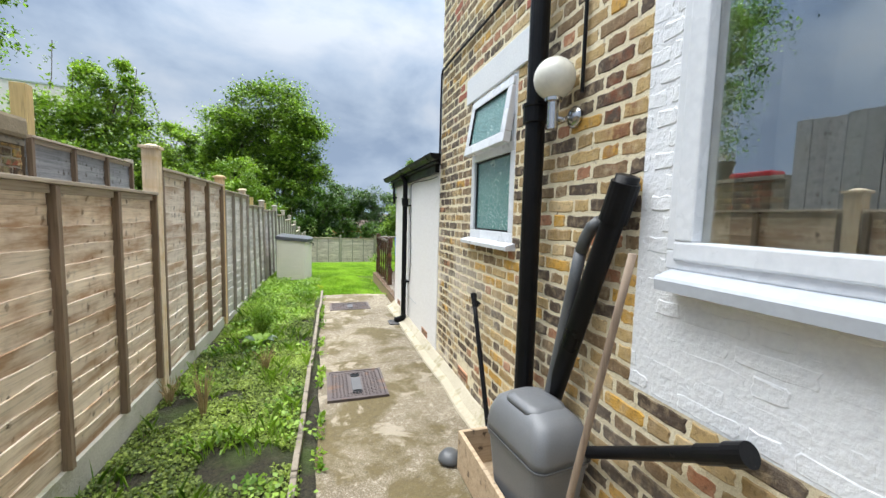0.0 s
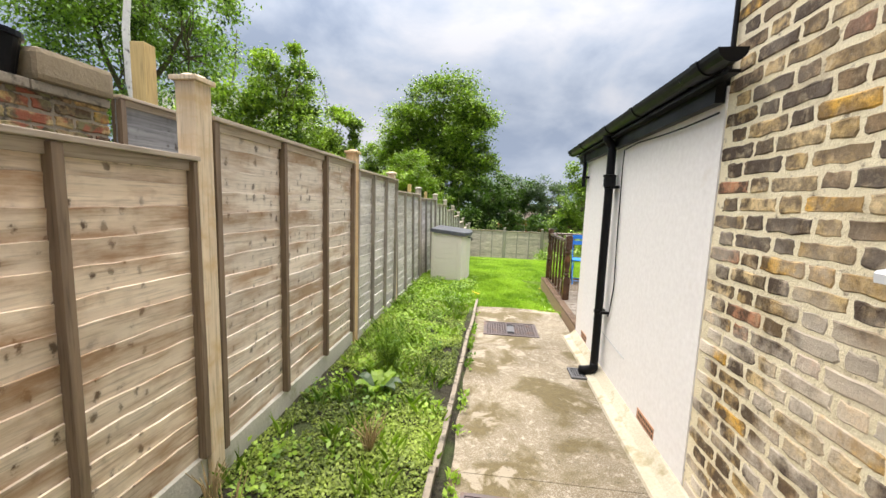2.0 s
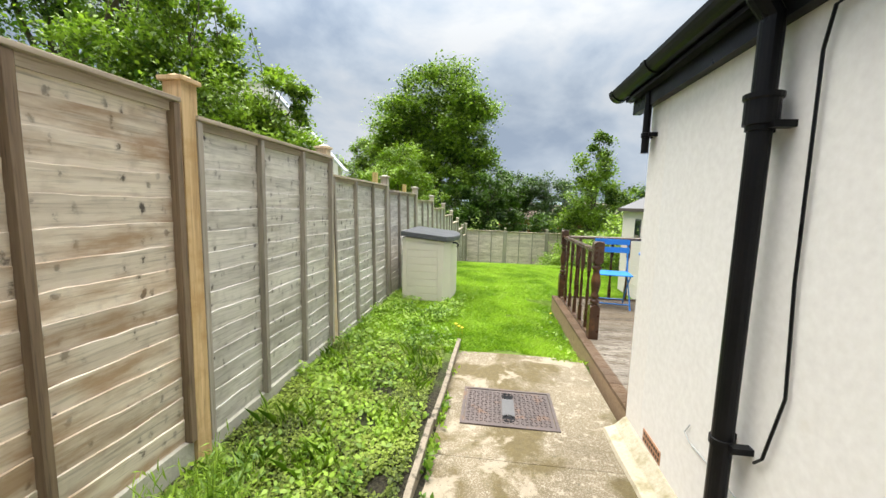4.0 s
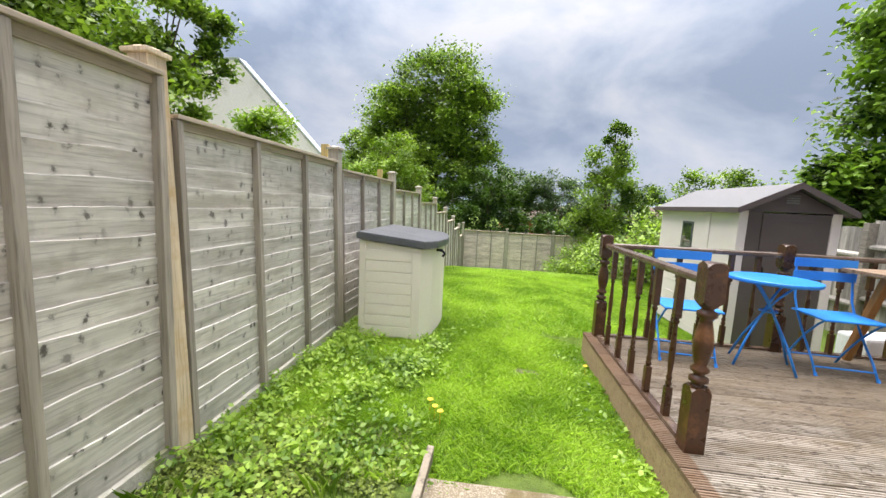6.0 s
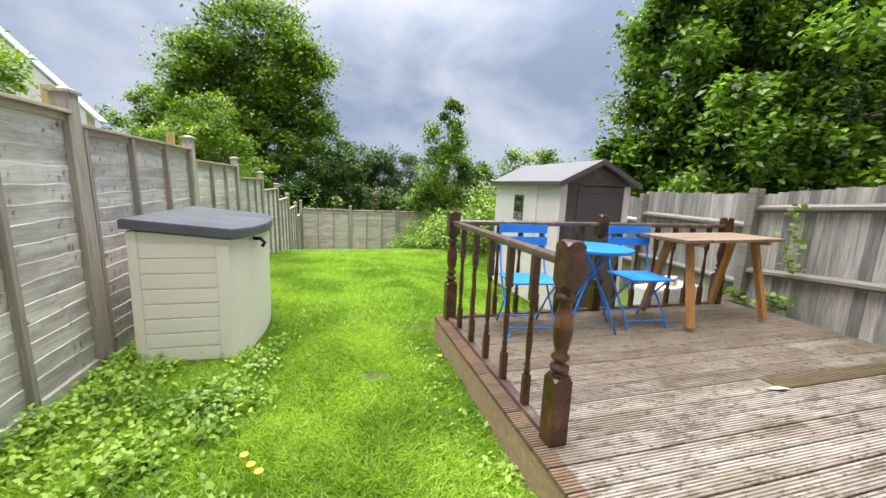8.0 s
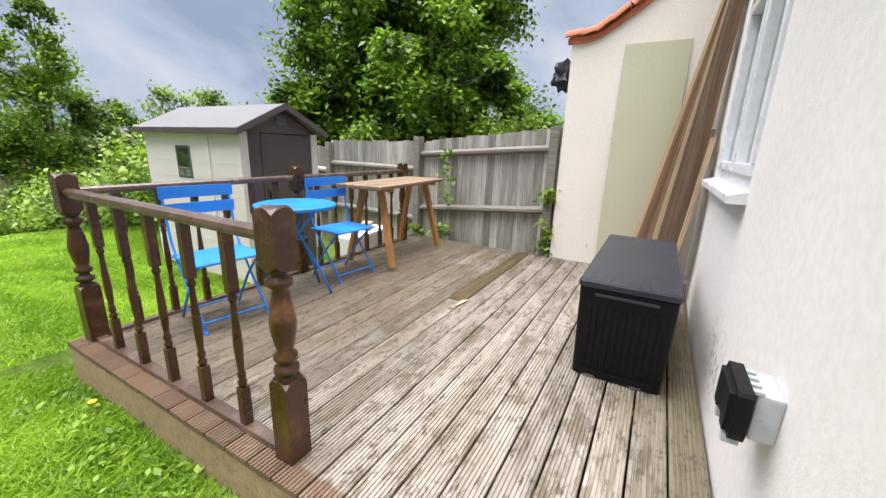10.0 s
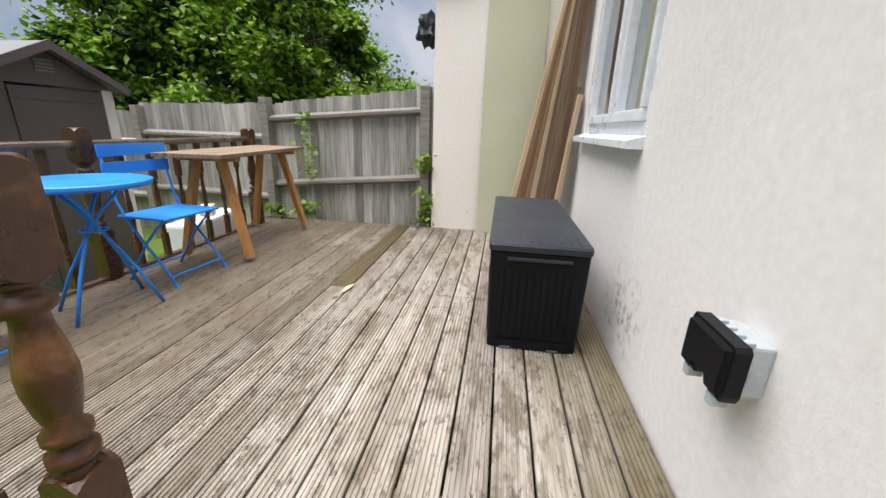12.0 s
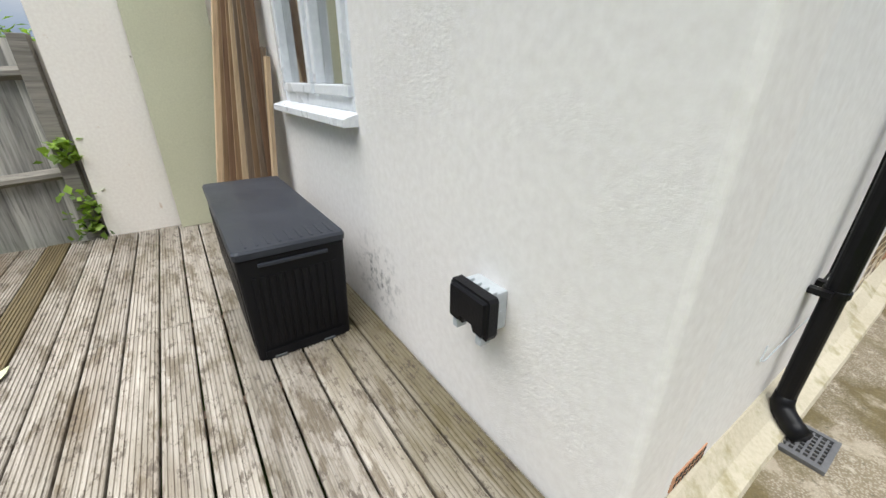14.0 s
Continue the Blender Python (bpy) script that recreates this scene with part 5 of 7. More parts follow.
FX = -1.45
posts = [(-1.2, 1.78, 0.0), (0.78, 1.78, 0.0), (2.87, 1.80, 0.0), (4.74, 2.025, 0.0), (6.80, 1.985, -0.01), (8.56, 1.915, -0.03), (10.56, 1.79, -0.06)]
tops = [1.65, 1.655, 1.66, 1.868, 1.81, 1.655]
bots = [0.19, 0.19, 0.19, 0.15, 0.08, 0.04]
y = 10.56
while y < 22.2:
    y += 1.93
    posts.append((y, 1.82 + lawn_z(0, y) * 1.0, lawn_z(0, y)))
    tops.append(1.69 + lawn_z(0, y))
    bots.append(0.08 + lawn_z(0, y))


def fence_x(y):
    """The boundary runs straight past the house, then bends in slightly down the garden."""
    return FX + 0.02 * max(0.0, y - 10.56)


MATS = [MAT_FENCE, MAT_FENCE, MAT_FENCE, MAT_FENCE_MID, MAT_FENCE_GREY, MAT_FENCE_GREY]
for i, (py, pt, pf) in enumerate(posts):
    p = lap_post(pt, pf, MAT_POST_WARM if i == 4 else MAT_POST if i < 6 else MAT_POST_GREY)
    out = -1.4 if i >= 5 else 0.0
    p.matrix_basis = pose(fence_x(py), py, 0, random.uniform(-0.7, 0.7), out + random.uniform(-0.5, 0.5), 0)
    if i == len(posts) - 1:
        break
    nxt = posts[i + 1][0]
    length, height = nxt - py - 0.104, tops[i] - bots[i] - 0.022
    mat = MATS[i] if i < len(MATS) else MAT_FENCE_GREY
    f = lap_panel(length, height, 14 if height < 1.55 else 15, mat, MAT_BATTEN_GREY if i > 3 else None)
    bend = math.degrees(math.atan2(fence_x(py) - fence_x(nxt), nxt - py))
    f.matrix_basis = pose(fence_x(py + 0.052), py + 0.052, bots[i], 0, out, bend) @ pose(0, 0, 0, 0, 0, 90)
    g = part("gravel_board", cube(-0.022, 0.051, pf - 0.25, 0.03, nxt - py - 0.051, bots[i] - 0.019, 0.003), MAT_GRAVEL)
    tagged(g, "pale timber gravel board, green along its foot", "gravel board", "gravel boards under the panels").matrix_basis = pose(fence_x(py), py, 0, 0, 0, bend)

# far boundary, facing back up the garden
xs = [-1.17, 0.75, 2.72, 4.10, 6.1]
for i, x in enumerate(xs):
    p = lap_post(0.32 if i else 0.5, -1.62, MAT_POST_GREY)
    p.matrix_basis = pose(x, 23.6, 0, 0, 0, 0)
    if i:
        f = lap_panel(x - xs[i - 1] - 0.104, 1.6, 14, MAT_FENCE_FAR, MAT_BATTEN_GREY)
        f.matrix_basis = pose(xs[i - 1] + 0.052, 23.6, -1.44 if i < 2 else -1.47, 0, 0, 0)
        tagged(part("gravel_board", cube(xs[i - 1] + 0.051, 23.57, -1.9, x - 0.051, 23.62, -1.462 if i < 2 else -1.492), MAT_GRAVEL), "pale timber gravel board under the far panels", "gravel board", "gravel boards under the panels")

# featheredge fence beside the deck
rfence = thing("featheredge_fence", "silvered featheredge fence with two rails", "fence")
rng = random.Random(3)
line = [(4.80, 8.93), (4.94, 10.83), (5.16, 12.75), (5.4, 14.7), (5.6, 16.6), (5.8, 18.6), (6.0, 20.8), (6.2, 23.5)]
for k, ((xa, ya), (xb, yb)) in enumerate(zip(line, line[1:])):
    d = Vector((xb - xa, yb - ya, 0))
    ang = math.degrees(math.atan2(d.y, d.x))
    base = min(0, lawn_z(0, yb)) - 0.02
    top_a, top_b = (1.52, 1.34) if k == 0 else (1.35, 1.33) if k == 1 else (base + 1.5, base + 1.45)
    m0 = pose(xa, ya, 0, 0, 0, ang)
    n = int(d.length / 0.105)
    for i in range(n):
        u = d.length * i / n
        t = top_a + (top_b - top_a) * i / n + rng.uniform(-0.012, 0.012)
        ob = part("slat", prism(bmesh.new(), [(0, -0.030), (0.118, -0.008), (0.118, 0.0), (0, 0.0)], "z", base - 0.1, t), MAT_OAKFENCE, rfence)
        ob.matrix_basis = m0 @ pose(u, -0.022 - rng.uniform(0, 0.004), 0, rng.uniform(-0.5, 0.5), 0, 7.0 + rng.uniform(-1.5, 1.5))
    for za, zb in (((1.30, 1.17), (0.60, 0.43)) if k == 0 else ((base + 1.1, base + 1.1), (base + 0.4, base + 0.4))):
        bm = prism(bmesh.new(), [(-0.0, za - 0.04), (0.06, za - 0.01), (0.06, za + 0.02), (0.0, za + 0.05)], "x", 0.03, d.length - 0.02)
        for v in bm.verts:
            v.co.z += (zb - za) * v.co.x / d.length
        ob = part("rail", bm, MAT_OAKRAIL if k == 0 else MAT_OAKFENCE, rfence)
        ob.matrix_basis = m0
    bm = cube(-0.05, -0.03, base - 0.3, 0.05, 0.09, top_a + (0.02 if k == 0 else 0.06), 0.008)
    part("post", bm, MAT_OAKRAIL, rfence).matrix_basis = m0

part("slat", cube(4.80, 8.835, -0.1, 4.825, 8.895, 1.50), MAT_OAKFENCE, rfence)

# ---------------------------------------------------------------- neighbour's wall by the deck
nb = thing("wall_neighbour", "cream pink rendered garden wall with swept top", "wall", kind="structure")


def sweep_top(y):
    pts = [(8.95, 2.36), (8.70, 2.365), (8.56, 2.40), (8.42, 2.49), (8.22, 2.62), (7.9, 2.86), (7.5, 3.18), (7.0, 3.5)]
    for (ya, za), (yb, zb) in zip(pts, pts[1:]):
        if yb <= y <= ya:
            return za + (zb - za) * (ya - y) / (ya - yb)
    return pts[0][1] if y > 8.9 else pts[-1][1]


ys = [8.84 - 0.05 * i for i in range(37)]
part("face", prism(bmesh.new(), [(8.84, -0.2)] + [(y, sweep_top(y)) for y in ys] + [(ys[-1], -0.2)], "x", 4.68, 4.98), MAT_RENDER2, nb)
y = 8.90
while y > 7.2:
    z0, z1 = sweep_top(y), sweep_top(y - 0.16)
    a = math.degrees(math.atan2(z1 - z0, 0.16))
    bm = bmesh.new()
    n = 10
    arc_o = [(0.205 * math.cos(math.pi * k / n), 0.05 + 0.085 * math.sin(math.pi * k / n)) for k in range(n + 1)]
    arc_i = [(0.185 * math.cos(math.pi * (n - k) / n), 0.045 + 0.06 * math.sin(math.pi * (n - k) / n)) for k in range(n + 1)]
    prism(bm, arc_o + arc_i, "y", -0.172, 0.0)
    ob = part("coping_tile", bm, MAT_TERRACOTTA, nb)
    ob.matrix_basis = pose(4.82, y, z0 - 0.02, -a - 5 + random.uniform(-2, 2), 0, random.uniform(-2, 2))
    y -= 0.155
bm = prism(bmesh.new(), [(8.88, 2.33)] + [(y, sweep_top(y) - 0.035) for y in ys] + [(y, sweep_top(y) + 0.02) for y in reversed(ys)] + [(8.88, 2.385)], "x", 4.655, 4.70)
part("tile_bed", bm, MAT_TERRACOTTA, nb)
bm = bmesh.new()
bmesh.ops.create_icosphere(bm, subdivisions=3, radius=0.11)
for v in bm.verts:
    v.co *= 1 + 0.6 * noise.noise(v.co * 22)
    v.co.z *= 1.35
tagged(part("plastic_bag", bm, MAT_LIDBLACK), "crumpled dark plastic bag caught behind the wall", "bag").matrix_basis = pose(4.85, 8.93, 2.05)
tagged(part("plaster_board", cube(-0.006, -0.275, 0, 0.006, 0.275, 2.2, 0.002), MAT_GREENBOARD), "pale green plasterboard sheet leaning on the wall", "board").matrix_basis = pose(4.60, 8.065, 0.085, 0, 1.9, 0)

specs = [(4.40, 0.09, 2.85, MAT_PLANK1), (4.325, 0.04, 2.75, MAT_PLANK3), (4.275, 0.022, 2.8, MAT_PLANK2), (4.235, 0.03, 2.7, MAT_PLANK3), (4.19, 0.022, 2.75, MAT_PLANK1), (4.155, 0.03, 2.7, MAT_BATTEN), (4.115, 0.02, 2.65, MAT_PLANK3), (4.08, 0.03, 2.6, MAT_BATTEN), (4.04, 0.02, 2.5, MAT_PLANK2)]
for i, (x, w, ln, mat) in enumerate(specs):
    ob = part("plank", cube(-w / 2, -0.03, 0, w / 2, 0.03, ln, 0.002), mat)
    tagged(ob, "long sawn timber plank leaning in the corner", "plank", "timber leaning in the corner")
    yb = 8.05 - 0.048 * i
    ob.matrix_basis = pose(x, yb, 0.083, math.degrees(math.asin((yb - 7.545) / ln)), 0.5, 0)
ob = tagged(part("plank", cube(-0.04, -0.015, 0, 0.04, 0.015, 1.34, 0.002), MAT_PLANK1), "short pale plank leaning beside the window", "plank", "timber leaning in the corner")
ob.matrix_basis = pose(3.965, 7.68, 0.083, 5.6, 0, 0)
ob = tagged(part("plank", cube(-0.03, -0.015, 0, 0.03, 0.015, 1.4, 0.002), MAT_BATTEN), "short dark plank leaning beside the window", "plank", "timber leaning in the corner")
ob.matrix_basis = pose(4.03, 7.66, 0.083, 4.4, 0, 0)

# ---------------------------------------------------------------- deck
deck = thing("deck", "low weathered deck of grooved timber boards", "deck", kind="structure")
DX0, DX1, DY0, DY1, DZ = 1.03, 4.68, 7.515, 10.79, 0.085


def deck_profile(w, grooves=7):
    out = [(0.004, 0.0)]
    step = (w - 0.012) / grooves
    for g in range(grooves):
        a = 0.006 + g * step
        out += [(a, 0.0), (a + step * 0.12, -0.006), (a + step * 0.40, -0.006), (a + step * 0.54, 0.0)]
    return out + [(w - 0.004, 0.0), (w, -0.004), (w, -0.028), (0, -0.028), (0, -0.004)]


def deck_mesh(length, w):
    bm = bmesh.new()
    prism(bm, deck_profile(w), "x", 0, length)
    me = bpy.data.meshes.new("deck_board")
    bm.to_mesh(me)
    bm.free()
    me.materials.append(MAT_DECK)
    return me


nb_boards = 23
pitch = (DY1 - DY0) / nb_boards
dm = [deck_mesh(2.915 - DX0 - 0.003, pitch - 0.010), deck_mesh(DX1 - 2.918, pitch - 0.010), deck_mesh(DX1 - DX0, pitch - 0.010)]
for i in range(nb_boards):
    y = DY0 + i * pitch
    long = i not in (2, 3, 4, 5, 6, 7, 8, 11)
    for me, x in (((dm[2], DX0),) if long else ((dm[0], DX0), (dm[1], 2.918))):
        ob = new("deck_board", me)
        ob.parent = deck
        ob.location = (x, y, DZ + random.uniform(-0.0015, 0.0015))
        if i == 11 and me is dm[1]:
            ob.data = me.copy()
            ob.data.materials[0] = MAT_DECK_WET
            ob["label"] = "dark mossy stretch of deck board"
part("fascia_side", cube(DX0 + 0.003, DY0, -0.24, DX0 + 0.037, DY1 - 0.01, DZ - 0.03, 0.003), MAT_FASCIA, deck)
part("fascia_end", cube(DX0 + 0.037, DY1 - 0.035, -0.12, DX1, DY1 - 0.01, DZ - 0.03, 0.003), MAT_FASCIA, deck)
for x in (1.5, 2.2, 2.92, 3.6, 4.3):
    part("joist", cube(x - 0.022, DY0, -0.09, x + 0.022, DY1 - 0.04, DZ - 0.03), MAT_BATTEN, deck)

# balustrade
NEWEL = [(0.047, 0.345), (0.03, 0.355), (0.028, 0.365), (0.045, 0.375), (0.045, 0.395), (0.026, 0.405), (0.024, 0.415), (0.043, 0.43), (0.043, 0.445), (0.028, 0.46), (0.038, 0.50), (0.046, 0.55), (0.047, 0.58),
         (0.040, 0.63), (0.030, 0.68), (0.028, 0.70), (0.046, 0.715), (0.046, 0.735), (0.03, 0.745), (0.028, 0.755), (0.042, 0.765), (0.046, 0.775)]
SPIN = [(0.017, 0.20), (0.011, 0.207), (0.019, 0.215), (0.019, 0.228), (0.012, 0.236), (0.017, 0.25), (0.018, 0.262), (0.012, 0.275), (0.016, 0.33), (0.0185, 0.39), (0.017, 0.45), (0.013, 0.53),
        (0.012, 0.58), (0.018, 0.59), (0.018, 0.602), (0.013, 0.61), (0.017, 0.62)]


def scalloped(half, z0, z1, dip0, dip1, n=6):
    """A square block whose top and bottom dip towards its four corners."""
    bm, grids = bmesh.new(), []
    us = [-1 + 2 * i / n for i in range(n + 1)]
    for z, dip in ((z0, dip0), (z1, -dip1)):
        grids.append([[bm.verts.new((u * half, v * half, z + dip * (u * v) ** 2)) for v in us] for u in us])
    for g, flip in ((grids[0], True), (grids[1], False)):
        for i in range(n):
            for j in range(n):
                q = (g[i][j], g[i + 1][j], g[i + 1][j + 1], g[i][j + 1])
                bm.faces.new(q[::-1] if flip else q)
    ring = [(i, 0) for i in range(n)] + [(n, j) for j in range(n)] + [(i, n) for i in range(n, 0, -1)] + [(0, j) for j in range(n, 0, -1)]
    a, b = ([g[i][j] for i, j in ring] for g in grids)
    for k in range(len(ring)):
        m = (k + 1) % len(ring)
        bm.faces.new((a[k], a[m], b[m], b[k]))
    return bm


def newel_post(x, y):
    e = thing("newel_post", "turned dark stained newel post of the balustrade", "post", pose(x, y, DZ), "newel posts of the balustrade")
    part("lower_block", scalloped(0.047, 0, 0.350, 0, 0.022), MAT_STAIN, e)
    part("turning", lathe(bmesh.new(), NEWEL, 20), MAT_STAIN, e, smooth=True)
    part("upper_block", scalloped(0.047, 0.772, 0.988, 0.022, 0.022), MAT_STAIN, e)
    return e


def spindle():
    e = thing("baluster", "slim turned dark stained baluster between rails", "baluster", None, "balusters of the balustrade")
    part("lower_block", cube(-0.0195, -0.0195, 0.02, 0.0195, 0.0195, 0.20, 0.003), MAT_STAIN, e)
    part("turning", lathe(bmesh.new(), SPIN, 12), MAT_STAIN, e, smooth=True)
    part("upper_block", cube(-0.0195, -0.0195, 0.62, 0.0195, 0.0195, 0.87, 0.003), MAT_STAIN, e)
    return e


newels = [(1.15, 8.95), (1.15, 10.70), (2.70, 10.70), (4.34, 10.70)]
for x, y in newels:
    newel_post(x, y)
first = spindle()
for (xa, ya), (xb, yb), n in ((newels[0], newels[1], 5), (newels[1], newels[2], 6), (newels[2], newels[3], 6)):
    d = Vector((xb - xa, yb - ya, 0))
    u = d.normalized()
    ang = math.degrees(math.atan2(d.y, d.x))
    rail = thing("hand_rail", "worn dark stained hand rail between newel posts", "rail", pose(xa, ya, DZ, 0, 0, ang), "hand rails of the balustrade")
    prof = [(-0.028, 0.868), (0.028, 0.868), (0.03, 0.885), (0.026, 0.902), (0.012, 0.912), (-0.012, 0.912), (-0.026, 0.902), (-0.03, 0.885)]
    part("rail", prism(bmesh.new(), prof, "x", 0.047, d.length - 0.047), MAT_STAINRAIL, rail)
    part("base_rail", prism(bmesh.new(), [(-0.03, 0.0), (0.03, 0.0), (0.026, 0.022), (-0.026, 0.022)], "x", 0.047, d.length - 0.047), MAT_STAINRAIL, rail)
    for i in range(n):
        p = Vector((xa, ya, DZ)) + d * ((i + 1) / (n + 1))
        m = Matrix.Translation(p) @ pose(0, 0, 0, 0, 0, ang)
        if first is not None and first.matrix_basis == Matrix():
            first.matrix_basis = m
        else:
            copy_thing(first, m)

# black storage box
bx = thing("storage_box", "black ribbed resin storage box standing on the deck", "storage box", pose(2.35, 7.675, DZ) @ Matrix.Diagonal((1, 1, 0.985, 1)))
part("body", loft(bmesh.new(), [[(x + 0.655, y + 0.232, z) for x, y in rounded_rect(w, d, 0.02, 3)] for w, d, z in ((0.640, 0.218, 0.0), (0.652, 0.230, 0.515))]), MAT_BLACKBOX, bx)
for i in range(11):
    y = 0.062 + i * 0.034
    part("rib", cube(0.009, y - 0.011, 0.07, 0.025, y + 0.011, 0.43, 0.003, pose(0, 0, 0, 0, -1.35, 0)), MAT_BLACKBOX, bx)
for i in range(30):
    x = 0.07 + i * 0.04
    part("rib", cube(x - 0.013, 0.430, 0.07, x + 0.013, 0.4545, 0.43, 0.003, pose(0, 0, 0, -1.2, 0, 0)), MAT_BLACKBOX, bx)
part("foot_band", cube(0.012, 0.05, 0.004, 0.016, 0.42, 0.05, 0.001, pose(-0.008, 0, 0)), MAT_BLACKBOX, bx)
for y in (0.10, 0.33):
    part("foot_slot", cube(0.0, y, 0.0, 0.012, y + 0.055, 0.014, 0.002), MAT_GREYPIPE, bx)
part("grip", cube(-0.008, 0.085, 0.478, 0.012, 0.38, 0.494, 0.004), MAT_LIDBLACK, bx, "long moulded lifting grip")
lid = part("lid", loft(bmesh.new(), [[(x + 0.655, y + 0.232, z) for x, y in rounded_rect(w, d, 0.025, 3)] for w, d, z in ((0.658, 0.236, 0.522), (0.660, 0.238, 0.550), (0.653, 0.231, 0.562), (0.30, 0.1, 0.567))]), MAT_LIDBLACK, bx, "scuffed dark grey lid")
for i in range(9):
    y = 0.04 + i * 0.045
    part("groove", cube(0.03, y, 0.558, 0.16, y + 0.012, 0.5655, 0.002), MAT_LIDBLACK, lid)

sock = thing("outdoor_socket", "grey weatherproof double socket with black covers", "socket", pose(1.44, 7.5, 0.565))
part("back_box", cube(0.016, 0, 0.006, 0.155, 0.058, 0.138, 0.008), MAT_GREYBOX, sock)
part("knockout", rod(bmesh.new(), (0.014, 0.03, 0.06), (0.02, 0.03, 0.06), 0.015, seg=20), MAT_GREYBOX, sock)
for x in (0.015, 0.05, 0.085, 0.12):
    part("hinge", cube(x, 0.045, 0.136, x + 0.018, 0.09, 0.148, 0.003), MAT_GREYBOX, sock)
bm = bmesh.new()
prism(bm, [(-0.02, 0.03), (-0.012, 0.012), (0.042, 0.012), (0.052, 0.032), (0.092, 0.032), (0.102, 0.012), (0.157, 0.012), (0.165, 0.03), (0.165, 0.135), (0.156, 0.15), (-0.012, 0.15), (-0.02, 0.14)], "y", 0.07, 0.118)
bmesh.ops.bevel(bm, geom=[e for e in bm.edges if abs(e.verts[0].co.y - 0.118) < 1e-4 and abs(e.verts[1].co.y - 0.118) < 1e-4], offset=0.014, segments=3, affect="EDGES")
part("cover", bm, MAT_BLACKBOX, sock, "hinged black rain cover")
for x in (0.004, 0.118):
    part("latch", cube(x, 0.072, -0.014, x + 0.024, 0.112, 0.016, 0.004), MAT_GREYBOX, sock)

# blue folding furniture


def bistro_chair(m, label):
    e = thing("bistro_chair", label, "chair", m, "blue folding bistro chairs")
    W = 0.205
    for s in (-1, 1):
        x = s * W
        part("back_leg", tube(bmesh.new(), [(x, -0.20, 0.0), (x, -0.13, 0.12), (x, 0.0, 0.28), (x, 0.11, 0.44), (x, 0.16, 0.55), (x, 0.19, 0.72), (x, 0.215, 0.89)], 0.0085, 8), MAT_BLUE, e, smooth=True)
        part("front_leg", tube(bmesh.new(), [(x * 0.93, 0.20, 0.0), (x * 0.93, 0.12, 0.12), (x * 0.93, 0.0, 0.28), (x * 0.93, -0.12, 0.40), (x * 0.93, -0.18, 0.445)], 0.0085, 8), MAT_BLUE, e, smooth=True)
        part("foot_cap", rod(bmesh.new(), (x, -0.205, 0.0), (x, -0.19, 0.025), 0.012, seg=10), MAT_BLUE, e)
    for y, z, k in ((-0.165, 0.065, 1), (0.16, 0.06, 0.93)):
        part("stretcher", rod(bmesh.new(), (-W * k, y, z), (W * k, y, z), 0.007, seg=8), MAT_BLUE, e)
    bm = bmesh.new()
    block(bm, -0.215, -0.21, 0.442, 0.215, 0.17, 0.458, 0.006)
    part("seat", bm, MAT_BLUE, e)
    for z, h in ((0.855, 0.075), (0.745, 0.075)):
        bm = bmesh.new()
        n = 8
        vs = [[bm.verts.new((-0.225 + 0.45 * i / n, 0.2 - 0.05 + z * 0.06 + 0.02 * (1 - (2 * i / n - 1) ** 2), zz)) for zz in (z - h / 2, z + h / 2)] for i in range(n + 1)]
        for a, b in zip(vs, vs[1:]):
            bm.faces.new((a[0], b[0], b[1], a[1]))
        r = bmesh.ops.extrude_face_region(bm, geom=bm.faces[:])
        bmesh.ops.translate(bm, vec=(0, -0.012, 0), verts=[v for v in r["geom"] if isinstance(v, bmesh.types.BMVert)])
        bmesh.ops.recalc_face_normals(bm, faces=bm.faces[:])
        part("back_slat", bm, MAT_BLUE, e)
    return e


bistro_chair(pose(1.74, 10.36, DZ, 0, 0, -7), "bright blue folding metal chair beside the rail")
bistro_chair(pose(2.88, 10.34, DZ, 0, 0, -5), "bright blue folding metal chair behind the table")
tb = thing("bistro_table", "round bright blue folding metal table on the deck", "table", pose(2.35, 10.30, DZ, 0, 0, 20))
part("tabletop", lathe(bmesh.new(), [(0.27, 0.70), (0.297, 0.703), (0.305, 0.715), (0.304, 0.73), (0.29, 0.735), (0.01, 0.735)], 40), MAT_BLUE, tb)
for a in (0, 90, 180, 270):
    c, s = math.cos(radians(a)), math.sin(radians(a))
    k = -0.03 if a % 180 else 0.03
    part("leg", tube(bmesh.new(), [(c * 0.25 + s * k, s * 0.25 - c * k, 0), (c * 0.15 + s * k, s * 0.15 - c * k, 0.22), (c * 0.03 + s * k, s * 0.03 - c * k, 0.42), (-c * 0.08 + s * k, -s * 0.08 - c * k, 0.58), (-c * 0.19 + s * k, -s * 0.19 - c * k, 0.70)], 0.0095, 8), MAT_BLUE, tb, smooth=True)
part("hub_ring", tube(bmesh.new(), [(0.06 * math.cos(q), 0.06 * math.sin(q), 0.46) for q in np.linspace(0, 2 * math.pi, 16, endpoint=False)], 0.006, 6, True), MAT_BLUE, tb)

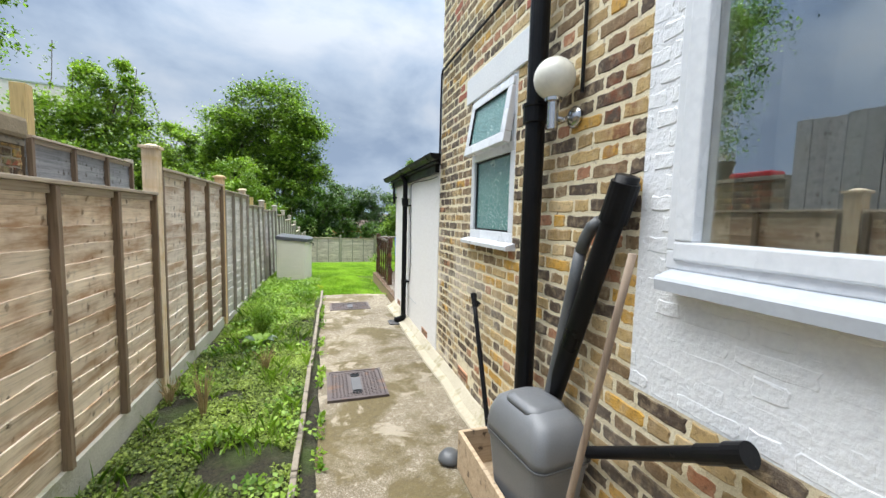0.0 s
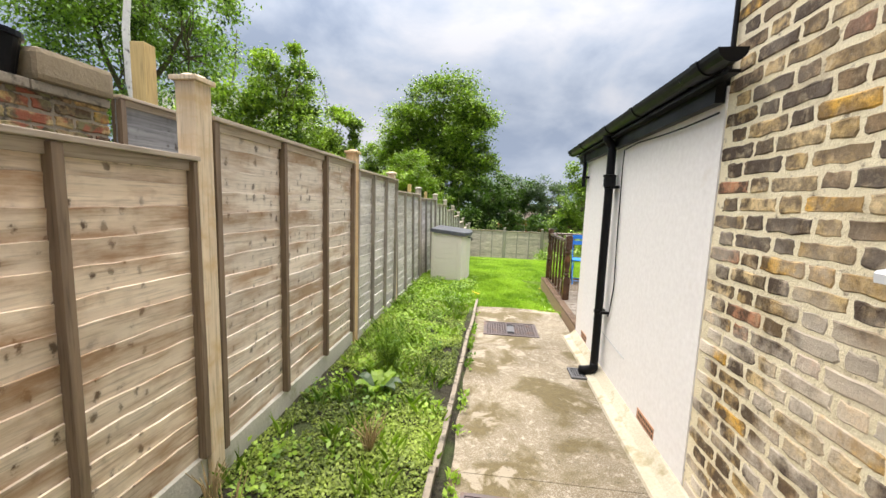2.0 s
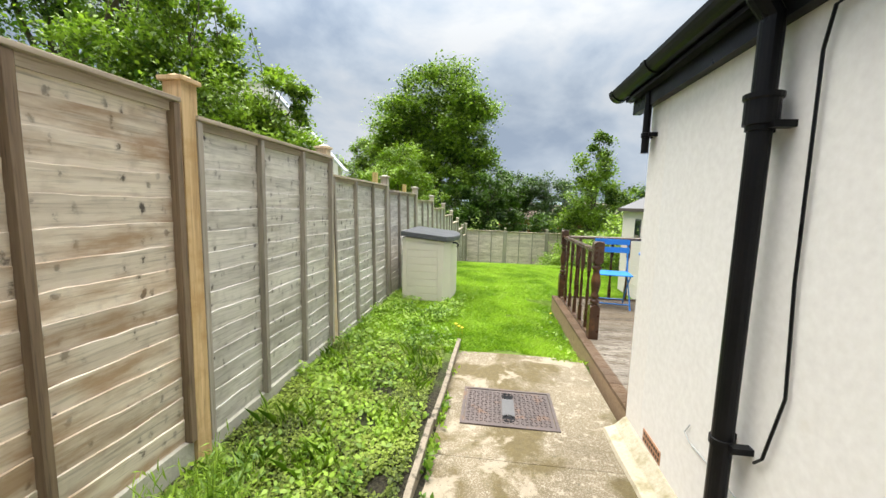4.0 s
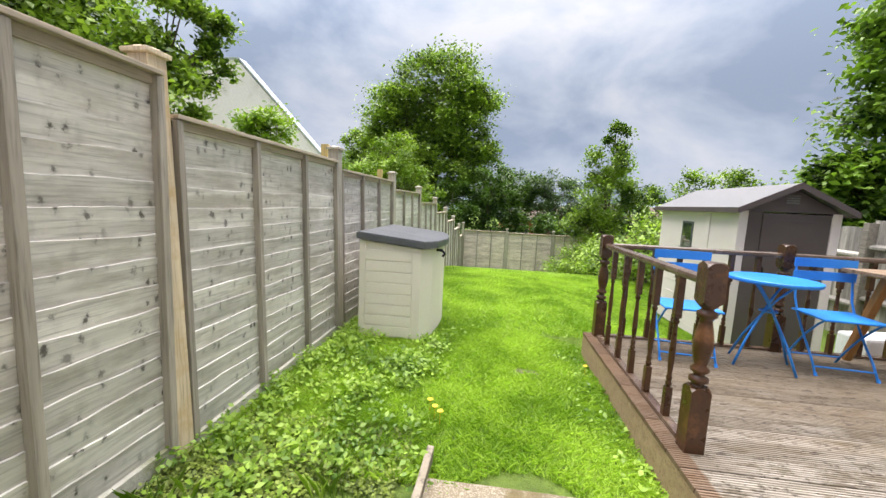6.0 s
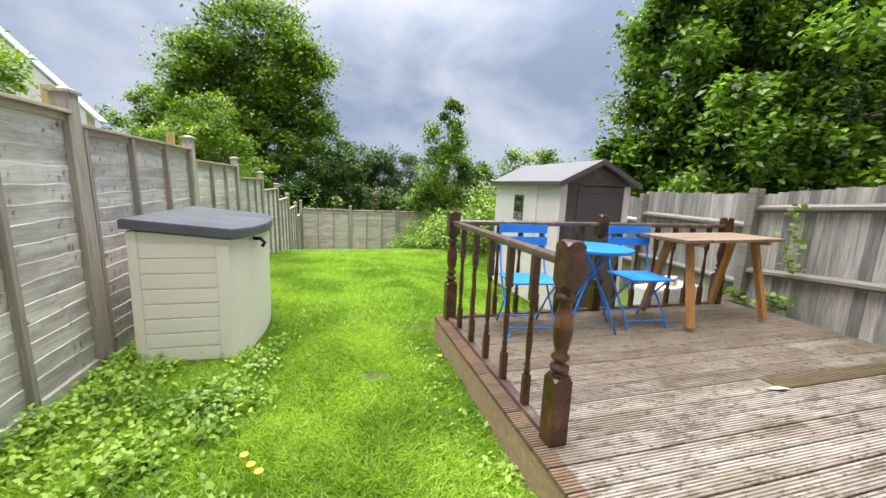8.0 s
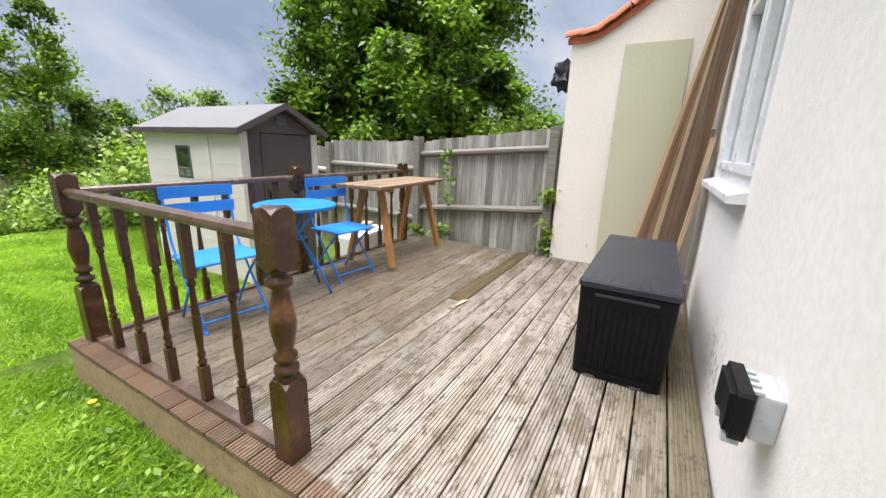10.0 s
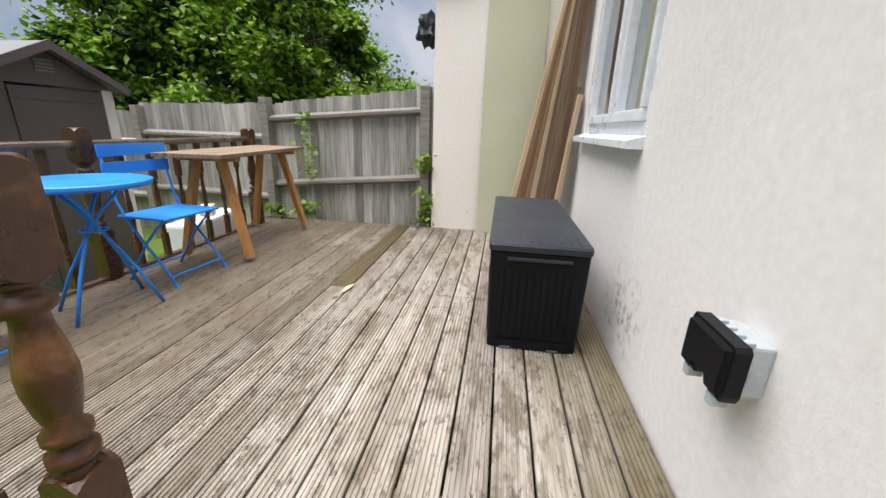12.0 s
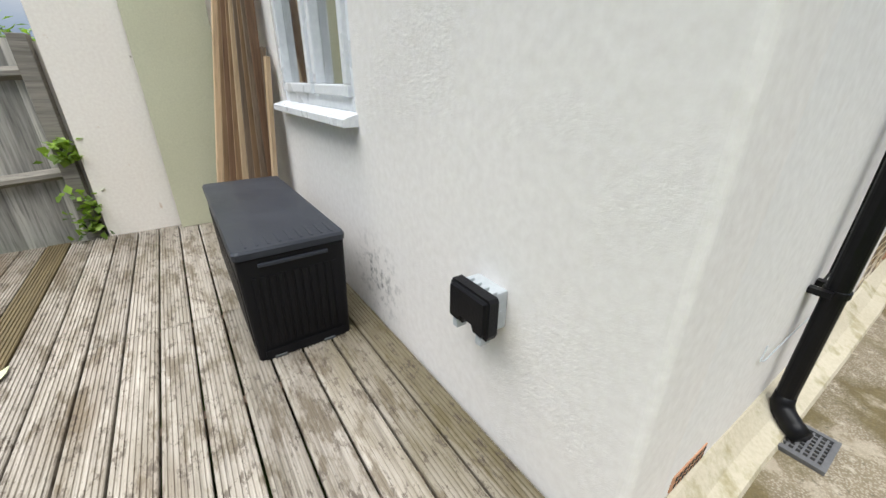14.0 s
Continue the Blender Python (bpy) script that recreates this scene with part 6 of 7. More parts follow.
# trestle table
tr = thing("trestle_table", "rough wooden trestle table standing on the deck", "table", pose(3.70, 10.32, DZ, 0, 0, 4.5))
for i in range(3):
    part("top_plank", cube(-0.68, -0.255 + i * 0.171, 0.80, 0.66, -0.255 + i * 0.171 + 0.167, 0.83, 0.004), MAT_TRESTLETOP, tr)
for x in (-0.45, 0.46):
    part("bearer", cube(x - 0.03, -0.23, 0.765, x + 0.03, 0.23, 0.80, 0.003), MAT_TRESTLE, tr)
    for s in (-1, 1):
        for sx in (-1,):
            ln = math.hypot(0.79, 0.17)
            m = pose(x, s * 0.10, 0.785, 0, 0, 0) @ pose(0, 0, 0, math.degrees(math.atan2(0.17, 0.79)) * s, 4 * (1 if x < 0 else -1), 0)
            part("leg", cube(-0.032, -0.024, -0.775, 0.032, 0.024, 0.0, 0.004, m), MAT_TRESTLE, tr)

tagged(mesh_part("fallen_leaf", [(-0.05, -0.014, 0.012), (0.0, -0.022, 0.02), (0.06, 0, 0.008), (0.0, 0.018, 0.018), (0.085, 0.010, 0.004), (-0.085, 0.010, 0.006), (0, 0, 0.004)], [(5, 0, 6), (0, 1, 6), (1, 2, 6), (2, 4, 3, 6), (3, 5, 6)], MAT_LEAF_PALE), "pale curled leaf lying on the boards", "leaf").matrix_basis = pose(2.88, 9.07, DZ, 0, 0, -12)

# ---------------------------------------------------------------- cream garden storage unit by the fence
gs = thing("garden_storage", "cream resin garden store with dark grey lid", "storage box", pose(-1.17, 10.42, -0.055))
W, D, H = 0.66, 1.28, 0.96
part("body", prism(bmesh.new(), [(0.0, 0.0), (W - 0.06, 0.0), (W + 0.02, 0.18), (W + 0.06, 0.5), (W + 0.06, D - 0.5), (W + 0.02, D - 0.18), (W - 0.06, D), (0, D)], "z", 0.03, H - 0.06), MAT_CREAM, gs)
for v in gs.children[0].data.vertices:
    if v.co.z > 0.5:
        v.co.z += 0.07 - 0.065 * v.co.x / W
part("corner_post", cube(-0.005, -0.012, 0.03, 0.055, 0.05, H + 0.01, 0.006), MAT_CREAM, gs)
part("corner_post", prism(bmesh.new(), [(W - 0.145, -0.013), (W - 0.065, -0.013), (W + 0.015, 0.16), (W - 0.03, 0.17)], "z", 0.03, H - 0.09), MAT_CREAM, gs)
for i in range(8):
    z = 0.045 + i * 0.106
    part("slat", cube(0.056, -0.010, z, W - 0.147, 0.004, min(z + 0.098, H - 0.075), 0.004), MAT_CREAM, gs)
part("plinth", prism(bmesh.new(), [(0.02, 0.02), (W - 0.06, 0.02), (W + 0.03, 0.5), (W + 0.03, D - 0.5), (W - 0.06, D - 0.02), (0.02, D - 0.02)], "z", -0.06, 0.03), MAT_BLACK, gs)
bm = bmesh.new()
prism(bm, [(-0.03, -0.035), (W - 0.03, -0.035), (W + 0.06, 0.18), (W + 0.10, 0.5), (W + 0.10, D - 0.5), (W + 0.06, D - 0.18), (W - 0.03, D + 0.035), (-0.03, D + 0.035)], "z", H - 0.03, H + 0.035)
for v in bm.verts:
    v.co.z += 0.055 - 0.065 * (v.co.x / W)
bmesh.ops.bevel(bm, geom=[e for e in bm.edges if all(v.co.z > H + 0.06 - 0.1 * v.co.x for v in e.verts)], offset=0.008, segments=2, affect="EDGES")
part("lid", bm, MAT_GREYLID, gs, "sloping slate grey lid")
part("hasp", tube(bmesh.new(), [(W + 0.03, 0.30, 0.88), (W + 0.09, 0.28, 0.88), (W + 0.12, 0.27, 0.85), (W + 0.10, 0.26, 0.82)], 0.014, 8), MAT_BLACK, gs, "black padlock hasp")

# ---------------------------------------------------------------- garden shed
sh = thing("garden_shed", "stone coloured resin shed with taupe doors", "shed", pose(3.0, 11.92, -0.42))
SW, SD, SE, SA = 1.08, 2.1, 1.80, 2.10
part("wall", cube(0.0, 0.02, 0, 0.05, SD, SE, 0.004), MAT_SHEDWALL, sh)
part("wall", cube(SW - 0.05, 0.02, 0, SW, SD, SE, 0.004), MAT_SHEDWALL, sh)
part("wall", cube(0.05, SD - 0.05, 0, SW - 0.05, SD, SE, 0.004), MAT_SHEDWALL, sh)
for i in range(9):
    part("seam", cube(-0.004, 0.06, 0.1 + i * 0.19, 0.003, SD - 0.04, 0.104 + i * 0.19), MAT_SHEDWALL, sh)
part("corner_strip", cube(-0.012, 0.0, 0, 0.09, 0.05, SE, 0.006), MAT_SHEDWALL, sh)
part("corner_strip", cube(SW - 0.09, 0.0, 0, SW + 0.012, 0.05, SE, 0.006), MAT_SHEDWALL, sh)
part("corner_strip", cube(-0.014, 0.6, 0, 0.0, 0.68, SE, 0.004), MAT_SHEDWALL, sh)
part("door_frame", cube(0.09, 0.012, 0, 0.25, 0.05, SE, 0.004), MAT_SHEDDOOR, sh)
part("door", cube(0.255, 0.004, 0.02, SW - 0.095, 0.05, SE - 0.02, 0.006), MAT_SHEDDOOR, sh)
part("door_ridge", cube(0.30, -0.002, SE - 0.12, SW - 0.14, 0.006, SE - 0.10, 0.002), MAT_SHEDDOOR, sh)
part("door_handle", tube(bmesh.new(), [(0.30, 0.0, 0.95), (0.30, -0.035, 0.97), (0.30, -0.035, 1.12), (0.30, 0.0, 1.14)], 0.012, 8), MAT_BLACK, sh)
part("gable", prism(bmesh.new(), [(0.0, SE), (SW, SE), (SW / 2, SA - 0.02)], "y", 0.0, 0.05), MAT_SHEDDOOR, sh)
part("gable_back", prism(bmesh.new(), [(0.0, SE), (SW, SE), (SW / 2, SA - 0.02)], "y", SD - 0.05, SD), MAT_SHEDWALL, sh)
for i in range(4):
    part("vent_slat", cube(SW / 2 - 0.07, -0.012, SE + 0.10 + i * 0.028, SW / 2 + 0.07, 0.004, SE + 0.115 + i * 0.028, 0.002), MAT_SHEDROOF, sh)
for s in (0, 1):
    prof = [(-0.07, SE - 0.01), (SW / 2, SA), (SW / 2, SA + 0.035), (-0.07, SE + 0.03)]
    if s:
        prof = [(SW - x, z) for x, z in prof]
    roof = part("roof_panel", prism(bmesh.new(), prof, "y", -0.09, SD + 0.08), MAT_SHEDROOF, sh)
    trim = [(-0.085, SE - 0.035), (SW / 2, SA - 0.03), (SW / 2, SA + 0.042), (-0.085, SE + 0.035)]
    if s:
        trim = [(SW - x, z) for x, z in trim]
    part("barge_board", prism(bmesh.new(), trim, "y", -0.115, -0.0905), MAT_SHEDDOOR, sh, "dark barge board")
    x = -0.09 if not s else SW + 0.09
    part("eave_trim", cube(min(x, x + (0.012 if s else -0.012)), -0.115, SE - 0.035, max(x, x + (0.012 if s else -0.012)), SD + 0.08, SE + 0.032, 0.003), MAT_SHEDDOOR, sh)
wn = part("window", cube(-0.008, 1.02, 1.22, 0.004, 1.34, 1.62, 0.003), MAT_GREYLID, sh, "small grey framed window")
part("pane", cube(-0.012, 1.05, 1.25, -0.007, 1.31, 1.59), MAT_GLASS, wn)
tagged(part("plastic_sheet", cube(-0.42, -0.14, 0, 0.42, 0.14, 0.66, 0.03), MAT_UPVC), "white plastic container standing behind the rail", "container").matrix_basis = pose(4.0, 11.05, -0.44, 0, 0, 8)
tagged(part("cardboard", cube(-0.08, -0.06, 0, 0.08, 0.06, 0.10, 0.006), MAT_PLANK1), "small brown carton lying on the white container", "carton").matrix_basis = pose(4.05, 11.05, 0.22, 0, 0, 30)

# ---------------------------------------------------------------- beyond the left fence
nwall = thing("garden_wall", "old mixed brick garden wall with stone coping", "wall")
part("core", cube(-2.86, 4.03, -0.2, -2.615, 5.36, 2.03), MAT_EDGE, nwall)
rb = brick_meshes(MAT_OLDBRICK, "old")
for c in range(9):
    z = 1.40 + 0.075 * (c + 0.5)
    y, k = 5.37, c % 2
    while y > 4.2:
        kind = "s" if k % 2 == 0 else "h"
        w = STRETCH if kind == "s" else HEAD
        ob = new("brick", rb[kind, random.randrange(5)])
        ob.parent = nwall
        ob.matrix_basis = pose(-2.61, y - w / 2, z, 0, 0, 180)
        y -= w + JOINT
        k += 1
for i in range(3):
    part("coping_stone", cube(-2.90, 4.03 + i * 0.444, 2.03, -2.575, 4.03 + i * 0.444 + 0.436, 2.085, 0.008), MAT_EDGE, nwall)
part("cap_stone", cube(-2.92, 4.93, 2.087, -2.55, 5.37, 2.27, 0.035), MAT_CAPSTONE, nwall, "large weathered cap stone")
pot = thing("plant_pot", "black plastic plant pot standing on the wall", "plant pot", pose(-2.72, 4.83, 2.087) @ Matrix.Diagonal((0.98, 0.98, 0.98, 1)))
part("pot", lathe(bmesh.new(), [(0.10, 0), (0.135, 0.2), (0.148, 0.205), (0.148, 0.235), (0.13, 0.235), (0.12, 0.20), (0.01, 0.19)], 24), MAT_BLACK, pot)
bm = bmesh.new()
for i in range(14):
    a, r = random.uniform(0, 6.28), random.uniform(0.02, 0.1)
    p = Vector((r * math.cos(a), r * math.sin(a), 0.19))
    tube(bm, [p, p + Vector((0.02 * math.cos(a), 0.02 * math.sin(a), 0.08)), p + Vector((0.05 * math.cos(a + 1), 0.05 * math.sin(a), 0.17 + random.uniform(-0.05, 0.05)))], 0.003, 5)
part("twigs", bm, MAT_DRY, pot, "bare dry twigs")
bm = cube(-0.13, -0.32, 0, 0.13, 0.32, 0.07, 0.025)
tagged(part("compost_sack", bm, MAT_RED), "flat red plastic sack lying on the wall", "sack").matrix_basis = pose(-2.73, 4.42, 2.087, 0, 0, 4) @ Matrix.Diagonal((0.9, 0.75, 0.9, 1))
tagged(part("timber_post", cube(-0.06, -0.06, -0.2, 0.06, 0.06, 2.70, 0.006), MAT_YELLOWPOST), "new yellow square timber post beyond the fence", "post").matrix_basis = pose(-2.95, 6.0, 0, 0, 0, 5)
for px_, py_, pz_ in ((-1.75, 10.9, 1.86), (-1.75, 12.9, 1.78)):
    tagged(part("timber_post", cube(-0.035, -0.035, -0.2, 0.035, 0.035, pz_, 0.004), MAT_YELLOWPOST), "thin yellow timber post behind the fence", "post").matrix_basis = pose(px_, py_, 0)
f = lap_panel(1.85, 0.75, 5, MAT_SLATEFENCE)
f["label"] = "grey lapped fence panel beyond the brick wall"
f.matrix_basis = pose(-2.62, 5.42, 1.37, 0, 0, 90)
tagged(part("timber_post", cube(-0.04, -0.04, -0.2, 0.04, 0.04, 2.18, 0.004), MAT_POST_GREY), "grey timber post at the panel end", "post").matrix_basis = pose(-2.64, 7.32, 0)
tagged(part("timber_panel_base", cube(-2.64, 5.40, -0.2, -2.60, 7.3, 1.37), MAT_FENCE_GREY), "grey boarding below the lapped panel", "boarding")

tall = thing("boarded_fence", "tall silvered board fence beyond the brick wall", "fence")
for i in range(60):
    part("slat", cube(-2.66, -4.4 + i * 0.14, -0.2, -2.64 + 0.006 * (i % 2), -4.4 + i * 0.14 + 0.135, 2.62 + 0.01 * (i % 3), 0.002), MAT_SLATEFENCE, tall)
for z in (0.5, 1.9):
    part("rail", cube(-2.72, -4.4, z, -2.66, 3.99, z + 0.08), MAT_SLATEFENCE, tall)

# ---------------------------------------------------------------- trees, hedges


def branch(bm, a, b, r0, r1, bend=0.12, n=6, seed=0):
    a, b = Vector(a), Vector(b)
    ln = (b - a).length
    pts = []
    for i in range(n + 1):
        t = i / n
        o = Vector((noise.noise((t * 2.5, seed, 1)), noise.noise((t * 2.5, seed, 5)), 0)) * ln * bend * math.sin(math.pi * min(1, t * 1.2))
        pts.append(a.lerp(b, t) + o)
    tube(bm, pts, [r0 + (r1 - r0) * i / n for i in range(n + 1)], 8)


def tree(name, label, base, blobs, n_leaves, leaf, mat, trunk_r=0.16, bark=None, clumps=60, spread=0.3, up=0.1, seed=1):
    """A tapered trunk with limbs towards each mass of the crown, and leaves in many clumps with gaps between them."""
    rng = np.random.default_rng(seed)
    e = thing(name, label, "tree" if "tree" in name else "bush", pose(*base))
    b0 = Vector(base)
    bm = bmesh.new()
    cen = Vector(np.mean([b[:3] for b in blobs], axis=0)) - b0
    branch(bm, (0, 0, -0.3), cen + Vector((0, 0, 0.3 * blobs[0][5])), trunk_r, trunk_r * 0.25, 0.06, 8, seed)
    allp = []
    vol = np.array([b[3] * b[4] * b[5] for b in blobs]) ** 0.75
    for i, (cx, cy, cz, rx, ry, rz) in enumerate(blobs):
        c = Vector((cx, cy, cz)) - b0
        branch(bm, cen * (0.35 + 0.4 * (i % 3) / 3), c + Vector((0, 0, rz * 0.4)), trunk_r * 0.55, trunk_r * 0.1, 0.1, 6, seed + i)
        k = max(6, int(clumps * vol[i] / vol.sum()))
        d = rng.normal(size=(k, 3))
        d /= np.linalg.norm(d, axis=1)[:, None]
        rad = rng.uniform(0.35, 1.0, k) ** 0.55
        cl = d * rad[:, None] * np.array([rx, ry, rz]) + np.array([c.x, c.y, c.z])
        for q in cl[:: max(1, k // 9)]:
            branch(bm, c * 0.9, q, trunk_r * 0.16, trunk_r * 0.04, 0.1, 4, seed + i)
        m = int(n_leaves * vol[i] / vol.sum() / k)
        size = spread * min(rx, ry, rz) * rng.uniform(0.6, 1.35, k)
        off = rng.normal(size=(k, m, 3)) * np.array([1, 1, 0.72]) * 0.62
        allp.append((cl[:, None, :] + off * size[:, None, None]).reshape(-1, 3))
    part("trunk", bm, bark or MAT_BARK, e, smooth=True)
    P = np.concatenate(allp)
    leaf_cloud("crown", P, leaf, mat, e, up=up)
    return e


tree("tree", "large round leafy green tree beyond the far fence", (-3.5, 32, -2), [(-3.9, 32, 7.5, 3.5, 3, 3.2), (-6.0, 32, 5.8, 3.1, 2.6, 2.8), (-1.9, 32.3, 6.6, 2.2, 2.4, 2.6), (-2.6, 31.5, 3.8, 2.8, 2.4, 2.2), (-6.2, 32, 3.0, 2.2, 2, 2)], 90000, 0.20, MAT_LEAF_MID, 0.30, clumps=190, spread=0.24, seed=3)
tree("tree", "bright light green tree behind the fence line", (-5.3, 25.5, -1.5), [(-5.2, 25.5, 3.0, 1.7, 1.6, 1.5), (-4.4, 25.2, 1.8, 1.5, 1.4, 1.4), (-6.4, 26, 2.2, 1.7, 1.5, 1.6), (-3.5, 26.0, 1.0, 1.3, 1.2, 1.2)], 26000, 0.12, MAT_LEAF_LIGHT, 0.13, clumps=100, spread=0.22, seed=4)
tree("bush", "tall dense green shrub rising over the fence", (-3.9, 9.2, 0), [(-3.85, 9.7, 2.4, 1.0, 1.2, 1.1), (-4.5, 9.2, 2.4, 0.75, 0.8, 1.0), (-3.9, 9.8, 3.45, 0.6, 0.7, 0.85), (-3.4, 10.3, 1.9, 0.75, 0.9, 0.95), (-3.2, 10.6, 2.6, 0.5, 0.6, 0.7)], 60000, 0.065, MAT_LEAF_BUSH, 0.09, clumps=240, spread=0.22, up=0.4, seed=5)
sprig = bmesh.new()
sp = []
for i in range(16):
    a = Vector((-3.85 + random.uniform(-0.6, 0.5), 9.8 + random.uniform(-0.8, 0.8), 3.0))
    b = a + Vector((random.uniform(-0.2, 0.2), random.uniform(-0.2, 0.2), random.uniform(0.5, 1.35)))
    tube(sprig, [a, a.lerp(b, 0.5) + Vector((0.03, 0.02, 0)), b], 0.006, 5)
    sp += [a.lerp(b, random.random()) + Vector((random.gauss(0, 0.05), random.gauss(0, 0.05), 0)) for _ in range(46)]
e = thing("bush", "thin upright leafy shoots above the shrub", "bush")
tagged(part("shoots", sprig, MAT_BARK, e), kind="stuff")
leaf_cloud("leaves", sp, 0.075, MAT_LEAF_MID, e, up=0.4)
tree("birch_tree", "tall birch tree with pale trunk and hanging foliage", (-11.0, 14.5, -0.5), [(-10.5, 14, 7.6, 2.6, 2.6, 2.6), (-12.2, 14.5, 6.0, 2.4, 2.4, 2.6), (-9.6, 14.6, 6.5, 1.6, 1.7, 1.7), (-13.0, 13.5, 8.5, 2.2, 2.2, 2.4)], 40000, 0.12, MAT_LEAF_DARK, 0.2, clumps=170, spread=0.24, up=-0.5, seed=7)
bm = bmesh.new()
branch(bm, (-5.6, 8.6, 0), (-6.1, 9.0, 6.5), 0.07, 0.04, 0.03, 8, 3)
tagged(part("birch_tree", bm, MAT_BIRCH, smooth=True), "slim white leaning birch trunk, leaves out of view", "tree")
tree("tree", "small leafy sapling tree in front of the pale house", (-6.0, 16.5, -0.5), [(-6.0, 16.5, 3.0, 0.7, 0.7, 0.6), (-5.5, 16.3, 2.9, 0.5, 0.5, 0.45)], 2600, 0.12, MAT_LEAF_LIGHT, 0.05, clumps=26, spread=0.4, seed=8)
tree("tree", "slender upright young tree beyond the hedge", (4.35, 22.3, -1.5), [(4.35, 22.3, 1.6, 0.95, 0.9, 1.1), (4.3, 22.3, 2.9, 0.75, 0.7, 0.9), (4.5, 22.3, 3.9, 0.5, 0.5, 0.75), (5.5, 22.4, 1.9, 0.8, 0.6, 0.6), (4.0, 22.3, 0.5, 1.0, 0.9, 0.9)], 14000, 0.125, MAT_LEAF_MID, 0.08, clumps=95, spread=0.36, up=0.4, seed=9)
tree("tree", "big spreading maple tree beyond the side fence", (9.4, 14.3, -0.5), [(9.2, 14.4, 6.2, 2.2, 2.0, 2.2), (8.1, 15.0, 4.4, 1.6, 1.6, 1.8), (10.4, 13.5, 5.0, 1.9, 1.8, 2.0), (8.9, 14.0, 3.0, 2.0, 1.8, 1.6), (10.6, 12.9, 2.6, 1.6, 1.5, 1.4), (10.8, 13.2, 6.9, 1.4, 1.4, 1.5), (9.4, 14.8, 8.2, 1.6, 1.6, 1.4), (7.7, 15.6, 2.6, 1.4, 1.4, 1.2), (7.3, 12.9, 2.7, 1.2, 1.1, 1.0), (8.3, 12.2, 2.9, 1.2, 1.1, 1.1), (7.6, 13.9, 1.9, 1.5, 1.5, 1.3), (7.0, 14.9, 1.5, 1.1, 1.4, 1.2), (9.3, 11.6, 1.9, 1.3, 1.2, 1.1)], 170000, 0.15, MAT_LEAF_DARK, 0.2, clumps=260, spread=0.26, up=-0.25, seed=10)
tree("bush", "bright green bushes rising behind the side fence", (8.0, 11.6, -0.3), [(7.6, 12.2, 1.0, 1.3, 1.3, 0.9), (8.6, 11.0, 1.1, 1.2, 1.2, 0.9), (9.6, 10.2, 1.2, 1.2, 1.0, 0.8)], 9000, 0.13, MAT_LEAF_MID, 0.06, clumps=70, spread=0.35, seed=11)
tree("tree", "pale grey green tree far beyond the fence", (17.5, 14, -1), [(17.5, 14, 3.0, 1.2, 1.2, 1.9)], 3500, 0.2, MAT_LEAF_GREY, 0.1, clumps=34, spread=0.4, seed=12)
for i, (x, y, top, w, mat, nl) in enumerate(((-0.6, 35, 4.6, 2.0, MAT_LEAF_FAR, 6000), (2.0, 37, 4.4, 2.1, MAT_LEAF_FAR, 6000), (4.6, 36, 4.0, 1.6, MAT_LEAF_GREY, 3200), (7.2, 38, 3.2, 2.0, MAT_LEAF_FAR, 4500), (12.2, 30, 4.2, 1.9, MAT_LEAF_MID, 4500), (10.0, 34, 3.0, 2.0, MAT_LEAF_FAR, 4200), (15.0, 27, 3.4, 2.2, MAT_LEAF_MID, 4500), (-9.5, 34, 3.6, 3.0, MAT_LEAF_MID, 5000))):
    tree("tree", "dark leafy tree in the distance beyond the gardens", (x, y, -3), [(x, y, top - 1.7, w, w, 1.7), (x + 0.5 * w, y, top - 3.0, w * 0.8, w * 0.8, 1.5), (x - 0.6 * w, y, top - 3.2, w * 0.8, w * 0.8, 1.5)], nl * 2, 0.2, mat, 0.16, clumps=60, spread=0.28, seed=20 + i)

tree("tree", "loose leafy green tree behind the round tree", (-8.6, 33.5, -2), [(-8.4, 33.5, 4.6, 2.2, 2.0, 1.9), (-10.4, 33.8, 4.0, 2.0, 1.8, 1.9), (-7.0, 33.2, 5.6, 1.7, 1.6, 1.7), (-9.2, 33.5, 2.2, 2.4, 2.0, 1.8)], 22000, 0.19, MAT_LEAF_MID, 0.2, clumps=90, spread=0.25, seed=41)

for i, (x, y, w, top) in enumerate(((-4.6, 29.0, 1.7, 2.6), (-2.2, 28.4, 1.6, 2.6), (-0.2, 29.2, 1.5, 3.2), (1.5, 30.0, 1.0, 1.2), (3.4, 29.0, 1.0, 1.0))):
    tree("bush", "dark leafy bushes close behind the far fence", (x, y, -2.2), [(x, y, top - 1.2, w, 1.2, 1.2), (x - 0.3, y, top - 2.8, w, 1.2, 1.4), (x + 0.5, y, top - 3.6, w, 1.2, 1.2)], 9000, 0.17, MAT_LEAF_FAR, 0.08, clumps=60, spread=0.3, seed=50 + i)

hedge = thing("hedge", "leafy green hedge along the lawn edge", "hedge")
hp, rngh = [], np.random.default_rng(31)
for y in np.linspace(14.6, 23.0, 22):
    zc = lawn_z(0, y)
    cx = 3.75 - 0.02 * (y - 14) + (0.5 if y < 15.5 else 0)
    for _ in range(16):
        c = np.array([cx + 0.15 + rngh.normal() * 0.33, y + rngh.normal() * 0.3, zc + rngh.uniform(0.1, 1.5 if y < 17 else 1.0)])
        hp.append(c + rngh.normal(size=(55, 3)) * 0.17)
for y in np.linspace(20.8, 23.2, 5):
    for _ in range(6):
        c = np.array([2.7 + rngh.normal() * 0.3, y, lawn_z(0, y) + rngh.uniform(0.05, 0.4)])
        hp.append(c + rngh.normal(size=(50, 3)) * 0.14)
leaf_cloud("leaves", np.concatenate(hp), 0.10, MAT_LEAF_BUSH, hedge)
bm = bmesh.new()
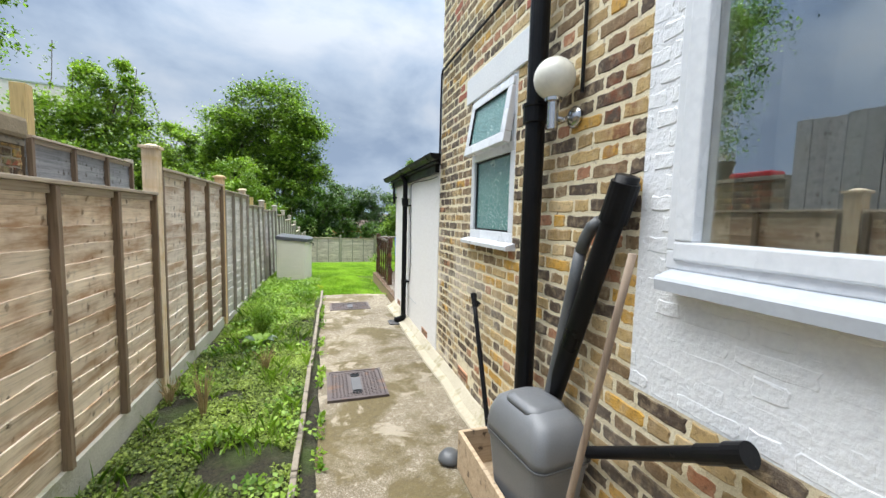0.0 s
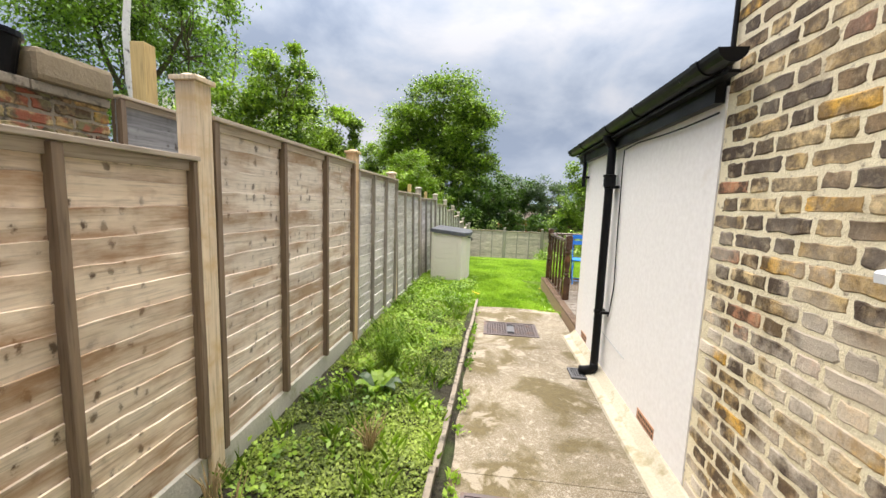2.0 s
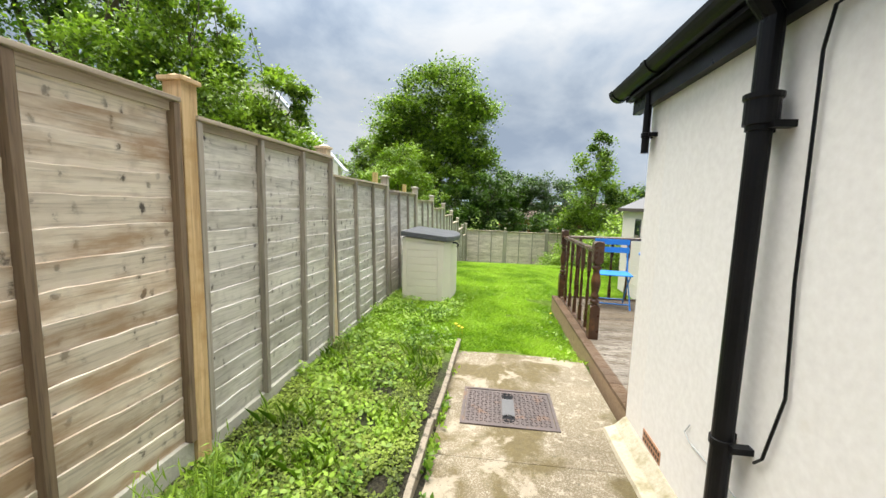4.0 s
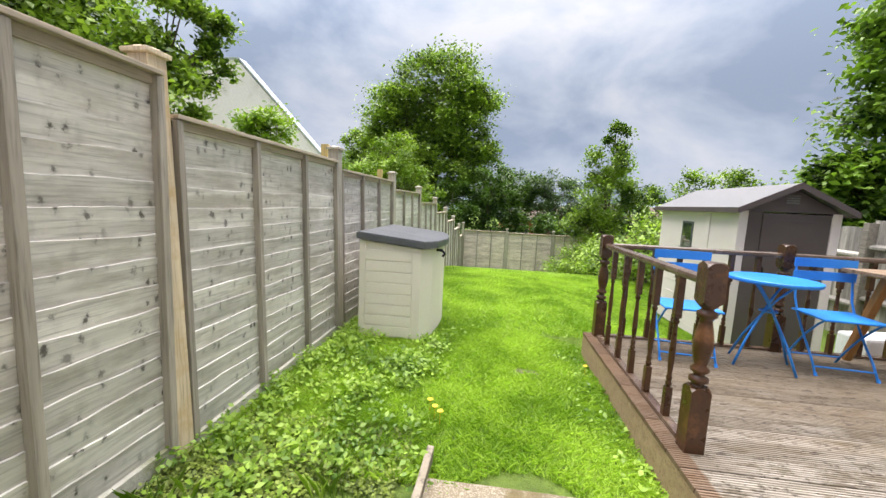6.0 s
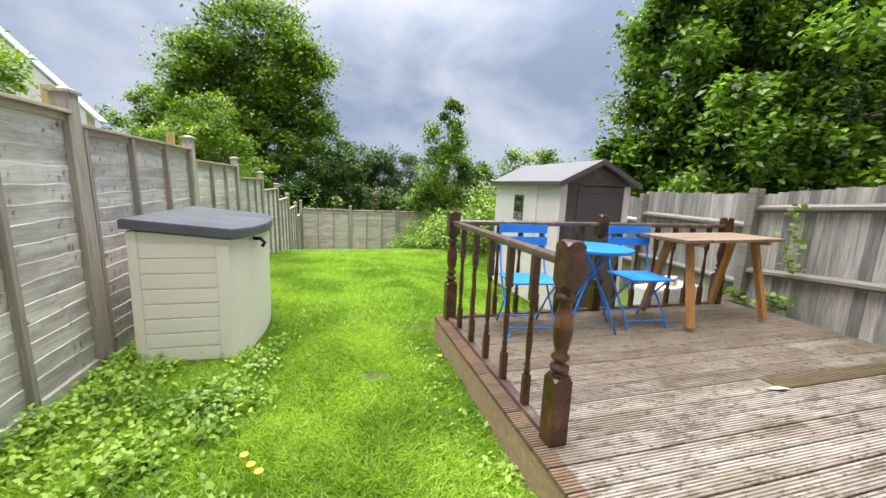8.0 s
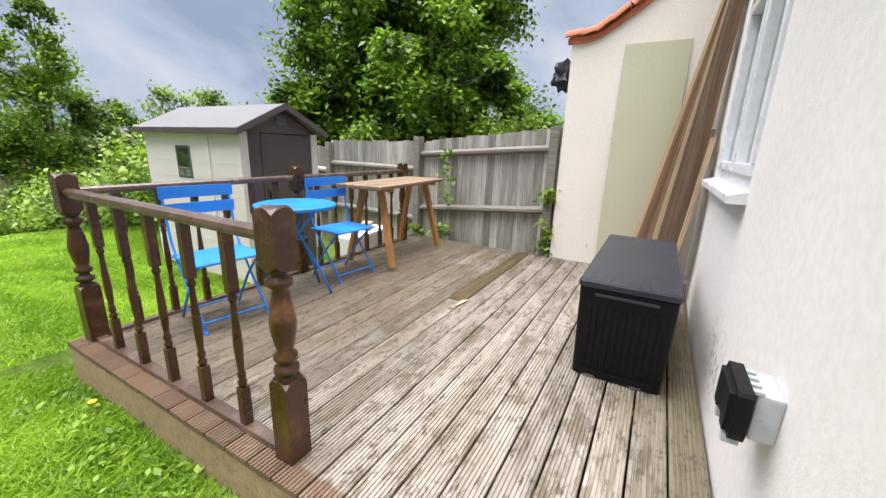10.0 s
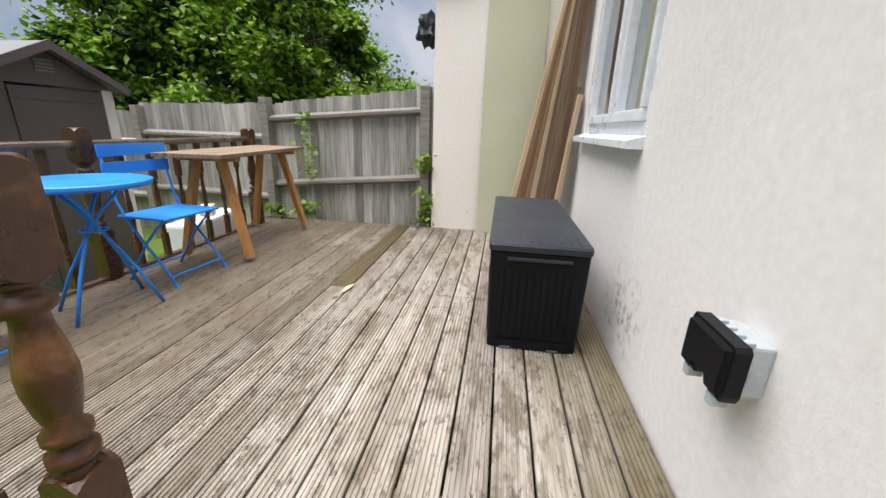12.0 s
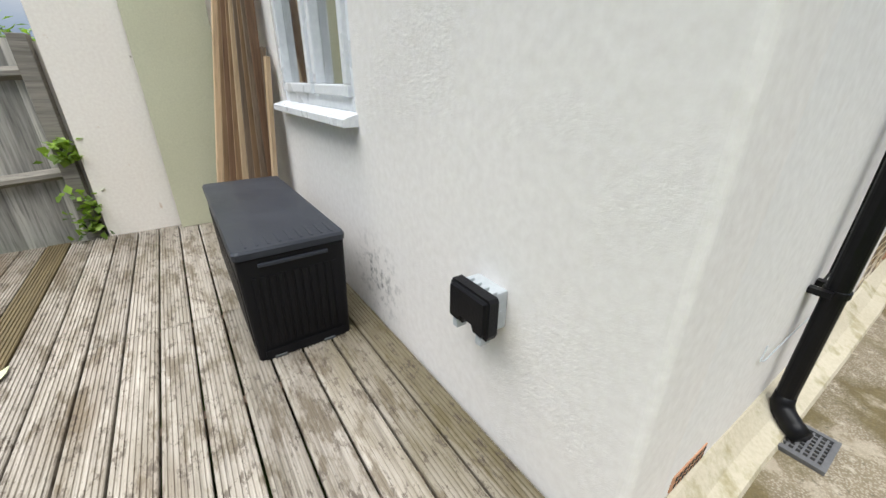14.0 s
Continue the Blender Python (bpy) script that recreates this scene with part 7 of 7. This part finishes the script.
for y in np.linspace(14.8, 22.8, 12):
    branch(bm, (3.75, y, lawn_z(0, y) - 0.1), (3.75 + random.uniform(-0.3, 0.3), y, lawn_z(0, y) + 1.3), 0.03, 0.008, 0.1, 4, int(y * 7))
part("branchwork", bm, MAT_BARK, hedge)

# ---------------------------------------------------------------- distant buildings
wh = thing("house", "pale rendered house with sloping roof edge", "house")
prof = [(-17, -2), (-17, 6.62), (-9.93, 6.36), (-7.35, 3.70), (-6.6, 2.95), (-6.6, -2)]
part("wall", prism(bmesh.new(), prof, "y", 21.0, 21.4), MAT_PALEHOUSE, wh)
part("roof", prism(bmesh.new(), [(-17.2, 6.63), (-9.87, 6.37), (-6.32, 2.68), (-6.29, 2.72), (-9.84, 6.42), (-17.2, 6.68)], "y", 20.97, 21.45), MAT_SILL, wh)
part("vent", rod(bmesh.new(), (-11.6, 20.99, 5.7), (-11.6, 20.93, 5.7), 0.08, seg=12), MAT_BLACK, wh)


def far_house(x, y, w, d, h, wall, roof_mat, label):
    z = lawn_z(x, y) - 0.2
    e = thing("house", label, "house", pose(x, y, z, 0, 0, random.uniform(-12, 12)))
    part("wall", cube(-w / 2, -d / 2, 0, w / 2, d / 2, h), wall, e)
    part("roof", prism(bmesh.new(), [(-d / 2 - 0.3, h - 0.05), (d / 2 + 0.3, h - 0.05), (0, h + d * 0.3)], "x", -w / 2 - 0.2, w / 2 + 0.2), roof_mat, e)
    for k in range(max(1, int(w / 2.4))):
        xx = -w / 2 + 1.2 + k * 2.3
        wd = part("window", cube(xx - 0.55, -d / 2 - 0.04, h * 0.4, xx + 0.55, -d / 2 + 0.02, h * 0.4 + 1.0), MAT_UPVC, e)
        part("pane", cube(xx - 0.47, -d / 2 - 0.055, h * 0.4 + 0.08, xx + 0.47, -d / 2 - 0.041, h * 0.4 + 0.92), MAT_ROOMSHADE, wd)


MAT_ROOFTILE = surface("brown_roof_tiles", (0.14, 0.10, 0.085), (0.21, 0.155, 0.13), 3, 60, 0.9, 0.3)
for x, y, w, d, h, wl, rf in ((13, 52, 9, 7, 2.4, MAT_REDBRICK, MAT_ROOFTILE), (3.2, 44, 4, 5, 2.6, MAT_REDBRICK, MAT_ROOFTILE), (22, 60, 9, 7, 2.6, MAT_WHITEPAINT, MAT_ROOFTILE), (7.0, 58, 7, 6, 2.5, MAT_RENDER, MAT_ROOFTILE), (33, 48, 9, 7, 3, MAT_REDBRICK, MAT_ROOFTILE)):
    far_house(x, y, w, d, h, wl, rf, "distant house with a low tiled roof")
hill_v, hill_f = [], []
for i in range(61):
    x = -1400 + 2800 * i / 60
    top = 14 + 16 * noise.noise((x * 0.002, 3, 1)) + 5 * noise.noise((x * 0.01, 1, 4))
    hill_v += [(x, 700, -16), (x, 800, top), (x, 1100, top * 0.8), (x, 1200, -20)]
for i in range(60):
    for k in range(3):
        a = 4 * i + k
        hill_f.append((a, a + 4, a + 5, a + 1))
# distance haze is mixed into the hill colours
tagged(mesh_part("backdrop", hill_v, hill_f, surface("hazed_hills", (0.16, 0.22, 0.26), (0.23, 0.29, 0.33), 0.01, 0.05, 0.95, 0)), "hills on the horizon, coloured blue green for haze", "hills", kind="structure")

# ---------------------------------------------------------------- weeds, grass, small plants
rngv = np.random.default_rng(8)


def on_ground(P):
    return np.array([(x, y, ground_z(x, y)) for x, y in P])


n = 90000
P = np.column_stack([rngv.uniform(-1.39, -0.30, n), rngv.uniform(2.0, 9.0, n)])
dens = np.array([noise.noise((x * 2.1, y * 2.1, 6)) + 0.45 * noise.noise((x * 6, y * 6, 2)) for x, y in P])
P = P[dens > -0.34]
z = on_ground(P)
z[:, 2] += rngv.uniform(0.0, 0.035, len(z))
tagged(leaf_cloud("ground_cover", z, 0.021, MAT_MOSSY, width=0.75, up=0.2, flat=1.6), "low creeping leafy ground cover over the soil bed", "plants", kind="stuff")
cl, m = [], 420
C = np.column_stack([rngv.uniform(-1.38, -0.32, m), 2.2 + 8.4 * rngv.uniform(0, 1, m) ** 0.72])
for x, y in C:
    if noise.noise((x * 1.6, y * 1.6, 9)) < -0.08 or (y < 5.6 and rngv.uniform() < 0.6):
        continue
    h = rngv.uniform(0.04, 0.13)
    k = rngv.integers(20, 46)
    q = rngv.normal(size=(k, 3)) * np.array([0.055, 0.055, 0.0]) + np.array([x, y, ground_z(x, y)])
    q[:, 2] += rngv.uniform(0.01, h, k)
    cl.append(q)
tagged(leaf_cloud("weeds", np.concatenate(cl), 0.038, MAT_WEED, width=0.62, up=0.2, flat=1.4), "clumps of broad leafy weeds in the bed", "plants", kind="stuff")
cl = []
for x, y, k in [(-1.38 + 1.15 * rngv.uniform() ** 1.6, rngv.uniform(8.4, 10.6), 44) for _ in range(64)] + [(rngv.uniform(0.72, 1.0), rngv.uniform(8.7, 10.7), 18) for _ in range(34)]:
    q = rngv.normal(size=(k, 3)) * np.array([0.06, 0.06, 0.0]) + np.array([x, y, ground_z(x, y)])
    q[:, 0] = np.minimum(q[:, 0], 1.0)
    q[:, 2] += rngv.uniform(0.01, 0.12 if x < 0 else 0.035, k)
    cl.append(q)
tagged(leaf_cloud("broad_weeds", np.concatenate(cl), 0.038, MAT_WEED, width=0.62, up=0.2, flat=1.4), "broad leaved bright weeds at the lawn edge", "plants", kind="stuff")


def turf(n, x0, x1, y0, y1):
    return np.column_stack([rngv.uniform(x0, x1, n), rngv.uniform(y0, y1, n)])


A = turf(62000, -1.39, 1.02, 8.55, 11.0)
A = A[(A[:, 1] > 8.62 + 0.15 * np.sin(A[:, 0] * 5)) & np.array([noise.noise((x * 3, y * 3, 4)) > -0.75 and math.hypot((x - 0.40) / 0.13, (y - 9.99) / 0.06) + 0.7 * noise.noise((x * 9, y * 9, 1)) > 1 for x, y in A])]
tagged(blades("grass", on_ground(A), 0.042, 0.0052, MAT_GRASS), "short bright green lawn grass", "grass", kind="stuff")
B = turf(150000, -1.39, 4.4, 10.85, 17.0)
tagged(blades("grass", on_ground(B), 0.043, 0.0065, MAT_GRASS), "short bright green lawn grass", "grass", kind="stuff")
Cc = turf(45000, -1.39, 4.2, 17.0, 23.5)
tagged(blades("grass", on_ground(Cc), 0.042, 0.012, MAT_GRASS), "short bright green lawn grass", "grass", kind="stuff")
D = turf(5000, -1.36, -0.28, 2.5, 8.6)
tagged(blades("grass_tufts", on_ground(D[np.array([noise.noise((x * 3, y * 3, 14)) > 0.15 for x, y in D])]), 0.12, 0.006, MAT_WEED, 0.6), "thin grass tufts among the weeds", "grass", kind="stuff")
E2 = np.column_stack([-0.235 + 0.0255 * (rngv.uniform(0, 5.2, 900)) * 0.3 + rngv.normal(size=900) * 0.012, rngv.uniform(3.4, 8.5, 900)])
E2 = E2[np.array([noise.noise((0, y * 2.2, 3)) > 0.0 for x, y in E2])]
tagged(leaf_cloud("path_weeds", np.column_stack([E2[:, 0] + 0.03, E2[:, 1], np.full(len(E2), 0.0)]), 0.04, MAT_WEED, up=0.8), "small weeds growing along the path edging", "plants", kind="stuff")

bm = bmesh.new()
for x, y in ((-0.22, 9.13), (-0.18, 9.08), (-0.26, 9.2), (0.93, 10.2)):
    z0 = ground_z(x, y)
    rod(bm, (x, y, z0), (x, y, z0 + 0.1), 0.002, seg=5)
    bmesh.ops.create_cone(bm, cap_ends=True, segments=8, radius1=0.006, radius2=0.019, depth=0.012, matrix=Matrix.Translation((x, y, z0 + 0.106)))
tagged(part("yellow_flowers", bm, MAT_YELLOW), "few small yellow flowers in the grass", "flowers", kind="stuff")


def dry_plant(x, y, h, n, label, mat=MAT_DRY, spread=0.12):
    e = thing("dry_plant", label, "plant", pose(x, y, ground_z(x, y)))
    bm = bmesh.new()
    for i in range(n):
        a, r = random.uniform(0, 6.28), random.uniform(0.3, 1.0) * spread
        hh = h * random.uniform(0.5, 1.0)
        tube(bm, [(0.01 * math.cos(a), 0.01 * math.sin(a), -0.02), (r * 0.4 * math.cos(a), r * 0.4 * math.sin(a), hh * 0.6), (r * math.cos(a), r * math.sin(a), hh)], [0.004, 0.003, 0.0015], 5)
    part("stem", bm, mat, e)
    return e


dry_plant(-1.02, 4.30, 0.42, 26, "withered brown upright weed in the bed")
dry_plant(-0.70, 5.10, 0.24, 34, "withered brown clump in the bed", spread=0.14)
dry_plant(-1.34, 4.60, 0.24, 22, "dry straw tuft at the fence foot", spread=0.10)
feather = thing("feathery_plant", "tall feathery green weed in the bed", "plant", pose(-0.88, 6.2, ground_z(-0.88, 6.2)))
bm, fp = bmesh.new(), []
for i in range(46):
    a, r, hh = random.uniform(0, 6.28), random.uniform(0.03, 0.24), random.uniform(0.22, 0.5)
    tip = Vector((r * math.cos(a), r * math.sin(a), hh))
    tube(bm, [(0, 0, 0), tip * 0.5 + Vector((0, 0, 0.05)), tip], [0.004, 0.003, 0.001], 5)
    fp += [tip * random.uniform(0.25, 1.0) + Vector((random.gauss(0, 0.02), random.gauss(0, 0.02), random.gauss(0, 0.02))) for _ in range(50)]
part("stem", bm, MAT_WEED, feather)
leaf_cloud("fronds", fp, 0.05, MAT_WEED, feather, width=0.12, up=0.9)
dock = thing("dock_plant", "low plant with large pale leaves", "plant", pose(-0.86, 5.80, ground_z(-0.86, 5.8)))
for i in range(7):
    a = i * 0.95
    vs, fs = [], []
    for k in range(6):
        t = k / 5
        w = 0.05 * math.sin(math.pi * (0.12 + 0.86 * t))
        c = Vector((math.cos(a), math.sin(a), 0)) * (0.03 + 0.17 * t) + Vector((0, 0, 0.03 + 0.09 * math.sin(t * 2.4)))
        s = Vector((-math.sin(a), math.cos(a), 0)) * w
        vs += [c - s + Vector((0, 0, 0.012)), c, c + s + Vector((0, 0, 0.012))]
    for k in range(5):
        b = 3 * k
        fs += [(b, b + 1, b + 4, b + 3), (b + 1, b + 2, b + 5, b + 4)]
    mesh_part("leaf", [tuple(v) for v in vs], fs, MAT_LEAF_GREY if i % 3 == 0 else MAT_WEED, dock)
ivp = []
for x, y, z0, z1, r in ((4.72, 8.93, 0.09, 0.46, 0.06), (4.73, 8.91, 0.68, 0.86, 0.04), (4.80, 10.28, 0.55, 1.25, 0.05), (4.83, 10.35, 0.1, 0.25, 0.09), (4.70, 10.7, 0.1, 0.22, 0.12)):
    k = 80
    ivp.append(np.column_stack([x - 0.05 + rngv.normal(size=k) * 0.02, y + rngv.normal(size=k) * r, rngv.uniform(z0, z1, k)]))
tagged(leaf_cloud("ivy", np.concatenate(ivp), 0.06, MAT_LEAF_MID, width=0.9), "green ivy climbing the side fence", "ivy", kind="stuff")
lay_bricks()
